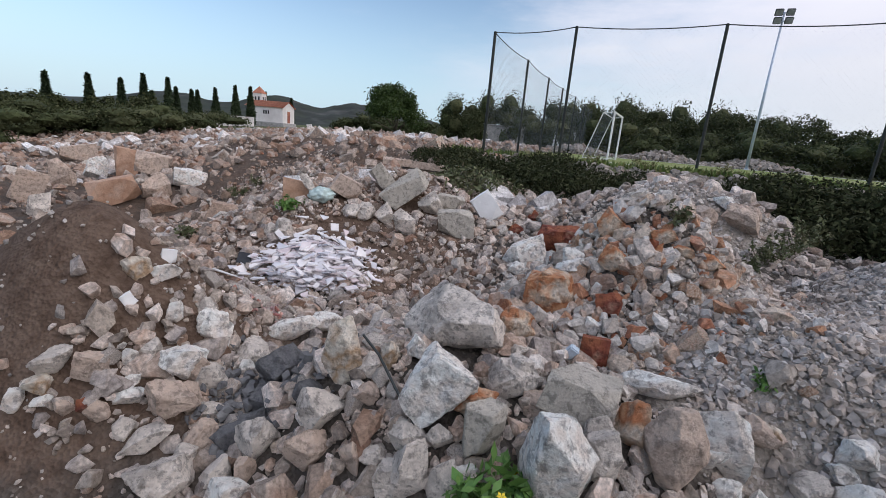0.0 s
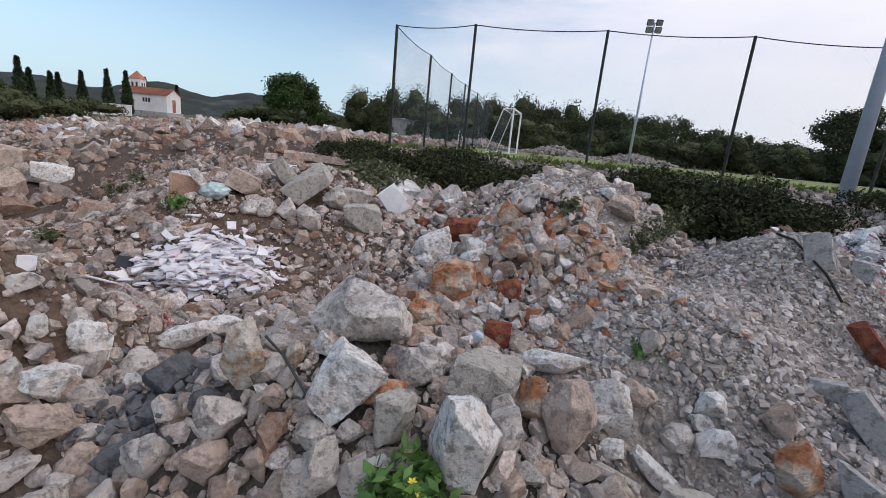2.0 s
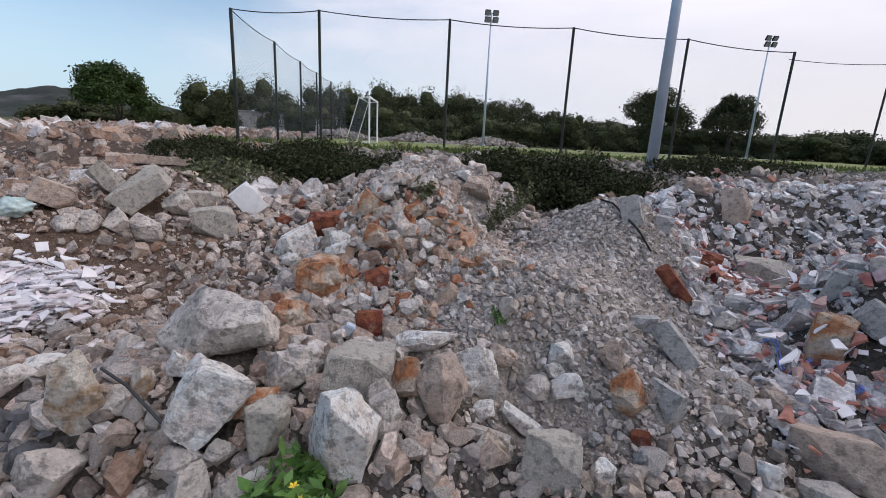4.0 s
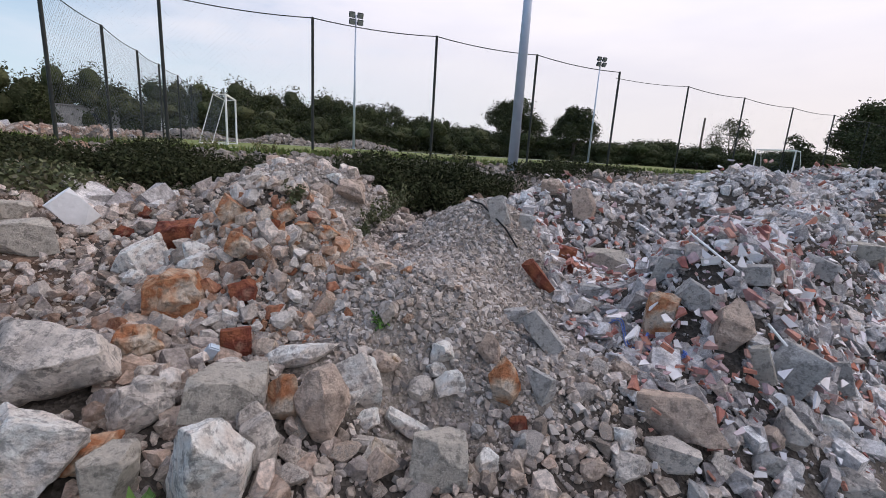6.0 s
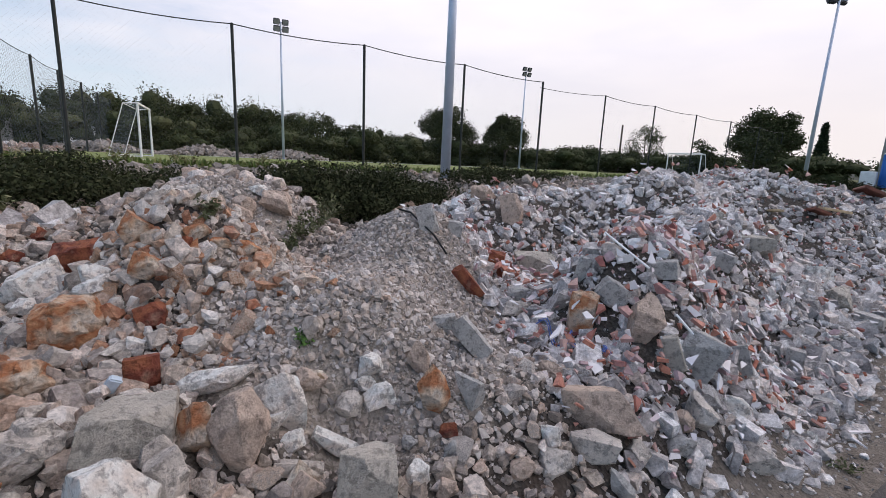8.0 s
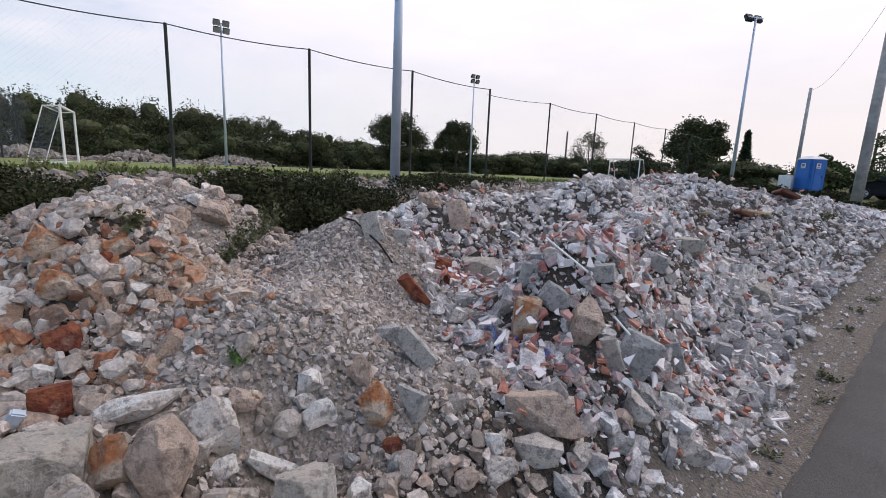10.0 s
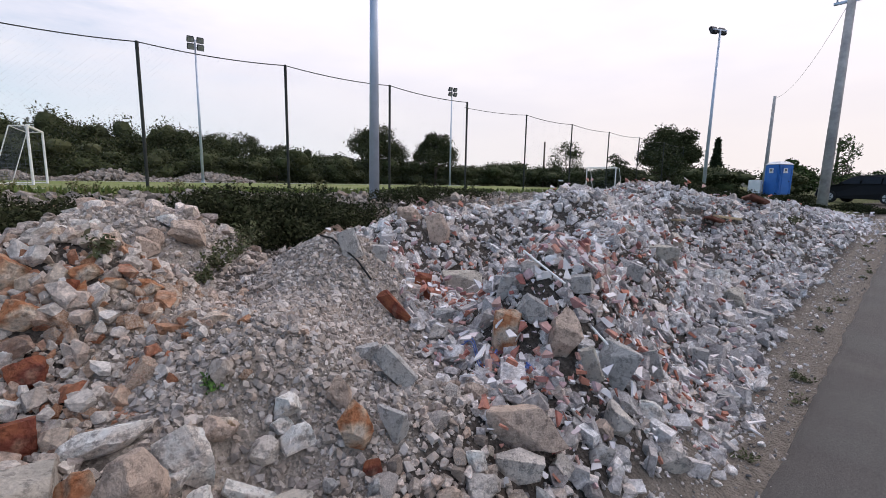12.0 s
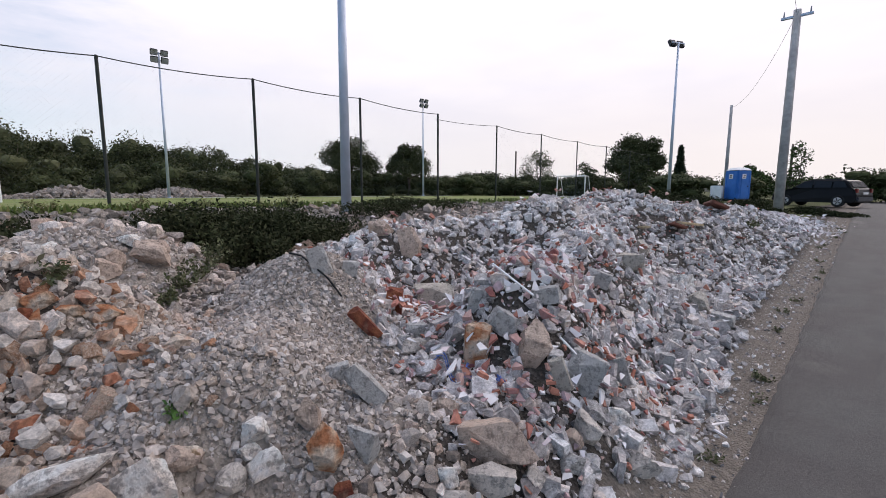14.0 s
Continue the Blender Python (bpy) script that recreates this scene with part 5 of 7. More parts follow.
HOLLOW = lambda x, y: 1 - .85 * np.clip(blob(x, y, 4.2, 11.2, 3.0, 1.8), 0, 1)
W_STONE = lambda x, y: rough_land(x, y) * (1 - east_heap(x, y)) * (1 - .92 * cone(x, y)) * (1 - .985 * bare(x, y)) * HOLLOW(x, y)
W_EAST = lambda x, y: rough_land(x, y) * east_heap(x, y) * HOLLOW(x, y) * (1 - smooth_step((y - 9.0 - .1 * x) / 2))
W_RED = lambda x, y: np.clip(blob(x, y, -.1, 4.2, .85, 1.0) + .9 * blob(x, y, .3, 3.5, .6, .5) + .5 * blob(x, y, -9, 14, 3, 3) + .35 * blob(x, y, -3, 13, 2, 2), 0, 1)

# ---- single stones ----
def boulder(name, x, y, z, size, turn, kind, label, seed, lean=0.0, form="broken", rough=1.0, category="stone", group="large stones"):
    """One large stone, split along flat planes, chipped at the edges and pitted. size: half-widths; lean: degrees about its depth."""
    cuts = {"broken": 10, "cut": 6, "worn": 24}[form]
    bm = rock(1000 + seed, cuts, form)
    bmesh.ops.dissolve_limit(bm, angle_limit=.12, verts=bm.verts[:], edges=bm.edges[:])
    bmesh.ops.scale(bm, vec=size, verts=bm.verts[:])
    s = min(size)
    bmesh.ops.bevel(bm, geom=bm.edges[:], offset=s * (.09 if form == "worn" else .04), segments=1, affect="EDGES", clamp_overlap=True)
    bmesh.ops.triangulate(bm, faces=bm.faces[:])
    for k in range(4):
        long = [e for e in bm.edges if e.calc_length() > max(.16 * s, .011)]
        if long and len(bm.faces) < 1300:
            bmesh.ops.subdivide_edges(bm, edges=long, cuts=1, use_grid_fill=False)
            bmesh.ops.triangulate(bm, faces=bm.faces[:])
    bm.normal_update()
    for q in bm.verts:
        c = q.co * (1.6 / max(size))
        d = noise.fractal(c * 1.9 + Vector((seed * 3.7, 0, 0)), 1.0, 2.0, 4) * .075 - abs(noise.noise(c * 3.1 + Vector((0, seed, 0)))) * .06 + noise.noise(c * 13 + Vector((seed, 0, 0))) * .022
        q.co += q.normal * d * s * rough
    me = bpy.data.meshes.new(name)
    bm.to_mesh(me)
    bm.free()
    me.materials.append(KIND[kind])
    ob = tagged(new(name, me), label, category, group=group)
    ob.matrix_world = pose(x, y, z, 0, lean, turn)
    SPOTS.append((x, y, max(size[0], size[1])))
    return ob


LABEL = {"sand": "broken tan-orange stone slab tipped on the rubble", "asphalt": "dark grey lump of broken asphalt", "grey": "mottled grey limestone boulder lying in the rubble", "pale": "pale limestone boulder lying in the rubble", "brown": "brownish-grey worn boulder lying in the rubble",
         "orange": "limestone boulder stained orange by iron", "red": "dark rust-red stone lying in the rubble", "concrete": "broken slab of grey cast concrete",
         "ochre": "ochre pitted stone standing on end in the rubble", "slate": "bluish-grey slab of cut stone", "brick": "broken piece of red hollow brick", "white": "broken white board leaning in the rubble"}
boulder("boulder", -0.93, 2.63, 0.913, (0.349, 0.248, 0.245), 22, "grey", LABEL["grey"], 1, 0, "broken")
boulder("boulder", -0.82, 2.12, 0.728, (0.207, 0.165, 0.230), 25, "pale", LABEL["pale"], 2, 8, "broken")
boulder("boulder", -1.44, 2.09, 0.761, (0.121, 0.085, 0.271), 37, "ochre", LABEL["ochre"], 3, 8, "broken")
boulder("boulder", -1.43, 1.88, 0.493, (0.152, 0.121, 0.163), 40, "grey", LABEL["grey"], 4, 5, "broken")
boulder("boulder", -1.43, 1.75, 0.331, (0.140, 0.112, 0.143), 41, "brown", LABEL["brown"], 5, 0, "broken")
boulder("boulder", -1.74, 1.72, 0.306, (0.136, 0.109, 0.148), 47, "grey", LABEL["grey"], 6, 0, "broken")
boulder("boulder", -2.10, 1.65, 0.267, (0.114, 0.078, 0.094), 53, "brown", LABEL["brown"], 7, 0, "broken")
boulder("boulder", -2.51, 2.11, 0.656, (0.115, 0.092, 0.151), 51, "pale", LABEL["pale"], 8, -10, "broken")
boulder("boulder", -2.39, 1.86, 0.513, (0.091, 0.073, 0.130), 53, "brown", LABEL["brown"], 9, 0, "broken")
boulder("boulder", -2.30, 1.72, 0.390, (0.076, 0.061, 0.119), 54, "brown", LABEL["brown"], 10, 0, "broken")
boulder("boulder", -2.65, 2.15, 0.759, (0.079, 0.063, 0.095), 52, "grey", LABEL["grey"], 11, 0, "broken")
boulder("boulder", -2.40, 2.74, 0.446, (0.237, 0.082, 0.094), 43, "pale", LABEL["pale"], 12, -12, "worn")
boulder("boulder", -2.31, 3.05, 0.407, (0.190, 0.097, 0.096), 39, "pale", LABEL["pale"], 13, -6, "worn")
boulder("boulder", -2.32, 2.23, 0.463, (0.128, 0.102, 0.115), 47, "grey", LABEL["grey"], 14, 10, "broken")
boulder("boulder", -2.25, 2.13, 0.398, (0.055, 0.044, 0.069), 48, "pale", LABEL["pale"], 15, 0, "broken")
boulder("boulder", -1.78, 3.13, 0.499, (0.106, 0.085, 0.113), 32, "grey", LABEL["grey"], 16, -15, "broken")
boulder("boulder", -1.20, 2.23, 0.771, (0.072, 0.057, 0.096), 31, "ochre", LABEL["ochre"], 17, 0, "broken")
boulder("boulder", -1.29, 2.14, 0.707, (0.071, 0.057, 0.091), 34, "grey", LABEL["grey"], 18, 0, "broken")
boulder("boulder", -1.23, 2.03, 0.599, (0.083, 0.067, 0.068), 34, "brown", LABEL["brown"], 19, 0, "broken")
boulder("boulder", -1.06, 2.32, 0.819, (0.073, 0.059, 0.110), 27, "pale", LABEL["pale"], 20, -15, "broken")
boulder("boulder", -0.90, 1.95, 0.486, (0.108, 0.080, 0.084), 28, "grey", LABEL["grey"], 21, 0, "broken")
boulder("boulder", -0.80, 1.80, 0.420, (0.112, 0.090, 0.184), 28, "grey", LABEL["grey"], 22, 15, "broken")
boulder("boulder", -1.06, 1.85, 0.380, (0.082, 0.066, 0.070), 33, "grey", LABEL["grey"], 23, 0, "worn")
boulder("boulder", -0.92, 1.77, 0.333, (0.081, 0.064, 0.105), 31, "grey", LABEL["grey"], 24, 0, "broken")
boulder("boulder", -1.16, 1.78, 0.363, (0.059, 0.047, 0.107), 36, "brown", LABEL["brown"], 25, 0, "broken")
boulder("boulder", -0.63, 3.02, 0.831, (0.173, 0.137, 0.136), 15, "orange", LABEL["orange"], 26, 0, "broken")
boulder("boulder", -0.48, 3.52, 0.978, (0.187, 0.150, 0.168), 10, "orange", LABEL["orange"], 27, 8, "broken")
boulder("brick_piece", -0.05, 2.96, 0.786, (0.095, 0.066, 0.124), 5, "red", LABEL["brick"], 28, 3, "cut", 0.6)
boulder("boulder", 0.34, 2.71, 0.780, (0.239, 0.069, 0.080), -3, "pale", LABEL["pale"], 29, -4, "worn")
boulder("concrete_block", -0.06, 2.39, 0.786, (0.226, 0.167, 0.113), 6, "concrete", LABEL["concrete"], 30, 9, "cut", 0.6)
boulder("boulder", -0.45, 2.39, 0.752, (0.152, 0.121, 0.133), 15, "grey", LABEL["grey"], 31, 0, "broken")
boulder("stone_block", -0.27, 2.31, 0.690, (0.098, 0.063, 0.065), 11, "brown", LABEL["brown"], 32, -4, "cut", 0.6)
boulder("boulder", 0.21, 2.28, 0.735, (0.090, 0.072, 0.164), -1, "orange", LABEL["orange"], 33, 10, "broken")
boulder("boulder", 0.40, 2.23, 0.715, (0.161, 0.129, 0.245), -5, "brown", LABEL["brown"], 34, 6, "worn")
boulder("boulder", -0.10, 1.93, 0.611, (0.183, 0.128, 0.299), 8, "pale", LABEL["pale"], 35, 4, "broken")
boulder("boulder", 0.09, 2.09, 0.651, (0.096, 0.086, 0.165), 3, "grey", LABEL["grey"], 36, 0, "worn")
boulder("boulder", -0.52, 2.03, 0.596, (0.124, 0.087, 0.190), 18, "concrete", LABEL["concrete"], 37, 12, "broken")
boulder("boulder", -0.60, 2.19, 0.655, (0.125, 0.100, 0.110), 19, "orange", LABEL["orange"], 38, 0, "broken")
boulder("boulder", -0.73, 2.01, 0.513, (0.093, 0.074, 0.091), 24, "grey", LABEL["grey"], 39, 0, "broken")
boulder("boulder", -0.63, 1.84, 0.389, (0.088, 0.070, 0.145), 23, "grey", LABEL["grey"], 40, 12, "broken")
boulder("boulder", -0.54, 1.91, 0.420, (0.085, 0.059, 0.077), 20, "pale", LABEL["pale"], 41, -25, "broken")
boulder("boulder", 0.69, 2.45, 0.695, (0.133, 0.080, 0.213), -11, "pale", LABEL["pale"], 42, -38, "broken")
boulder("boulder", 0.60, 2.39, 0.637, (0.069, 0.048, 0.092), -10, "pale", LABEL["pale"], 43, 20, "broken")
boulder("boulder", 0.69, 1.99, 0.435, (0.094, 0.075, 0.107), -14, "brown", LABEL["brown"], 44, 0, "broken")
boulder("stone_block", 0.67, 2.15, 0.467, (0.139, 0.037, 0.046), -12, "grey", LABEL["grey"], 45, 6, "cut", 0.6)
boulder("boulder", 0.68, 2.30, 0.527, (0.070, 0.056, 0.061), -12, "pale", LABEL["pale"], 46, 0, "broken")
boulder("boulder", 0.86, 2.63, 0.701, (0.104, 0.079, 0.079), -14, "brown", LABEL["brown"], 47, 10, "worn")
boulder("boulder", 1.06, 2.49, 0.546, (0.087, 0.079, 0.098), -19, "grey", LABEL["grey"], 48, 0, "worn")
boulder("boulder", 1.24, 2.56, 0.750, (0.091, 0.073, 0.084), -22, "pale", LABEL["pale"], 49, 10, "broken")
boulder("boulder", 1.25, 2.44, 0.606, (0.119, 0.071, 0.083), -23, "pale", LABEL["pale"], 50, 5, "broken")
boulder("boulder", 1.19, 2.54, 0.662, (0.073, 0.058, 0.062), -21, "pale", LABEL["pale"], 51, 0, "broken")
boulder("boulder", 1.54, 2.49, 0.798, (0.080, 0.064, 0.129), -27, "brown", LABEL["brown"], 52, -20, "broken")
boulder("boulder", 1.53, 2.23, 0.680, (0.118, 0.083, 0.184), -30, "orange", LABEL["orange"], 53, 8, "broken")
boulder("boulder", 1.78, 2.15, 0.667, (0.084, 0.042, 0.157), -35, "slate", LABEL["slate"], 54, -22, "broken")
boulder("stone_block", 2.00, 2.54, 0.847, (0.075, 0.060, 0.188), -34, "slate", LABEL["slate"], 55, -45, "cut", 0.6)
boulder("stone_block", 1.95, 2.82, 0.863, (0.097, 0.056, 0.064), -31, "slate", LABEL["slate"], 56, -15, "cut", 0.6)
boulder("stone_block", 0.94, 2.33, 0.409, (0.172, 0.045, 0.047), -17, "pale", LABEL["pale"], 57, 32, "cut", 0.6)
boulder("stone_block", 2.52, 4.29, 1.473, (0.105, 0.037, 0.169), -28, "slate", LABEL["slate"], 58, -18, "cut", 0.6)
boulder("stone_block", 2.92, 4.34, 1.343, (0.096, 0.038, 0.095), -32, "slate", LABEL["slate"], 59, 5, "cut", 0.6)
boulder("brick_piece", 2.67, 3.63, 0.913, (0.069, 0.034, 0.201), -33, "red", LABEL["brick"], 60, -42, "cut", 0.6)
boulder("brick_piece", 3.35, 4.09, 0.933, (0.112, 0.056, 0.170), -37, "red", LABEL["brick"], 61, 10, "cut", 0.6)
boulder("stone_block", -11.51, 6.93, 0.158, (0.532, 0.236, 0.304), 59, "sand", LABEL["sand"], 62, -14, "cut", 0.6)
boulder("stone_block", -16.25, 10.23, 0.230, (0.369, 0.111, 0.612), 58, "sand", LABEL["sand"], 63, 6, "cut", 0.6)
boulder("stone_block", -13.53, 6.16, 0.049, (0.315, 0.158, 0.461), 66, "brown", LABEL["brown"], 64, 22, "cut", 0.6)
boulder("boulder", -11.39, 5.36, 0.004, (0.231, 0.139, 0.314), 65, "grey", LABEL["grey"], 65, 20, "broken")
boulder("stone_block", -24.16, 13.09, -0.056, (0.763, 0.363, 0.399), 62, "brown", LABEL["brown"], 66, -6, "cut", 0.6)
boulder("boulder", -11.10, 7.66, 0.241, (0.374, 0.262, 0.346), 55, "brown", LABEL["brown"], 67, -20, "broken")
boulder("stone_block", -11.07, 8.64, 0.424, (0.415, 0.224, 0.247), 52, "pale", LABEL["pale"], 68, 8, "cut", 0.6)
boulder("stone_block", -14.39, 9.95, 0.460, (0.518, 0.308, 0.339), 55, "brown", LABEL["brown"], 69, 12, "cut", 0.6)
boulder("boulder", -16.54, 9.44, 0.068, (0.374, 0.299, 0.475), 60, "pale", LABEL["pale"], 70, 0, "broken")
boulder("boulder", -15.58, 7.96, 0.049, (0.321, 0.257, 0.508), 63, "brown", LABEL["brown"], 71, 0, "broken")
boulder("boulder", -2.94, 1.87, 1.089, (0.086, 0.069, 0.081), 58, "ochre", LABEL["ochre"], 72, -10, "broken")
boulder("boulder", -2.88, 2.02, 1.032, (0.104, 0.057, 0.056), 55, "pale", LABEL["pale"], 73, -12, "broken")
boulder("tile_piece", -2.99, 2.13, 1.101, (0.052, 0.016, 0.051), 55, "white", LABEL["white"], 74, 12, "cut", 0.6)
boulder("tile_piece", -2.85, 1.74, 0.915, (0.040, 0.016, 0.046), 59, "white", LABEL["white"], 75, -30, "cut", 0.6)
boulder("boulder", -2.68, 1.92, 0.806, (0.059, 0.047, 0.089), 54, "pale", LABEL["pale"], 76, 0, "broken")
boulder("boulder", -2.56, 2.12, 0.693, (0.111, 0.088, 0.132), 50, "pale", LABEL["pale"], 77, -15, "broken")
boulder("boulder", -2.91, 1.33, 0.643, (0.107, 0.079, 0.078), 65, "grey", LABEL["grey"], 78, -8, "broken")
boulder("boulder", -2.74, 1.42, 0.608, (0.099, 0.079, 0.110), 63, "brown", LABEL["brown"], 79, 0, "broken")
boulder("boulder", -2.89, 1.24, 0.541, (0.072, 0.057, 0.064), 67, "ochre", LABEL["ochre"], 80, -20, "broken")
boulder("boulder", -2.98, 1.15, 0.473, (0.059, 0.048, 0.076), 69, "pale", LABEL["pale"], 81, 0, "broken")
boulder("boulder", -2.84, 1.22, 0.459, (0.062, 0.043, 0.043), 67, "pale", LABEL["pale"], 82, 0, "broken")
boulder("boulder", -2.73, 1.27, 0.435, (0.049, 0.039, 0.052), 65, "brown", LABEL["brown"], 83, 0, "broken")
boulder("boulder", -2.58, 1.54, 0.512, (0.070, 0.048, 0.048), 59, "pale", LABEL["pale"], 84, -12, "broken")
boulder("boulder", -2.53, 1.50, 0.443, (0.088, 0.060, 0.060), 59, "pale", LABEL["pale"], 85, 8, "broken")
boulder("boulder", -2.60, 1.69, 0.632, (0.071, 0.057, 0.084), 57, "grey", LABEL["grey"], 86, -15, "broken")
boulder("boulder", -2.65, 1.60, 0.631, (0.046, 0.037, 0.068), 59, "pale", LABEL["pale"], 87, 0, "broken")
boulder("boulder", -2.73, 1.60, 0.684, (0.031, 0.025, 0.029), 60, "pale", LABEL["pale"], 88, 0, "broken")
boulder("boulder", -2.97, 1.45, 0.787, (0.047, 0.035, 0.035), 64, "brown", LABEL["brown"], 89, -10, "broken")
boulder("boulder", -2.45, 1.81, 0.558, (0.146, 0.117, 0.118), 53, "pale", LABEL["pale"], 90, -8, "broken")
boulder("boulder", -2.35, 1.64, 0.428, (0.136, 0.109, 0.148), 55, "brown", LABEL["brown"], 91, -10, "broken")
boulder("boulder", -2.11, 1.63, 0.264, (0.098, 0.079, 0.098), 52, "brown", LABEL["brown"], 92, 5, "broken")
boulder("boulder", -2.59, 1.35, 0.415, (0.067, 0.053, 0.075), 62, "brown", LABEL["brown"], 93, 0, "broken")
boulder("boulder", -2.66, 1.33, 0.443, (0.046, 0.036, 0.049), 63, "red", LABEL["red"], 94, 0, "broken")
boulder("boulder", -2.33, 1.45, 0.271, (0.147, 0.061, 0.063), 58, "grey", LABEL["grey"], 95, -22, "broken")
boulder("boulder", -2.45, 1.41, 0.323, (0.061, 0.049, 0.069), 60, "grey", LABEL["grey"], 96, 0, "broken")
boulder("boulder", -1.88, 1.53, 0.161, (0.088, 0.079, 0.112), 51, "grey", LABEL["grey"], 97, 0, "worn")
boulder("boulder", -2.11, 1.37, 0.164, (0.165, 0.132, 0.141), 57, "grey", LABEL["grey"], 98, -5, "broken")
boulder("boulder", -2.11, 1.52, 0.189, (0.071, 0.064, 0.086), 54, "grey", LABEL["grey"], 99, 0, "worn")
boulder("boulder", -1.73, 1.60, 0.195, (0.061, 0.049, 0.099), 47, "brown", LABEL["brown"], 100, 0, "broken")
boulder("boulder", -1.73, 1.49, 0.126, (0.132, 0.071, 0.076), 49, "pale", LABEL["pale"], 101, 0, "broken")
boulder("boulder", -1.93, 2.14, 0.512, (0.181, 0.144, 0.164), 42, "asphalt", LABEL["asphalt"], 102, -20, "broken")
boulder("boulder", -1.93, 1.96, 0.376, (0.102, 0.081, 0.086), 45, "asphalt", LABEL["asphalt"], 103, -15, "broken")
boulder("boulder", -1.94, 1.72, 0.278, (0.129, 0.064, 0.066), 48, "asphalt", LABEL["asphalt"], 104, -28, "broken")
boulder("boulder", -1.62, 1.99, 0.526, (0.093, 0.075, 0.082), 39, "asphalt", LABEL["asphalt"], 105, 0, "broken")
boulder("boulder", -1.90, 1.84, 0.300, (0.071, 0.057, 0.066), 46, "asphalt", LABEL["asphalt"], 106, -10, "broken")
boulder("boulder", -2.33, 1.90, 0.438, (0.103, 0.082, 0.101), 51, "grey", LABEL["grey"], 107, 0, "broken")
boulder("boulder", -2.25, 2.11, 0.413, (0.047, 0.038, 0.088), 47, "pale", LABEL["pale"], 108, 0, "broken")
boulder("boulder", -2.19, 1.79, 0.317, (0.096, 0.063, 0.065), 51, "grey", LABEL["grey"], 109, 0, "broken")
boulder("boulder", -1.09, 5.78, 0.681, (0.219, 0.154, 0.194), 13, "pale", LABEL["pale"], 110, -18, "broken")
boulder("boulder", -1.18, 5.51, 0.533, (0.131, 0.102, 0.099), 14, "pale", LABEL["pale"], 111, 0, "broken")
boulder("boulder", -0.45, 3.49, 0.969, (0.184, 0.147, 0.167), 11, "orange", LABEL["orange"], 112, 8, "broken")
boulder("boulder", -0.76, 6.29, 0.847, (0.376, 0.212, 0.235), 9, "red", LABEL["red"], 113, 0, "broken")
boulder("boulder", -0.38, 3.80, 1.112, (0.128, 0.099, 0.097), 9, "pale", LABEL["pale"], 114, -8, "broken")
boulder("boulder", -0.11, 4.08, 1.504, (0.129, 0.090, 0.144), 5, "orange", LABEL["orange"], 115, -8, "broken")
boulder("boulder", -0.00, 4.14, 1.564, (0.082, 0.056, 0.054), 3, "pale", LABEL["pale"], 116, 4, "broken")
boulder("boulder", -0.03, 3.74, 1.272, (0.133, 0.106, 0.124), 4, "orange", LABEL["orange"], 117, -6, "broken")
boulder("boulder", -0.01, 3.41, 0.994, (0.099, 0.079, 0.094), 4, "red", LABEL["red"], 118, -15, "broken")
boulder("boulder", -0.23, 3.61, 1.028, (0.060, 0.048, 0.080), 7, "pale", LABEL["pale"], 119, 0, "broken")
boulder("boulder", -0.10, 3.60, 1.046, (0.068, 0.053, 0.052), 5, "pale", LABEL["pale"], 120, 0, "broken")
boulder("boulder", -0.58, 3.02, 0.819, (0.117, 0.094, 0.130), 15, "orange", LABEL["orange"], 121, 0, "broken")
boulder("stone_block", -0.10, 3.24, 0.855, (0.060, 0.048, 0.056), 6, "pale", LABEL["pale"], 122, 15, "cut", 0.6)
boulder("boulder", -0.20, 3.28, 0.846, (0.044, 0.035, 0.045), 8, "pale", LABEL["pale"], 123, 30, "broken")
boulder("boulder", -0.27, 2.99, 0.737, (0.049, 0.039, 0.044), 10, "ochre", LABEL["ochre"], 124, 0, "broken")
boulder("boulder", -0.88, 3.97, 0.752, (0.076, 0.061, 0.127), 16, "grey", LABEL["grey"], 125, 15, "broken")
boulder("boulder", -0.49, 2.73, 0.757, (0.088, 0.071, 0.074), 15, "grey", LABEL["grey"], 126, 0, "broken")
boulder("boulder", -0.45, 2.41, 0.757, (0.106, 0.085, 0.138), 16, "grey", LABEL["grey"], 127, 0, "broken")
boulder("stone_block", -0.23, 2.31, 0.699, (0.085, 0.062, 0.063), 11, "brown", LABEL["brown"], 128, -18, "cut", 0.6)
boulder("boulder", 0.08, 2.18, 0.695, (0.094, 0.075, 0.138), 4, "grey", LABEL["grey"], 129, 0, "broken")
boulder("boulder", 0.30, 3.91, 1.471, (0.105, 0.064, 0.071), -1, "orange", LABEL["orange"], 130, -10, "broken")
boulder("boulder", 0.22, 3.80, 1.379, (0.045, 0.031, 0.096), 0, "red", LABEL["red"], 131, 0, "broken")
boulder("boulder", 0.27, 3.79, 1.370, (0.034, 0.024, 0.088), -0, "orange", LABEL["orange"], 132, 10, "broken")
boulder("boulder", 0.17, 3.85, 1.399, (0.037, 0.026, 0.074), 1, "pale", LABEL["pale"], 133, 0, "broken")
boulder("boulder", 0.24, 3.94, 1.469, (0.081, 0.040, 0.044), -0, "pale", LABEL["pale"], 134, -8, "broken")
boulder("boulder", 0.87, 6.59, 1.282, (0.161, 0.129, 0.147), -5, "brown", LABEL["brown"], 135, 0, "broken")
boulder("boulder", 1.42, 6.99, 1.417, (0.206, 0.158, 0.152), -10, "brown", LABEL["brown"], 136, 5, "broken")
boulder("boulder", 1.19, 7.08, 1.534, (0.170, 0.113, 0.109), -8, "pale", LABEL["pale"], 137, 5, "broken")
boulder("boulder", 0.34, 7.09, 1.513, (0.110, 0.088, 0.094), -1, "pale", LABEL["pale"], 138, 0, "broken")
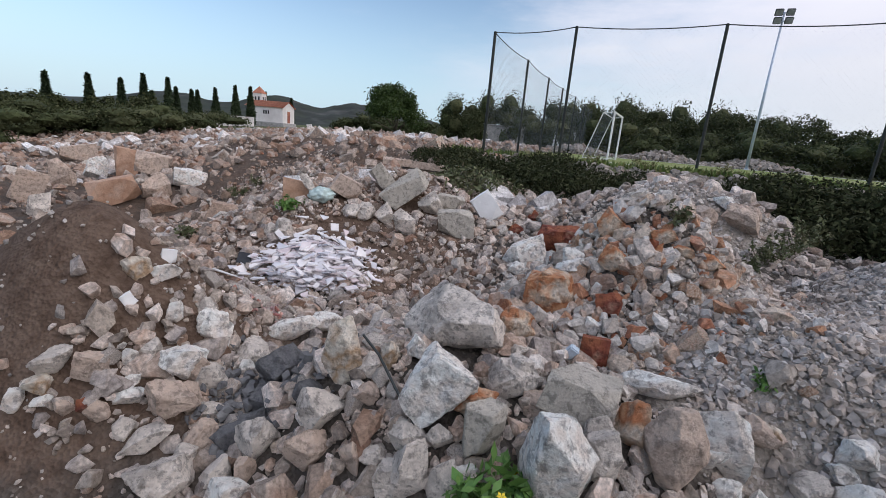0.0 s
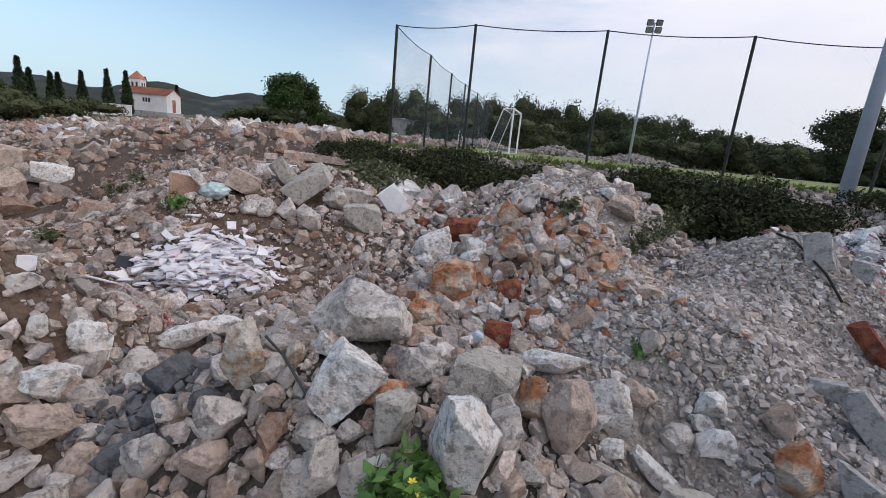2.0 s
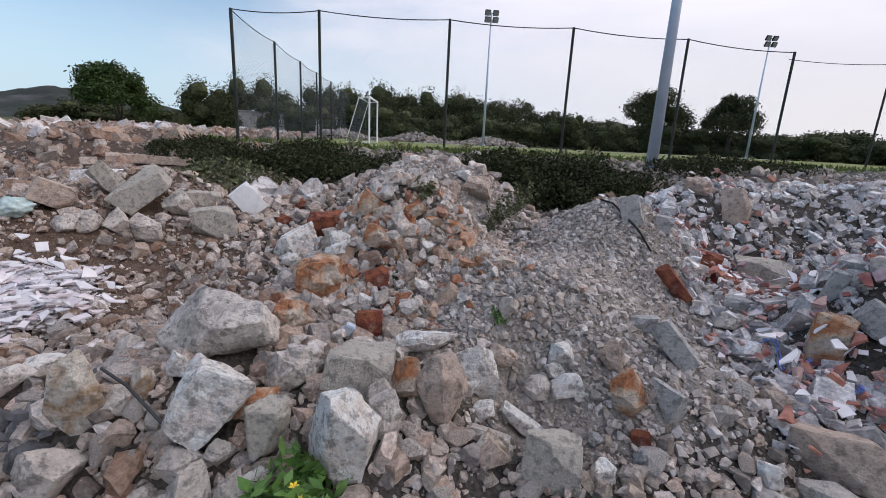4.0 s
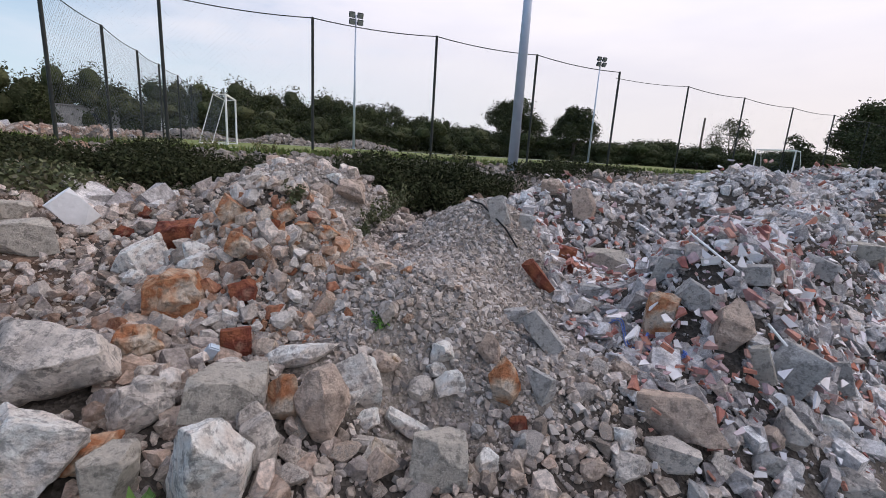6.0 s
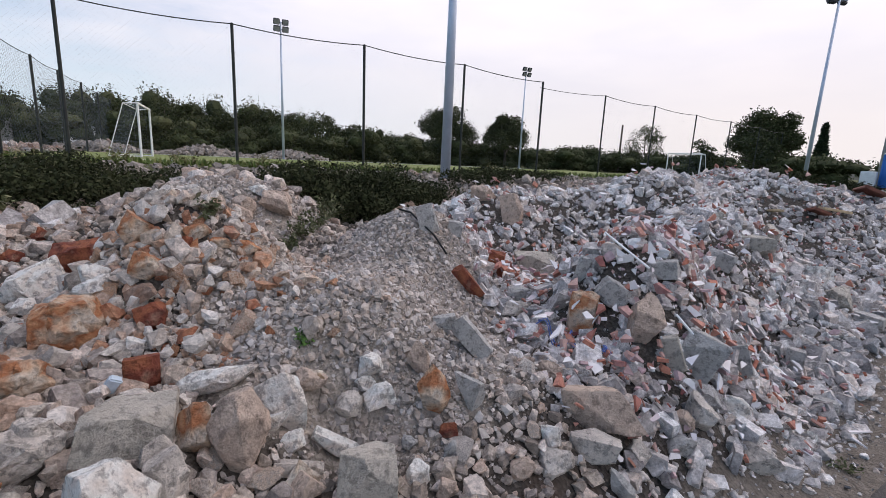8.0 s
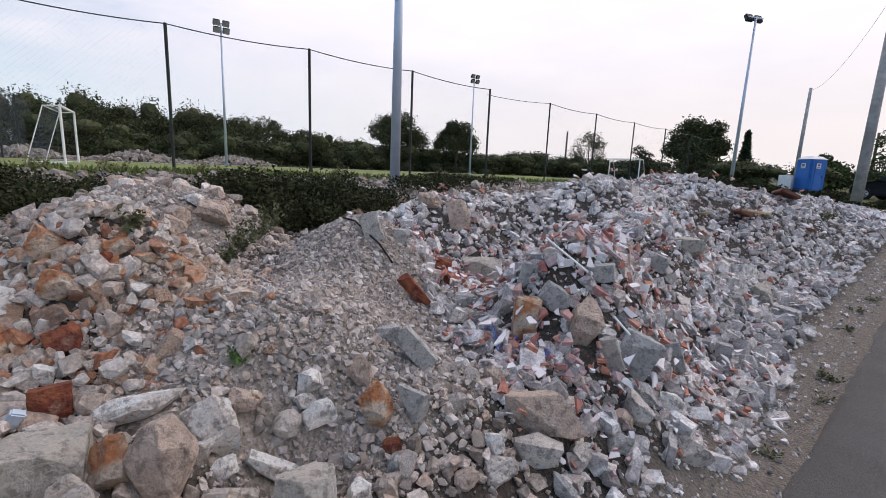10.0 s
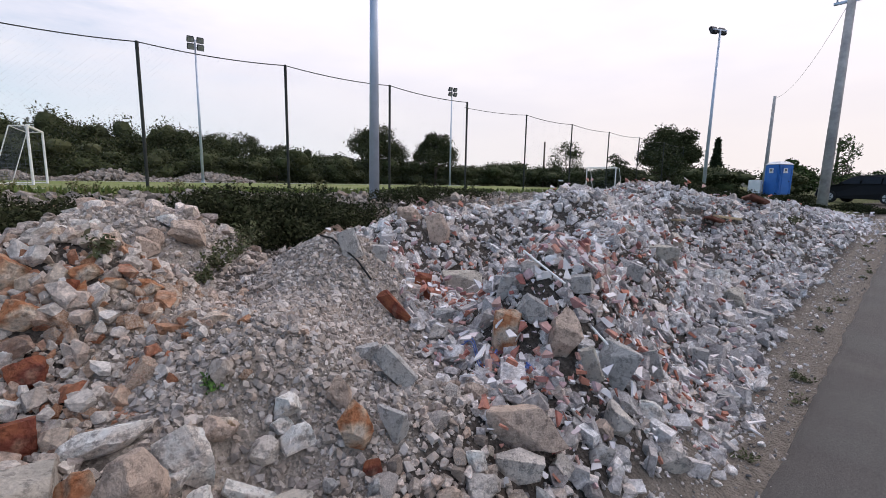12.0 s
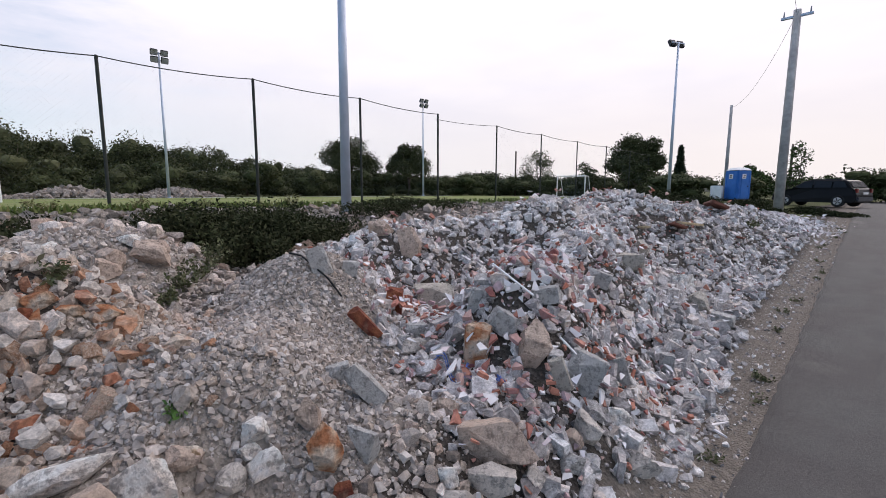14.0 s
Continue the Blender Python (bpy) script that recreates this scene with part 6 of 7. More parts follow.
boulder("boulder", 0.66, 3.90, 1.326, (0.120, 0.059, 0.066), -6, "orange", LABEL["orange"], 139, 0, "broken")
boulder("boulder", 0.45, 3.87, 1.390, (0.088, 0.049, 0.054), -3, "orange", LABEL["orange"], 140, 0, "broken")
boulder("boulder", -1.42, 7.43, 0.948, (0.108, 0.076, 0.110), 13, "red", LABEL["red"], 141, 0, "broken")
boulder("boulder", -1.55, 6.77, 0.798, (0.117, 0.082, 0.099), 15, "red", LABEL["red"], 142, 0, "broken")
boulder("boulder", 0.86, 2.64, 0.709, (0.100, 0.067, 0.067), -13, "ochre", LABEL["ochre"], 143, -8, "worn")
boulder("concrete_block", 0.99, 1.95, 0.446, (0.160, 0.112, 0.162), -21, "concrete", LABEL["concrete"], 144, 0, "cut", 0.6)
boulder("boulder", 0.68, 2.06, 0.462, (0.092, 0.073, 0.105), -12, "ochre", LABEL["ochre"], 145, 0, "broken")
boulder("boulder", 1.26, 1.89, 0.414, (0.071, 0.057, 0.075), -28, "pale", LABEL["pale"], 146, 0, "broken")
boulder("boulder", 1.38, 1.77, 0.376, (0.067, 0.054, 0.071), -32, "brown", LABEL["brown"], 147, 0, "broken")
boulder("boulder", 1.49, 1.92, 0.457, (0.043, 0.026, 0.083), -32, "slate", LABEL["slate"], 148, 10, "broken")
boulder("boulder", 1.32, 2.13, 0.429, (0.051, 0.041, 0.054), -27, "slate", LABEL["slate"], 149, 0, "broken")
boulder("boulder", 1.56, 2.07, 0.491, (0.062, 0.044, 0.054), -32, "red", LABEL["red"], 150, 0, "broken")
boulder("boulder", 2.54, 2.25, 0.607, (0.095, 0.076, 0.080), -45, "brown", LABEL["brown"], 151, 0, "broken")
boulder("boulder", 2.40, 2.40, 0.637, (0.093, 0.058, 0.058), -41, "brown", LABEL["brown"], 152, 0, "broken")
boulder("boulder", 2.61, 1.79, 0.525, (0.301, 0.122, 0.170), -52, "brown", LABEL["brown"], 153, 14, "broken")
boulder("stone_block", 2.40, 1.67, 0.368, (0.167, 0.082, 0.098), -52, "grey", LABEL["grey"], 154, -3, "cut", 0.6)
boulder("boulder", 2.13, 1.78, 0.446, (0.072, 0.058, 0.092), -46, "pale", LABEL["pale"], 155, 0, "broken")
boulder("boulder", 2.07, 1.66, 0.363, (0.111, 0.089, 0.096), -47, "grey", LABEL["grey"], 156, 0, "broken")
boulder("boulder", 1.85, 1.71, 0.365, (0.078, 0.062, 0.078), -43, "brown", LABEL["brown"], 157, 0, "broken")
boulder("boulder", 3.45, 2.15, 0.900, (0.164, 0.115, 0.221), -56, "brown", LABEL["brown"], 158, -8, "broken")
boulder("stone_block", 3.21, 2.60, 0.854, (0.128, 0.077, 0.192), -48, "orange", LABEL["orange"], 159, 4, "cut", 0.6)
boulder("stone_block", 3.77, 1.85, 0.672, (0.158, 0.126, 0.195), -62, "slate", LABEL["slate"], 160, 18, "cut", 0.6)
boulder("concrete_block", 3.50, 1.91, 0.694, (0.071, 0.036, 0.156), -59, "concrete", LABEL["concrete"], 161, -20, "cut", 0.6)
boulder("boulder", 3.41, 1.59, 0.388, (0.125, 0.088, 0.171), -63, "grey", LABEL["grey"], 162, -15, "broken")
boulder("boulder", 3.92, 1.60, 0.299, (0.116, 0.093, 0.108), -66, "pale", LABEL["pale"], 163, 0, "broken")
boulder("boulder", 3.75, 1.30, 0.086, (0.157, 0.097, 0.114), -69, "grey", LABEL["grey"], 164, 10, "broken")
boulder("boulder", 3.24, 1.61, 0.354, (0.089, 0.072, 0.096), -61, "brown", LABEL["brown"], 165, 10, "broken")
boulder("boulder", 3.08, 1.52, 0.254, (0.106, 0.085, 0.091), -61, "slate", LABEL["slate"], 166, 0, "broken")
boulder("boulder", 2.73, 1.58, 0.280, (0.085, 0.068, 0.086), -57, "grey", LABEL["grey"], 167, 0, "broken")
boulder("boulder", 2.43, 1.46, 0.224, (0.064, 0.038, 0.135), -56, "slate", LABEL["slate"], 168, -35, "broken")
boulder("stone_block", 4.37, 1.83, 0.505, (0.087, 0.035, 0.147), -66, "slate", LABEL["slate"], 169, -20, "cut", 0.6)
boulder("stone_block", 5.73, 1.94, 0.193, (0.090, 0.045, 0.144), -70, "slate", LABEL["slate"], 170, 0, "cut", 0.6)
boulder("tile_piece", 4.49, 2.27, 0.982, (0.042, 0.012, 0.122), -61, "white", LABEL["white"], 171, 10, "cut", 0.6)
boulder("tile_piece", 5.43, 2.31, 0.550, (0.035, 0.012, 0.133), -66, "white", LABEL["white"], 172, -15, "cut", 0.6)
boulder("tile_piece", 5.38, 1.86, 0.123, (0.145, 0.019, 0.030), -70, "white", LABEL["white"], 173, 36, "cut", 0.6)
boulder("tile_piece", 6.61, 4.72, 1.158, (0.153, 0.048, 0.046), -53, "white", LABEL["white"], 174, 6, "cut", 0.6)
boulder("tile_piece", 3.82, 2.63, 1.444, (0.058, 0.027, 0.042), -53, "white", LABEL["white"], 175, -10, "cut", 0.6)
boulder("tile_piece", 3.67, 2.59, 1.311, (0.076, 0.023, 0.036), -53, "white", LABEL["white"], 176, -15, "cut", 0.6)
boulder("tile_piece", 4.01, 2.46, 1.370, (0.061, 0.030, 0.047), -56, "white", LABEL["white"], 177, 15, "cut", 0.6)
boulder("tile_piece", 3.25, 4.19, 0.980, (0.073, 0.029, 0.061), -35, "white", LABEL["white"], 178, 10, "cut", 0.6)
boulder("tile_piece", 4.04, 4.83, 0.791, (0.070, 0.028, 0.072), -38, "white", LABEL["white"], 179, -20, "cut", 0.6)
boulder("concrete_block", 4.40, 4.61, 0.717, (0.294, 0.154, 0.200), -42, "concrete", LABEL["concrete"], 180, -4, "cut", 0.6)
boulder("stone_block", 3.49, 2.91, 1.151, (0.062, 0.037, 0.127), -48, "slate", LABEL["slate"], 181, 14, "cut", 0.6)
boulder("stone_block", 3.22, 3.48, 0.764, (0.135, 0.076, 0.085), -40, "slate", LABEL["slate"], 182, 0, "cut", 0.6)
boulder("boulder", 3.08, 2.90, 0.708, (0.107, 0.096, 0.091), -44, "slate", LABEL["slate"], 183, 0, "worn")
boulder("boulder", 2.96, 3.21, 0.737, (0.114, 0.080, 0.096), -40, "grey", LABEL["grey"], 184, 20, "broken")
boulder("stone_block", 3.42, 2.48, 1.040, (0.138, 0.069, 0.111), -52, "slate", LABEL["slate"], 185, 30, "cut", 0.6)
boulder("boulder", 4.66, 5.53, 1.389, (0.202, 0.101, 0.276), -38, "brown", LABEL["brown"], 186, 0, "broken")
boulder("boulder", 4.48, 6.06, 1.599, (0.212, 0.135, 0.149), -35, "brown", LABEL["brown"], 187, 0, "broken")
boulder("stone_block", 5.52, 1.54, -0.063, (0.113, 0.074, 0.073), -73, "slate", LABEL["slate"], 188, 0, "cut", 0.6)
boulder("boulder", 4.69, 1.36, -0.042, (0.070, 0.056, 0.071), -73, "pale", LABEL["pale"], 189, 0, "broken")
boulder("boulder", 9.05, 3.02, 0.550, (0.195, 0.156, 0.184), -71, "pale", LABEL["pale"], 190, 0, "broken")
boulder("boulder", 8.16, 2.47, 0.423, (0.186, 0.149, 0.203), -72, "concrete", LABEL["concrete"], 191, 0, "broken")
boulder("stone_block", 8.11, 2.08, 0.245, (0.171, 0.097, 0.108), -75, "slate", LABEL["slate"], 192, 6, "cut", 0.6)
boulder("boulder", 9.41, 3.98, 1.070, (0.165, 0.116, 0.185), -66, "concrete", LABEL["concrete"], 193, 0, "broken")
boulder("boulder", 6.71, 3.48, 1.496, (0.108, 0.076, 0.111), -61, "concrete", LABEL["concrete"], 194, 0, "broken")
boulder("concrete_block", 6.77, 2.96, 1.195, (0.214, 0.122, 0.135), -65, "concrete", LABEL["concrete"], 195, -4, "cut", 0.6)
boulder("stone_block", 5.61, 2.79, 1.122, (0.168, 0.077, 0.100), -62, "slate", LABEL["slate"], 196, 18, "cut", 0.6)
boulder("stone_block", 3.88, 2.34, 1.248, (0.135, 0.066, 0.086), -57, "slate", LABEL["slate"], 197, -12, "cut", 0.6)
boulder("concrete_block", -3.34, 6.42, 1.243, (0.386, 0.233, 0.199), 28, "concrete", LABEL["concrete"], 198, -42, "cut", 0.6)
boulder("stone_block", -4.17, 6.01, 1.184, (0.240, 0.172, 0.166), 36, "brown", LABEL["brown"], 199, 25, "cut", 0.6)
boulder("concrete_block", -3.85, 6.62, 1.328, (0.261, 0.122, 0.135), 31, "concrete", LABEL["concrete"], 200, 48, "cut", 0.6)
boulder("stone_block", -4.82, 5.59, 1.071, (0.215, 0.086, 0.215), 41, "sand", LABEL["sand"], 201, 6, "cut", 0.6)
boulder("boulder", -4.60, 5.65, 1.162, (0.086, 0.060, 0.247), 40, "grey", LABEL["grey"], 202, -22, "broken")
boulder("boulder", -3.64, 5.76, 0.897, (0.165, 0.132, 0.161), 33, "grey", LABEL["grey"], 203, 10, "broken")
boulder("boulder", -3.40, 5.94, 0.890, (0.157, 0.126, 0.165), 31, "grey", LABEL["grey"], 204, 25, "broken")
boulder("boulder", -3.79, 5.62, 0.907, (0.159, 0.122, 0.118), 35, "grey", LABEL["grey"], 205, 0, "broken")
boulder("concrete_block", -2.33, 6.19, 0.859, (0.282, 0.156, 0.203), 22, "concrete", LABEL["concrete"], 206, -2, "cut", 0.6)
boulder("tile_piece", -2.10, 6.95, 1.033, (0.181, 0.045, 0.261), 18, "white", LABEL["white"], 207, -38, "cut", 0.6)
boulder("concrete_block", -2.71, 6.81, 1.056, (0.245, 0.124, 0.137), 23, "concrete", LABEL["concrete"], 208, 5, "cut", 0.6)
boulder("boulder", -2.88, 6.49, 1.027, (0.233, 0.186, 0.229), 25, "grey", LABEL["grey"], 209, 0, "broken")
boulder("stone_block", -2.45, 9.32, 1.140, (0.180, 0.144, 0.158), 16, "brown", LABEL["brown"], 210, 0, "cut", 0.6)
boulder("boulder", -2.94, 5.71, 0.837, (0.161, 0.129, 0.239), 28, "grey", LABEL["grey"], 211, -25, "broken")
boulder("boulder", -4.28, 4.75, 0.691, (0.129, 0.116, 0.154), 43, "grey", LABEL["grey"], 212, 0, "worn")
boulder("boulder", -4.46, 4.67, 0.647, (0.093, 0.084, 0.118), 44, "grey", LABEL["grey"], 213, 0, "worn")
boulder("boulder", -4.04, 4.90, 0.666, (0.154, 0.103, 0.100), 40, "brown", LABEL["brown"], 214, 0, "broken")
boulder("stone_block", -5.10, 10.29, 1.359, (0.828, 0.099, 0.095), 27, "brown", LABEL["brown"], 215, 4, "cut", 0.6)
boulder("boulder", -1.18, 5.78, 0.697, (0.308, 0.155, 0.173), 13, "pale", LABEL["pale"], 216, -22, "broken")
boulder("boulder", 0.92, 6.68, 1.348, (0.163, 0.131, 0.177), -6, "brown", LABEL["brown"], 217, 0, "broken")
boulder("boulder", 1.37, 6.81, 1.385, (0.235, 0.185, 0.178), -10, "brown", LABEL["brown"], 218, 8, "broken")
boulder("boulder", 7.71, 10.73, 1.253, (0.279, 0.223, 0.236), -35, "brown", LABEL["brown"], 219, 5, "broken")
boulder("boulder", -7.63, 6.28, 0.155, (0.170, 0.136, 0.142), 51, "brown", LABEL["brown"], 220, -20, "broken")
boulder("boulder", -5.00, 4.96, 0.729, (0.142, 0.106, 0.102), 46, "brown", LABEL["brown"], 221, 0, "broken")
boulder("boulder", -0.35, 3.90, 1.177, (0.114, 0.092, 0.106), 8, "pale", LABEL["pale"], 222, 0, "broken")


# quarry stone, near
x, y = sow(14500, -9, 4.5, 1.15, 9.5, W_STONE, 21)
near_stone = scatter(STONES, x, y, sizes(len(x), .014, .105, 2.3, 22) * (1 - .72 * cone(x, y)), 23, lift=.5)
x, y = sow(4200, -3.2, 3.2, 1.15, 3.4, W_STONE, 24)
bank_stone = scatter(STONES, x, y, sizes(len(x), .018, .066, 1.5, 25) * (1 - .65 * cone(x, y)), 26, lift=.6)
stuff("stone_rubble", "broken grey and beige limestone tipped in heaps", "rubble", M_LIME, near_stone, bank_stone)
x, y = sow(9000, -10, 1.2, 1.5, 10, lambda x, y: W_STONE(x, y) * smooth_step((.6 - x) / 2.5), 31)
stuff("stained_stone_rubble", "broken pinkish limestone mixed with soil", "rubble", M_PINK, scatter(STONES, x, y, sizes(len(x), .015, .11, 2.2, 32) * (1 - .6 * bare(x, y)), 33))
# far rubble field
x, y = sow(27000, -46, 6, 3, 46, lambda x, y: smooth_step((np.hypot(x, y) - 8) / 2) * rough_land(x, y) * HOLLOW(x, y) * (1 - smooth_step((x + 5 - .02 * y) / 3) * smooth_step((y - 13) / 2)), 41)
stuff("far_stone_rubble", "wide field of tipped limestone and building rubble", "rubble", M_PINK, scatter(STONES[:6], x, y, sizes(len(x), .035, .26, 2.6, 42), 43))
x, y = sow(24000, -10, 1.5, 2.4, 12, lambda x, y: W_STONE(x, y) * (.5 + .5 * (value_noise(x / .8, y / .8, 19) > -.1)) * np.exp(-np.hypot(x + 1, y - 3) / 6), 241)
stuff("fine_debris", "fine stone chips and crumbs between the larger stones", "rubble", M_LIME, scatter(PEBBLES, x, y, sizes(len(x), .012, .05, 1.8, 242), 243, lift=.5))
x, y = sow(5000, -40, 0, 8, 40, lambda x, y: rough_land(x, y) * np.clip(value_noise(x / 4, y / 4, 77) * 1.6, 0, 1), 44)
stuff("far_concrete_rubble", "pale grey concrete rubble among the far heaps", "rubble", M_GREY, scatter(BLOCKS, x, y, sizes(len(x), .05, .36, 2.4, 45), 46))
# stones in the hollow
x, y = sow(15000, -4, 18, 7.6, 14.5, lambda x, y: (.25 + .5 * (value_noise(x / 1.5, y / 1.5, 14) > -.2)) * np.exp(-np.hypot(x - 3, y - 9) / 14), 141)
stuff("hollow_stones", "grey stones strewn in the weedy hollow", "rubble", M_LIME, scatter(STONES, x, y, sizes(len(x), .03, .17, 1.9, 142), 143))
# stones of the bank below the pitch
x, y = sow(7000, -7, 22, 12.5, 16.6, lambda x, y: np.exp(-((y - 14.6) / 1.1) ** 2), 47)
stuff("bank_stones", "pale dry stones heaped along the bank of the pitch", "rubble", M_BANK, scatter(STONES, x, y, sizes(len(x), .05, .17, 1.6, 48), 49))
x, y = sow(5200, -8, 12, 40.5, 47, lambda x, y: np.exp(-((y - 43.5) / 1.6) ** 2), 50)
v, f = scatter(STONES, x, y, sizes(len(x), .07, .24, 1.6, 51), 52)
v[:, 2] += .7 * np.exp(-((v[:, 1] - 43.5) / 1.3) ** 2) * (.55 + .45 * np.sin(v[:, 0] * .9))
stuff("far_bank_stones", "heap of brown and pale stones behind the pitch", "rubble", M_BANK, (v, f))
# iron-stained stones
x, y = sow(3000, -2.5, 2, 2.6, 7, W_RED, 53)
red_near = scatter(STONES, x, y, sizes(len(x), .016, .10, 1.8, 54), 55)
x, y = sow(1500, -22, 1, 7, 30, lambda x, y: .4 * W_RED(x, y) + .3 * np.clip(value_noise(x / 5, y / 5, 91) * 1.8 - .5, 0, 1) * rough_land(x, y), 56)
stuff("red_stone_rubble", "orange-red iron-stained stones", "rubble", M_ORANGE, red_near, scatter(STONES, x, y, sizes(len(x), .06, .34, 2, 57), 58))
x, y = sow(9000, -2.6, 2.0, 2.6, 7.5, lambda x, y: np.clip(W_RED(x, y) + .5 * blob(x, y, -.4, 5.5, 1.3, 1.5), 0, 1) * (1 - .85 * cone(x, y)), 59)
stuff("pale_stone_rubble", "small pale limestone lumps among the stained stones", "rubble", M_CHALK, scatter(STONES, x, y, sizes(len(x), .014, .075, 1.8, 60), 65, lift=.9))
# gravel
x, y = sow(60000, -.1, 4.2, 1.7, 5.8, lambda x, y: cone(x, y) * (1 - .6 * east_heap(x, y)), 61)
cone_gravel = scatter(PEBBLES, x, y, sizes(len(x), .007, .036, 2.6, 62), 63, lift=.35)
x, y = sow(6000, -4.5, 5.0, 1.0, 4.5, lambda x, y: rough_land(x, y) * np.exp(-np.hypot(x, y - 1.5) / 3.0), 64)
loose = scatter(PEBBLES, x, y, sizes(len(x), .007, .03, 1.8, 65), 66, lift=.2)
x, y = sow(3500, -4, 16, .75, 3.4, lambda x, y: np.exp(-np.abs(y - 1.35 - .085 * (x - 4)) / .3) * .8, 67)
verge = scatter(PEBBLES, x, y, sizes(len(x), .006, .03, 2.2, 68), 69, lift=.2)
x, y = sow(11000, -.6, 3.0, 5.6, 9.4, cone, 70)
stuff("gravel", "fine pale gravel and chippings", "gravel", M_GRAVEL, cone_gravel, loose, verge, scatter(PEBBLES, x, y, sizes(len(x), .012, .05, 1.8, 71), 72, lift=.2))
# building rubble on the east heap
x, y = sow(28000, 2.0, 20, 1.0, 9.5, lambda x, y: W_EAST(x, y) * np.exp(-np.hypot(x - 4, y - 2) / 14), 73)
a1 = scatter(STONES, x, y, sizes(len(x), .016, .085, 1.7, 74), 75)
x, y = sow(14000, 2.0, 19, 1.2, 9.5, lambda x, y: W_EAST(x, y) * np.exp(-np.hypot(x - 4, y - 2) / 13), 76)
a2 = scatter(BLOCKS, x, y, sizes(len(x), .018, .105, 1.8, 77), 78, tilt=.8, lift=.5)
stuff("concrete_rubble", "grey broken concrete and stone in a tipped heap", "rubble", M_GREY, a1, a2)
x, y = sow(15000, 2.2, 18, 1.2, 8, lambda x, y: W_EAST(x, y) * np.clip(blob(x, y, 4.3, 2.4, 1.9, .9) + blob(x, y, 3.7, 4.2, 1.2, 1.2) + .08 + .8 * np.clip(value_noise(x / 1.0, y / 1.0, 8), 0, 1), 0, 1) * np.exp(-np.hypot(x - 4, y - 2.5) / 6), 79)
stuff("brick_shards", "shards of red hollow brick and roof tile", "rubble", M_BRICK, scatter(CHIPS, x, y, sizes(len(x), .018, .075, 1.4, 80), 81, tilt=.55, lift=2.9))
x, y = sow(15000, 2.2, 18, 1.1, 8, lambda x, y: W_EAST(x, y) * np.clip(blob(x, y, 4.4, 2.5, 1.8, 1.0) + blob(x, y, 3.6, 4.2, 1.0, 1.0) + .8 * blob(x, y, 5.4, 3.2, 1.4, .9) + .15 + blob(x, y, 14.5, 3.6, 1.5, .6), 0, 1) * np.exp(-np.hypot(x - 4, y - 2) / 7), 82)
t1 = scatter(SHARDS, x, y, sizes(len(x), .018, .085, 1.6, 83), 84, tilt=.42, lift=2.9)
x, y = sow(15000, -4.3, -2.2, 3.3, 5.5, lambda x, y: np.exp(-(((x + 3.32 + .3 * (y - 4.2)) / .50) ** 2 + ((y - 4.2) / .56) ** 2) ** 1.3), 85)
t2 = scatter(SHARDS, x, y, sizes(len(x), .022, .115, 1.2, 86), 87, tilt=.2, lift=1.6)
x, y = sow(4200, 14, 24, 2.0, 5.4, lambda x, y: blob(x, y, 18.8, 3.25, 2.2, .75), 88)
t3 = scatter(SHARDS, x, y, sizes(len(x), .03, .11, 1.0, 89), 90, tilt=.5, lift=1.2)
stuff("tile_shards", "heaped shards of broken white wall tiles", "rubble", M_TILE, t1, t2, t3)
# small crumbs of brick and tile over the heap
crumb = lambda x, y: W_EAST(x, y) * np.clip(blob(x, y, 3.7, 4.3, 1.2, 1.1) + .9 * blob(x, y, 4.4, 2.6, 1.5, .8) + .5 * blob(x, y, 9, 3.2, 4.5, 1.2) + .12, 0, 1)
x, y = sow(18000, 2.2, 16, 1.2, 7.5, lambda x, y: crumb(x, y) * .3, 171)
stuff("brick_crumbs", "small crumbs of red brick over the heap", "rubble", M_BRICK, scatter(CHIPS, x, y, sizes(len(x), .010, .034, 1.3, 172), 173, tilt=.8, lift=2.6))
x, y = sow(26000, 2.2, 16, 1.2, 7.5, lambda x, y: crumb(x, y) * .35, 174)
stuff("tile_crumbs", "small splinters of white tile and plaster over the heap", "rubble", M_TILE, scatter(SHARDS, x, y, sizes(len(x), .010, .036, 1.3, 175), 176, tilt=.5, lift=2.8))
# grass and weeds along the pitch
x, y = sow(16000, -7, 26, 15.8, 18.0, lambda x, y: np.exp(-((y - 16.9) / .5) ** 2) * (.4 + .6 * (value_noise(x / 2, y, 6) > 0)), 92)
p = np.stack([x, y, height(x, y) + rng.uniform(0, .16, len(x))], 1)
v, f = leaves(p, .075, -2.0, 93, 1.6)
tagged(new("rough_grass", tri_mesh("rough_grass", v, f, M_BLADE)), "rough uncut grass at the edge of the pitch", "grass", kind="stuff")


# medium stones strewn over the near heaps, each one by itself
STREWN = [hull(700 + i, 8 + i % 3, .72) for i in range(10)]


def strewn_mesh(i, material):
    v, t = STREWN[i]
    bm = bmesh.new()
    vs = [bm.verts.new(q) for q in v]
    for f in t:
        bm.faces.new([vs[j] for j in f])
    bmesh.ops.dissolve_limit(bm, angle_limit=.25, verts=bm.verts[:], edges=bm.edges[:])
    bmesh.ops.bevel(bm, geom=bm.edges[:], offset=.035, segments=1, affect="EDGES", clamp_overlap=True)
    bmesh.ops.triangulate(bm, faces=bm.faces[:])
    bmesh.ops.subdivide_edges(bm, edges=bm.edges[:], cuts=1)
    bmesh.ops.triangulate(bm, faces=bm.faces[:])
    for q in bm.verts:
        q.co += q.co.normalized() * (noise.fractal(q.co * 1.9 + Vector((i * 5.1, 0, 0)), 1.0, 2.0, 3) * .09)
    me = bpy.data.meshes.new("stone")
    bm.to_mesh(me)
    bm.free()
    me.materials.append(material)
    return me


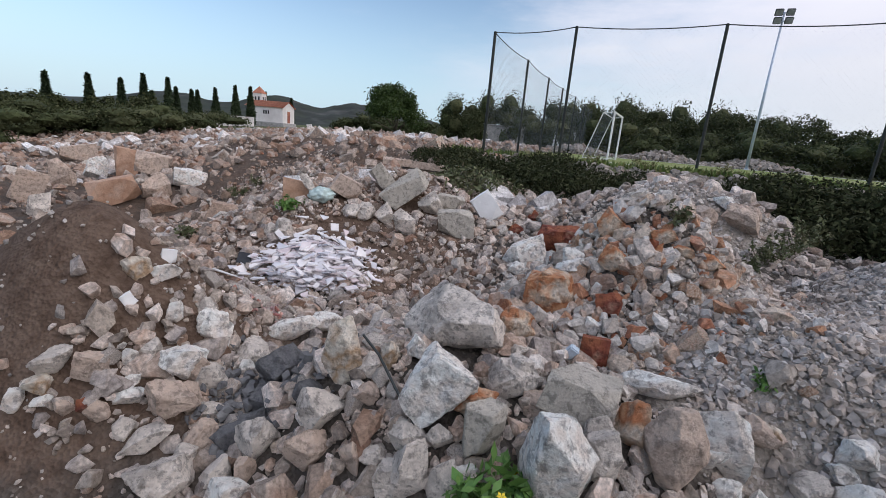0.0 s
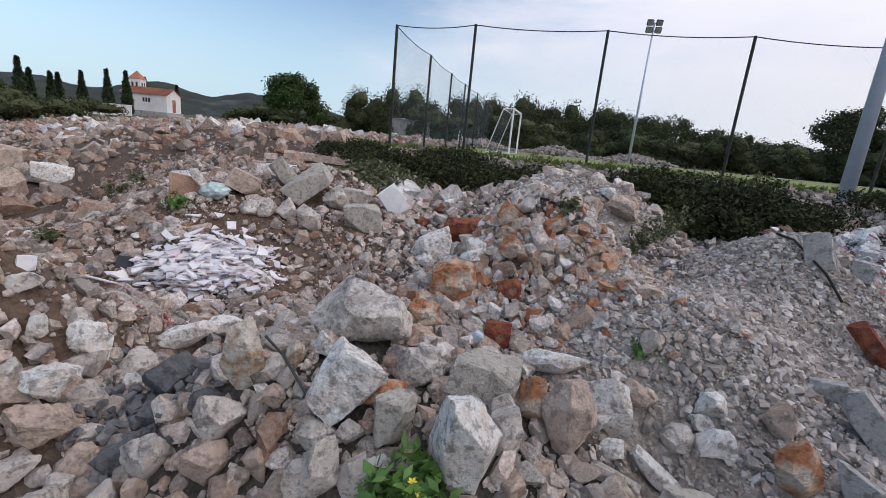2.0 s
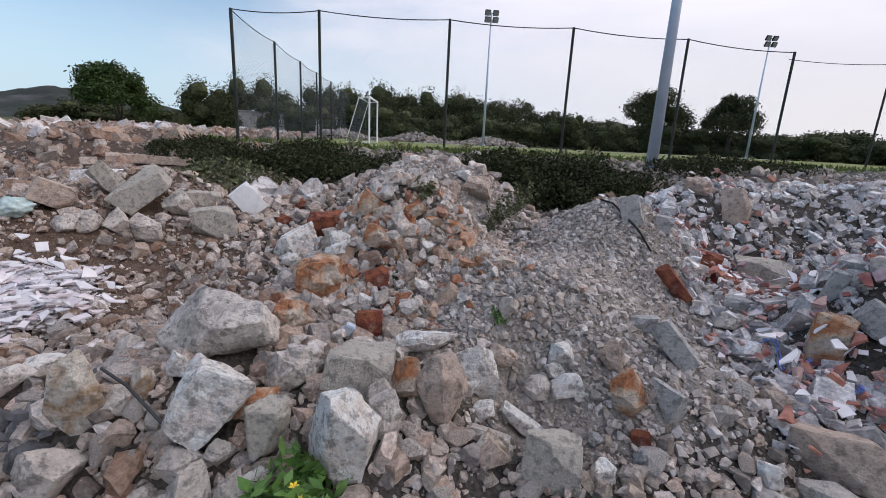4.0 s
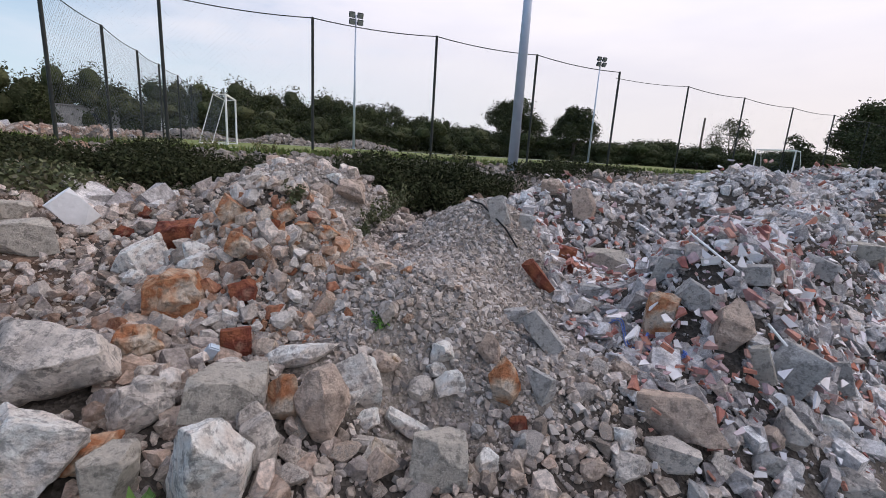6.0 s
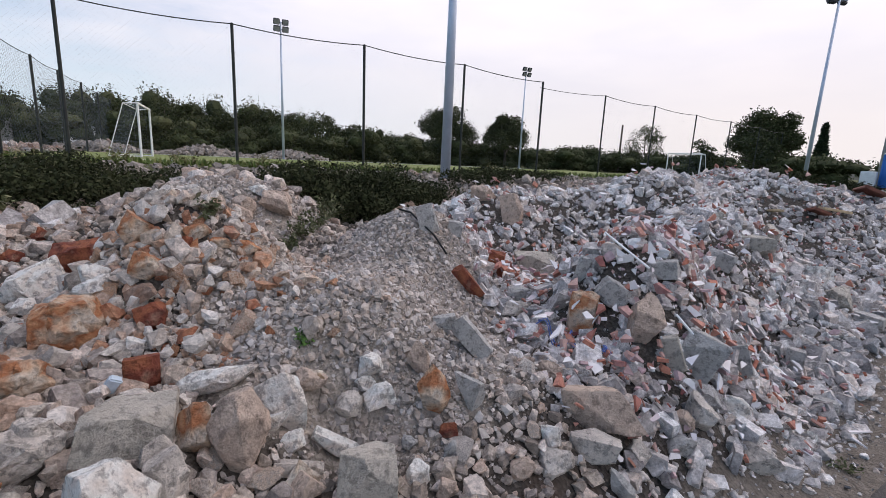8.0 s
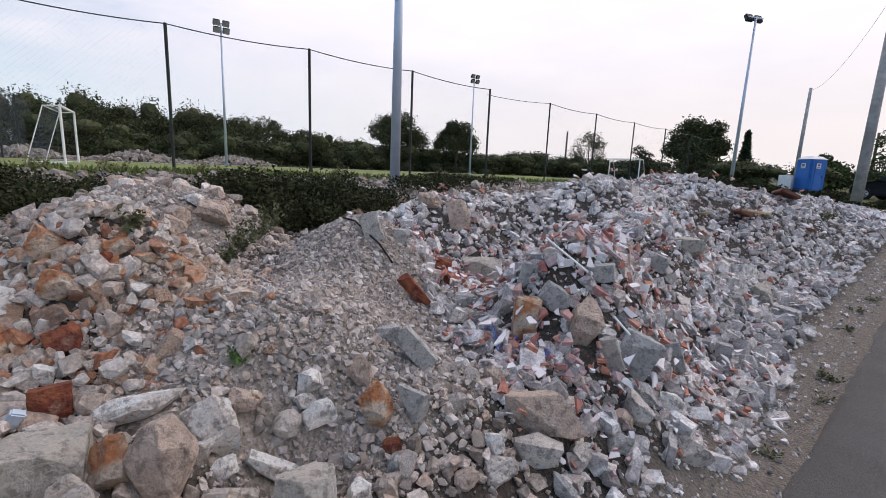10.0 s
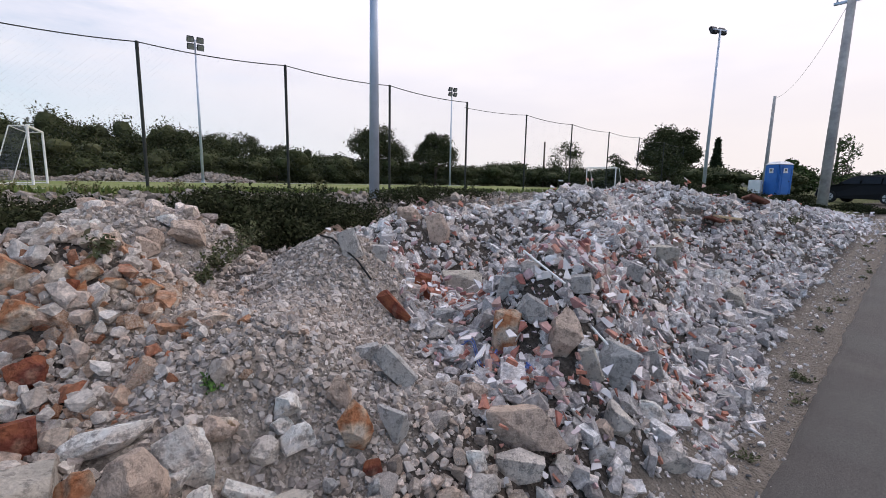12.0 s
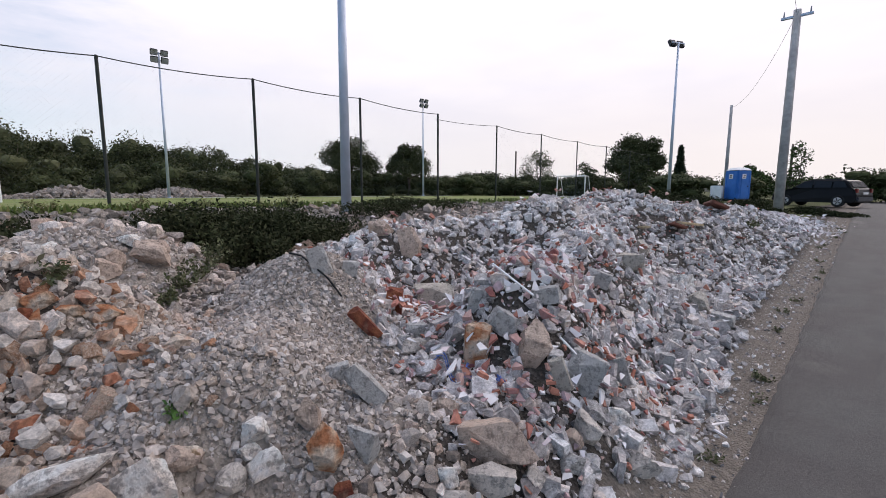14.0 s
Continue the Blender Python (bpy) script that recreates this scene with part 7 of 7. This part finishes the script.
def loose_mat(name, cols, **kw):
    return mat(name, cols, source="object", scale=13, coarse=4, bump=.9, bump_scale=22, blotch=.55, **kw)


S_LIME = loose_mat("loose_limestone", [(0.424, 0.372, 0.334), (0.629, 0.564, 0.505), (0.498, 0.457, 0.430), (0.738, 0.671, 0.612), (0.542, 0.436, 0.355), (0.715, 0.671, 0.635)], stain=.3)
S_RED = loose_mat("loose_red_stone", [(0.544, 0.436, 0.350), (0.454, 0.249, 0.146), (0.385, 0.145, 0.077), (0.567, 0.456, 0.369), (0.499, 0.311, 0.204), (0.590, 0.497, 0.418)], stain=.3)
S_GREY = loose_mat("loose_concrete", [(0.375, 0.370, 0.372), (0.552, 0.538, 0.541), (0.677, 0.666, 0.673), (0.501, 0.451, 0.417)], stain=.3)
sets = [("stone", "limestone lump lying loose on the heap", S_LIME, 200, (-3.5, 3.0, 1.35, 4.6), lambda x, y: W_STONE(x, y) * (1 - cone(x, y)) * (.25 + .75 * np.exp(-((y - 2.1) / .7) ** 2)), .04, .085, 501),
        ("stained_stone", "orange-stained stone lying loose on the heap", S_RED, 70, (-1.6, 1.4, 2.7, 5.2), W_RED, .04, .10, 502),
        ("concrete_lump", "lump of broken grey concrete on the heap", S_GREY, 295, (2.4, 7.5, 1.4, 5.5), W_EAST, .045, .10, 503)]
for name, label, material, count, (x0, x1, y0, y1), weight, lo, hi, seed in sets:
    shapes = [strewn_mesh(i, material) for i in range(10)]
    x, y = sow(count * 12, x0, x1, y0, y1, weight, seed)
    x, y = x[:count], y[:count]
    r = np.random.default_rng(seed + 50)
    T = slope_turn(x, y) @ turns(r, len(x), .5)
    sz = sizes(len(x), lo, hi, 1.4, seed + 9)
    zz = height(x, y)
    for i in range(len(x)):
        ob = tagged(new(name, shapes[i % 10]), label, "stone", group=name.replace("_", " ") + "s on the heaps")
        sc = sz[i] * r.uniform(.75, 1.25, 3)
        ob.matrix_world = Matrix.Translation((x[i], y[i], zz[i] + sz[i] * .45)) @ Matrix(T[i]).to_4x4() @ Matrix.Diagonal((*sc, 1))


# ---- pipes, strap, weeds, small litter ----

def pipe(a, b, r, label="thin white plastic pipe lying across the rubble", up=.10):
    bm = bmesh.new()
    tube(bm, (*a, land(*a) + up), (*b, land(*b) + up * 1.2), r, sides=10)
    me = bpy.data.meshes.new("pipe")
    bm.to_mesh(me)
    bm.free()
    me.materials.append(M_WHITE)
    return tagged(new("pipe", me), label, "pipe")


pipe((3.65, 2.83), (3.63, 2.31), 0.01, up=.23)
pipe((3.64, 2.02), (3.78, 1.68), 0.01, up=.23)
pipe((-4.14, 3.44), (-3.88, 3.55), 0.012, "bent white plastic strip among the stones", .05)

# blue strapping tangled in the rubble
bm = bmesh.new()
last = None
for i in range(40):
    f = i / 39
    x, y = 2.88 + 0.20 * f + .05 * math.sin(f * 19), 2.80 + -0.69 * f + .06 * math.sin(f * 13 + 1)
    c = Vector((x, y, land(x, y) + .11 + .05 * math.sin(f * 16)))
    if last is not None:
        tube(bm, last, c, .004, sides=6)
        tube(bm, last + Vector((.03, .02, .02)), c + Vector((.035, .015, .0)), .004, sides=6)
    last = c
me = bpy.data.meshes.new("strap")
bm.to_mesh(me)
bm.free()
me.materials.append(M_STRAP)
tagged(new("strap", me), "crumpled blue plastic strap caught in the rubble", "strap")

bm = bmesh.new()
box(bm, 0, 0, 0, .16, .14, .025, bevel=.006)
me = bpy.data.meshes.new("dark_tile")
bm.to_mesh(me)
bm.free()
me.materials.append(M_DARK)
tagged(new("dark_tile", me), "dark blue-black tile leaning in the rubble", "tile").matrix_world = pose(-4.16, 3.92, land(-4.16, 3.92) + .09, 55, 8, 30)

# bent reinforcing wire
bm = bmesh.new()
pts = [(-1.35, 2.17, .22), (-1.20, 2.11, .20), (-1.05, 2.05, .14), (-0.88, 1.98, .08)]
pts = [Vector((a, b, land(a, b) + c)) for a, b, c in pts]
for a, b in zip(pts, pts[1:]):
    tube(bm, a, b, .008, sides=6)
me = bpy.data.meshes.new("wire")
bm.to_mesh(me)
bm.free()
me.materials.append(M_WIRE)
tagged(new("wire", me), "bent rusty wire sticking out between boulders", "wire")


# loose cable on the gravel slope
bm = bmesh.new()
pts = [Vector((x, y, land(x, y) + .05)) for x, y in ((2.36, 4.68), (2.42, 4.50), (2.47, 4.33), (2.55, 4.16), (2.61, 3.98))]
for a, b in zip(pts, pts[1:]):
    tube(bm, a, b, .011, sides=6)
me = bpy.data.meshes.new("cable")
bm.to_mesh(me)
bm.free()
me.materials.append(M_RUBBER)
tagged(new("cable", me), "black cable lying down the gravel slope", "cable")


def plank(x, y, L, w, t, turn, tilt, material, label):
    bm = bmesh.new()
    box(bm, 0, 0, 0, L, w, t, bevel=t * .2)
    me = bpy.data.meshes.new("plank")
    bm.to_mesh(me)
    bm.free()
    me.materials.append(material)
    tagged(new("plank", me), label, "plank").matrix_world = pose(x, y, land(x, y) + .16, tilt, 6, turn)


M_WOODR = mat("red_brown_wood", [(.16, .06, .045), (.22, .09, .06), (.13, .05, .04)], rough=.7, scale=8, bump=.3)
M_WOODY = mat("raw_wood", [(.42, .33, .20), (.50, .40, .26), (.36, .27, .16)], rough=.8, scale=8, bump=.3)
plank(15.35, 4.58, 1.1, 0.5, 0.08, 30, 25, M_WOODR, "red-brown wooden board on the rubble")
plank(11.56, 3.88, 0.8, 0.14, 0.05, -15, 5, M_WOODY, "raw wooden plank on the rubble")
plank(11.05, 3.99, 0.6, 0.3, 0.05, 40, 20, M_WOODR, "red-brown wooden board on the rubble")
plank(13.41, 3.35, 0.7, 0.16, 0.05, 10, 8, M_WOODR, "red-brown wooden board on the rubble")
plank(10.15, 4.33, 0.5, 0.1, 0.04, 50, 10, M_WOODY, "raw wooden plank on the rubble")

# rust-red chips, dark asphalt crumbs
x, y = sow(900, -3.12, -2.32, 2.37, 3.17, lambda x, y: blob(x, y, -2.72, 2.77, .16, .13), 601)
stuff("rust_chips", "patch of small rust-red chips", "rubble", M_BRICK, scatter(CHIPS, x, y, sizes(len(x), .012, .035, 1.2, 602), 603, lift=1.6))
M_CRUMB = mat("asphalt_crumbs", [(.10, .10, .105), (.17, .17, .175), (.13, .13, .135), (.22, .22, .225)], scale=16, bump=.6, source="island")
x, y = sow(9000, -3.03, -1.4, 1.5, 2.85, lambda x, y: np.clip(blob(x, y, -1.95, 2.2, .26, .2) + blob(x, y, -2.05, 1.9, .2, .22), 0, 1), 604)
stuff("asphalt_crumbs", "dark grey crumbs of broken asphalt between boulders", "rubble", M_CRUMB, scatter(PEBBLES, x, y, sizes(len(x), .010, .04, 1.6, 605), 606, lift=2.0))
M_BAG = mat("pale_green_plastic", [(.40, .52, .50), (.52, .62, .60)], rough=.35, scale=9, bump=.3)
bm = bmesh.new()
bmesh.ops.create_icosphere(bm, subdivisions=4, radius=1.0)
for v in bm.verts:
    v.co += v.co.normalized() * (.28 * noise.fractal(v.co * 2.2, 1.0, 2.0, 4) + .1 * noise.noise(v.co * 7))
    v.co = Vector((v.co.x * .20, v.co.y * .16, v.co.z * .12))
me = bpy.data.meshes.new("plastic_bag")
bm.to_mesh(me)
bm.free()
me.materials.append(M_BAG)
me.polygons.foreach_set("use_smooth", [True] * len(me.polygons))
tagged(new("plastic_bag", me), "crumpled pale green plastic bag in the rubble", "bag").matrix_world = pose(-4.39, 5.66, land(-4.39, 5.66) + .10)
bm = bmesh.new()
box(bm, 0, 0, 0, .07, .05, .12, bevel=.008)
me = bpy.data.meshes.new("carton")
bm.to_mesh(me)
bm.free()
me.materials.append(mat("pale_blue_card", [(.42, .52, .62), (.55, .62, .70)], rough=.6, scale=8, bump=.1))
tagged(new("carton", me), "small crushed pale blue carton between stones", "carton").matrix_world = pose(-0.19, 2.88, land(-0.19, 2.88) + .09, 20, 30, 10)



def weed(x, y, wide, hgt, n, material, label, leaf, seed, flowers=0):
    """A weed: stems from the root, pointed leaves along them, a few star flowers."""
    r = np.random.default_rng(seed)
    w = tagged(empty("weed", x, y, land(x, y)), label, "weed")
    bm = bmesh.new()
    tips = []
    for i in range(max(6, n // 25)):
        a, k = r.uniform(0, 6.28), math.sqrt(r.uniform(.05, 1))
        tip = Vector((wide * .5 * k * math.cos(a), wide * .5 * k * math.sin(a), hgt * r.uniform(.5, 1.0) * (1.15 - .5 * k)))
        tube(bm, (0, 0, -.02), tip, .004, .002, 4)
        tips.append(np.array(tip))
    part("stalk", bm, material, w)
    pts = np.concatenate([t_[None] * r.uniform(.35, 1.05, (max(1, n // len(tips)), 1)) + r.normal(0, leaf * .8, (max(1, n // len(tips)), 3)) for t_ in tips])
    v, f = leaves(pts, leaf, .1, seed)
    ob = new("leaves", tri_mesh("leaves", v, f, material))
    ob.parent = w
    for i in range(flowers):
        t_ = tips[i]
        bm = bmesh.new()
        for k in range(5):
            a = k * 1.2566
            c = Vector((math.cos(a), math.sin(a), .25))
            s = Vector((-math.sin(a), math.cos(a), 0))
            q4 = [bm.verts.new(Vector(t_) + Vector((0, 0, .03)) + u) for u in (Vector((0, 0, 0)), c * .014 + s * .008, c * .026, c * .014 - s * .008)]
            bm.faces.new(q4)
        part("flower", bm, M_YELLOW, w, "yellow star-shaped flower")
    return w


weed(-0.30, 1.80, 0.62, 0.27, 620, M_WEED, "lush green creeping weed with yellow flowers", 0.045, 890, 6)
weed(-0.43, 1.83, 0.22, 0.15, 110, M_WEED, "lush green creeping weed with yellow flowers", 0.03, 850, 1)
weed(-4.64, 5.31, 0.55, 0.22, 220, M_WEED, "bright green leafy weed growing in the rubble", 0.04, 518, 0)
weed(0.87, 2.82, 0.14, 0.12, 70, M_WEED, "small green tuft growing in the gravel", 0.022, 1357, 0)
weed(1.60, 6.33, 0.5, 0.35, 280, M_SAGE, "straggling grey-green weed on the gravel slope", 0.03, 1350, 0)
weed(1.90, 6.71, 0.6, 0.42, 280, M_SAGE, "straggling grey-green weed on the gravel slope", 0.03, 1390, 0)
weed(2.28, 7.33, 0.6, 0.5, 280, M_SAGE, "straggling grey-green weed on the gravel slope", 0.03, 1425, 0)
weed(2.57, 7.80, 0.5, 0.45, 280, M_SAGE, "straggling grey-green weed on the gravel slope", 0.03, 1450, 0)
weed(1.38, 5.97, 0.4, 0.25, 280, M_SAGE, "straggling grey-green weed on the gravel slope", 0.03, 1320, 0)
weed(-9.08, 8.37, 0.7, 0.35, 200, M_SAGE, "grey-green weed among the stones", 0.04, 420, 0)
weed(-5.91, 4.59, 0.4, 0.2, 200, M_SAGE, "grey-green weed among the stones", 0.04, 340, 0)
weed(-8.87, 8.82, 0.5, 0.3, 200, M_SAGE, "grey-green weed among the stones", 0.04, 455, 0)
weed(0.36, 4.10, 0.3, 0.2, 110, M_SAGE, "grey-green weed on the heap", 0.03, 280, 0)
weed(15.27, 3.60, 0.5, 0.3, 130, M_SAGE, "grey-green weed among the tile shards", 0.04, 1330, 0)
weed(6.71, 1.25, 0.25, 0.1, 80, M_SAGE, "dark trampled weed on the verge", 0.02, 1340, 0)
weed(-1.5, 16.7, .9, .55, 320, M_STRAW, "dry yellow grass tuft on the bank", .035, 900)
weed(0.3, 16.6, .9, .55, 320, M_STRAW, "dry yellow grass tuft on the bank", .035, 901)
weed(2.6, 16.8, .9, .55, 320, M_STRAW, "dry yellow grass tuft on the bank", .035, 902)
weed(4.2, 16.6, .9, .55, 320, M_STRAW, "dry yellow grass tuft on the bank", .035, 903)
weed(7.4, 16.7, .9, .55, 320, M_STRAW, "dry yellow grass tuft on the bank", .035, 904)
weed(-3.6, 16.6, .9, .55, 320, M_STRAW, "dry yellow grass tuft on the bank", .035, 905)
weed(12.3, 16.7, .9, .55, 320, M_STRAW, "dry yellow grass tuft on the bank", .035, 906)

# litter and chips on the verge
edge = lambda x: 0.83 + 0.085 * (x - 4.28)
x, y = sow(26000, -2, 24, .5, 3.6, lambda x, y: np.exp(-((y - edge(x) - .42) / .26) ** 2) * np.exp(-np.abs(x - 4) / 9), 801)
stuff("verge_chips", "stone chips strewn over the dusty verge", "gravel", M_GREY, scatter(PEBBLES, x, y, sizes(len(x), .006, .035, 2.0, 802), 803, lift=.2))
x, y = sow(9000, 0, 24, .5, 3.6, lambda x, y: np.exp(-((y - edge(x) - .2) / .22) ** 2) * (.25 + .75 * (value_noise(x / .7, y / .4, 31) > .1)) * np.exp(-np.abs(x - 5) / 12), 804)
stuff("verge_litter", "dark crumbs and dead leaves along the road edge", "litter", M_CRUMB, scatter(CHIPS, x, y, sizes(len(x), .008, .03, 1.5, 805), 806, lift=.4))
for k in range(14):
    wx = 4.6 + k * 1.25 + .4 * math.sin(k * 2.3)
    weed(wx, edge(wx) + .22 + .14 * math.sin(k * 5.1), .22 + .1 * math.sin(k * 1.7), .09, 70, M_SAGE, "dark trampled weed on the verge", .02, 860 + k)
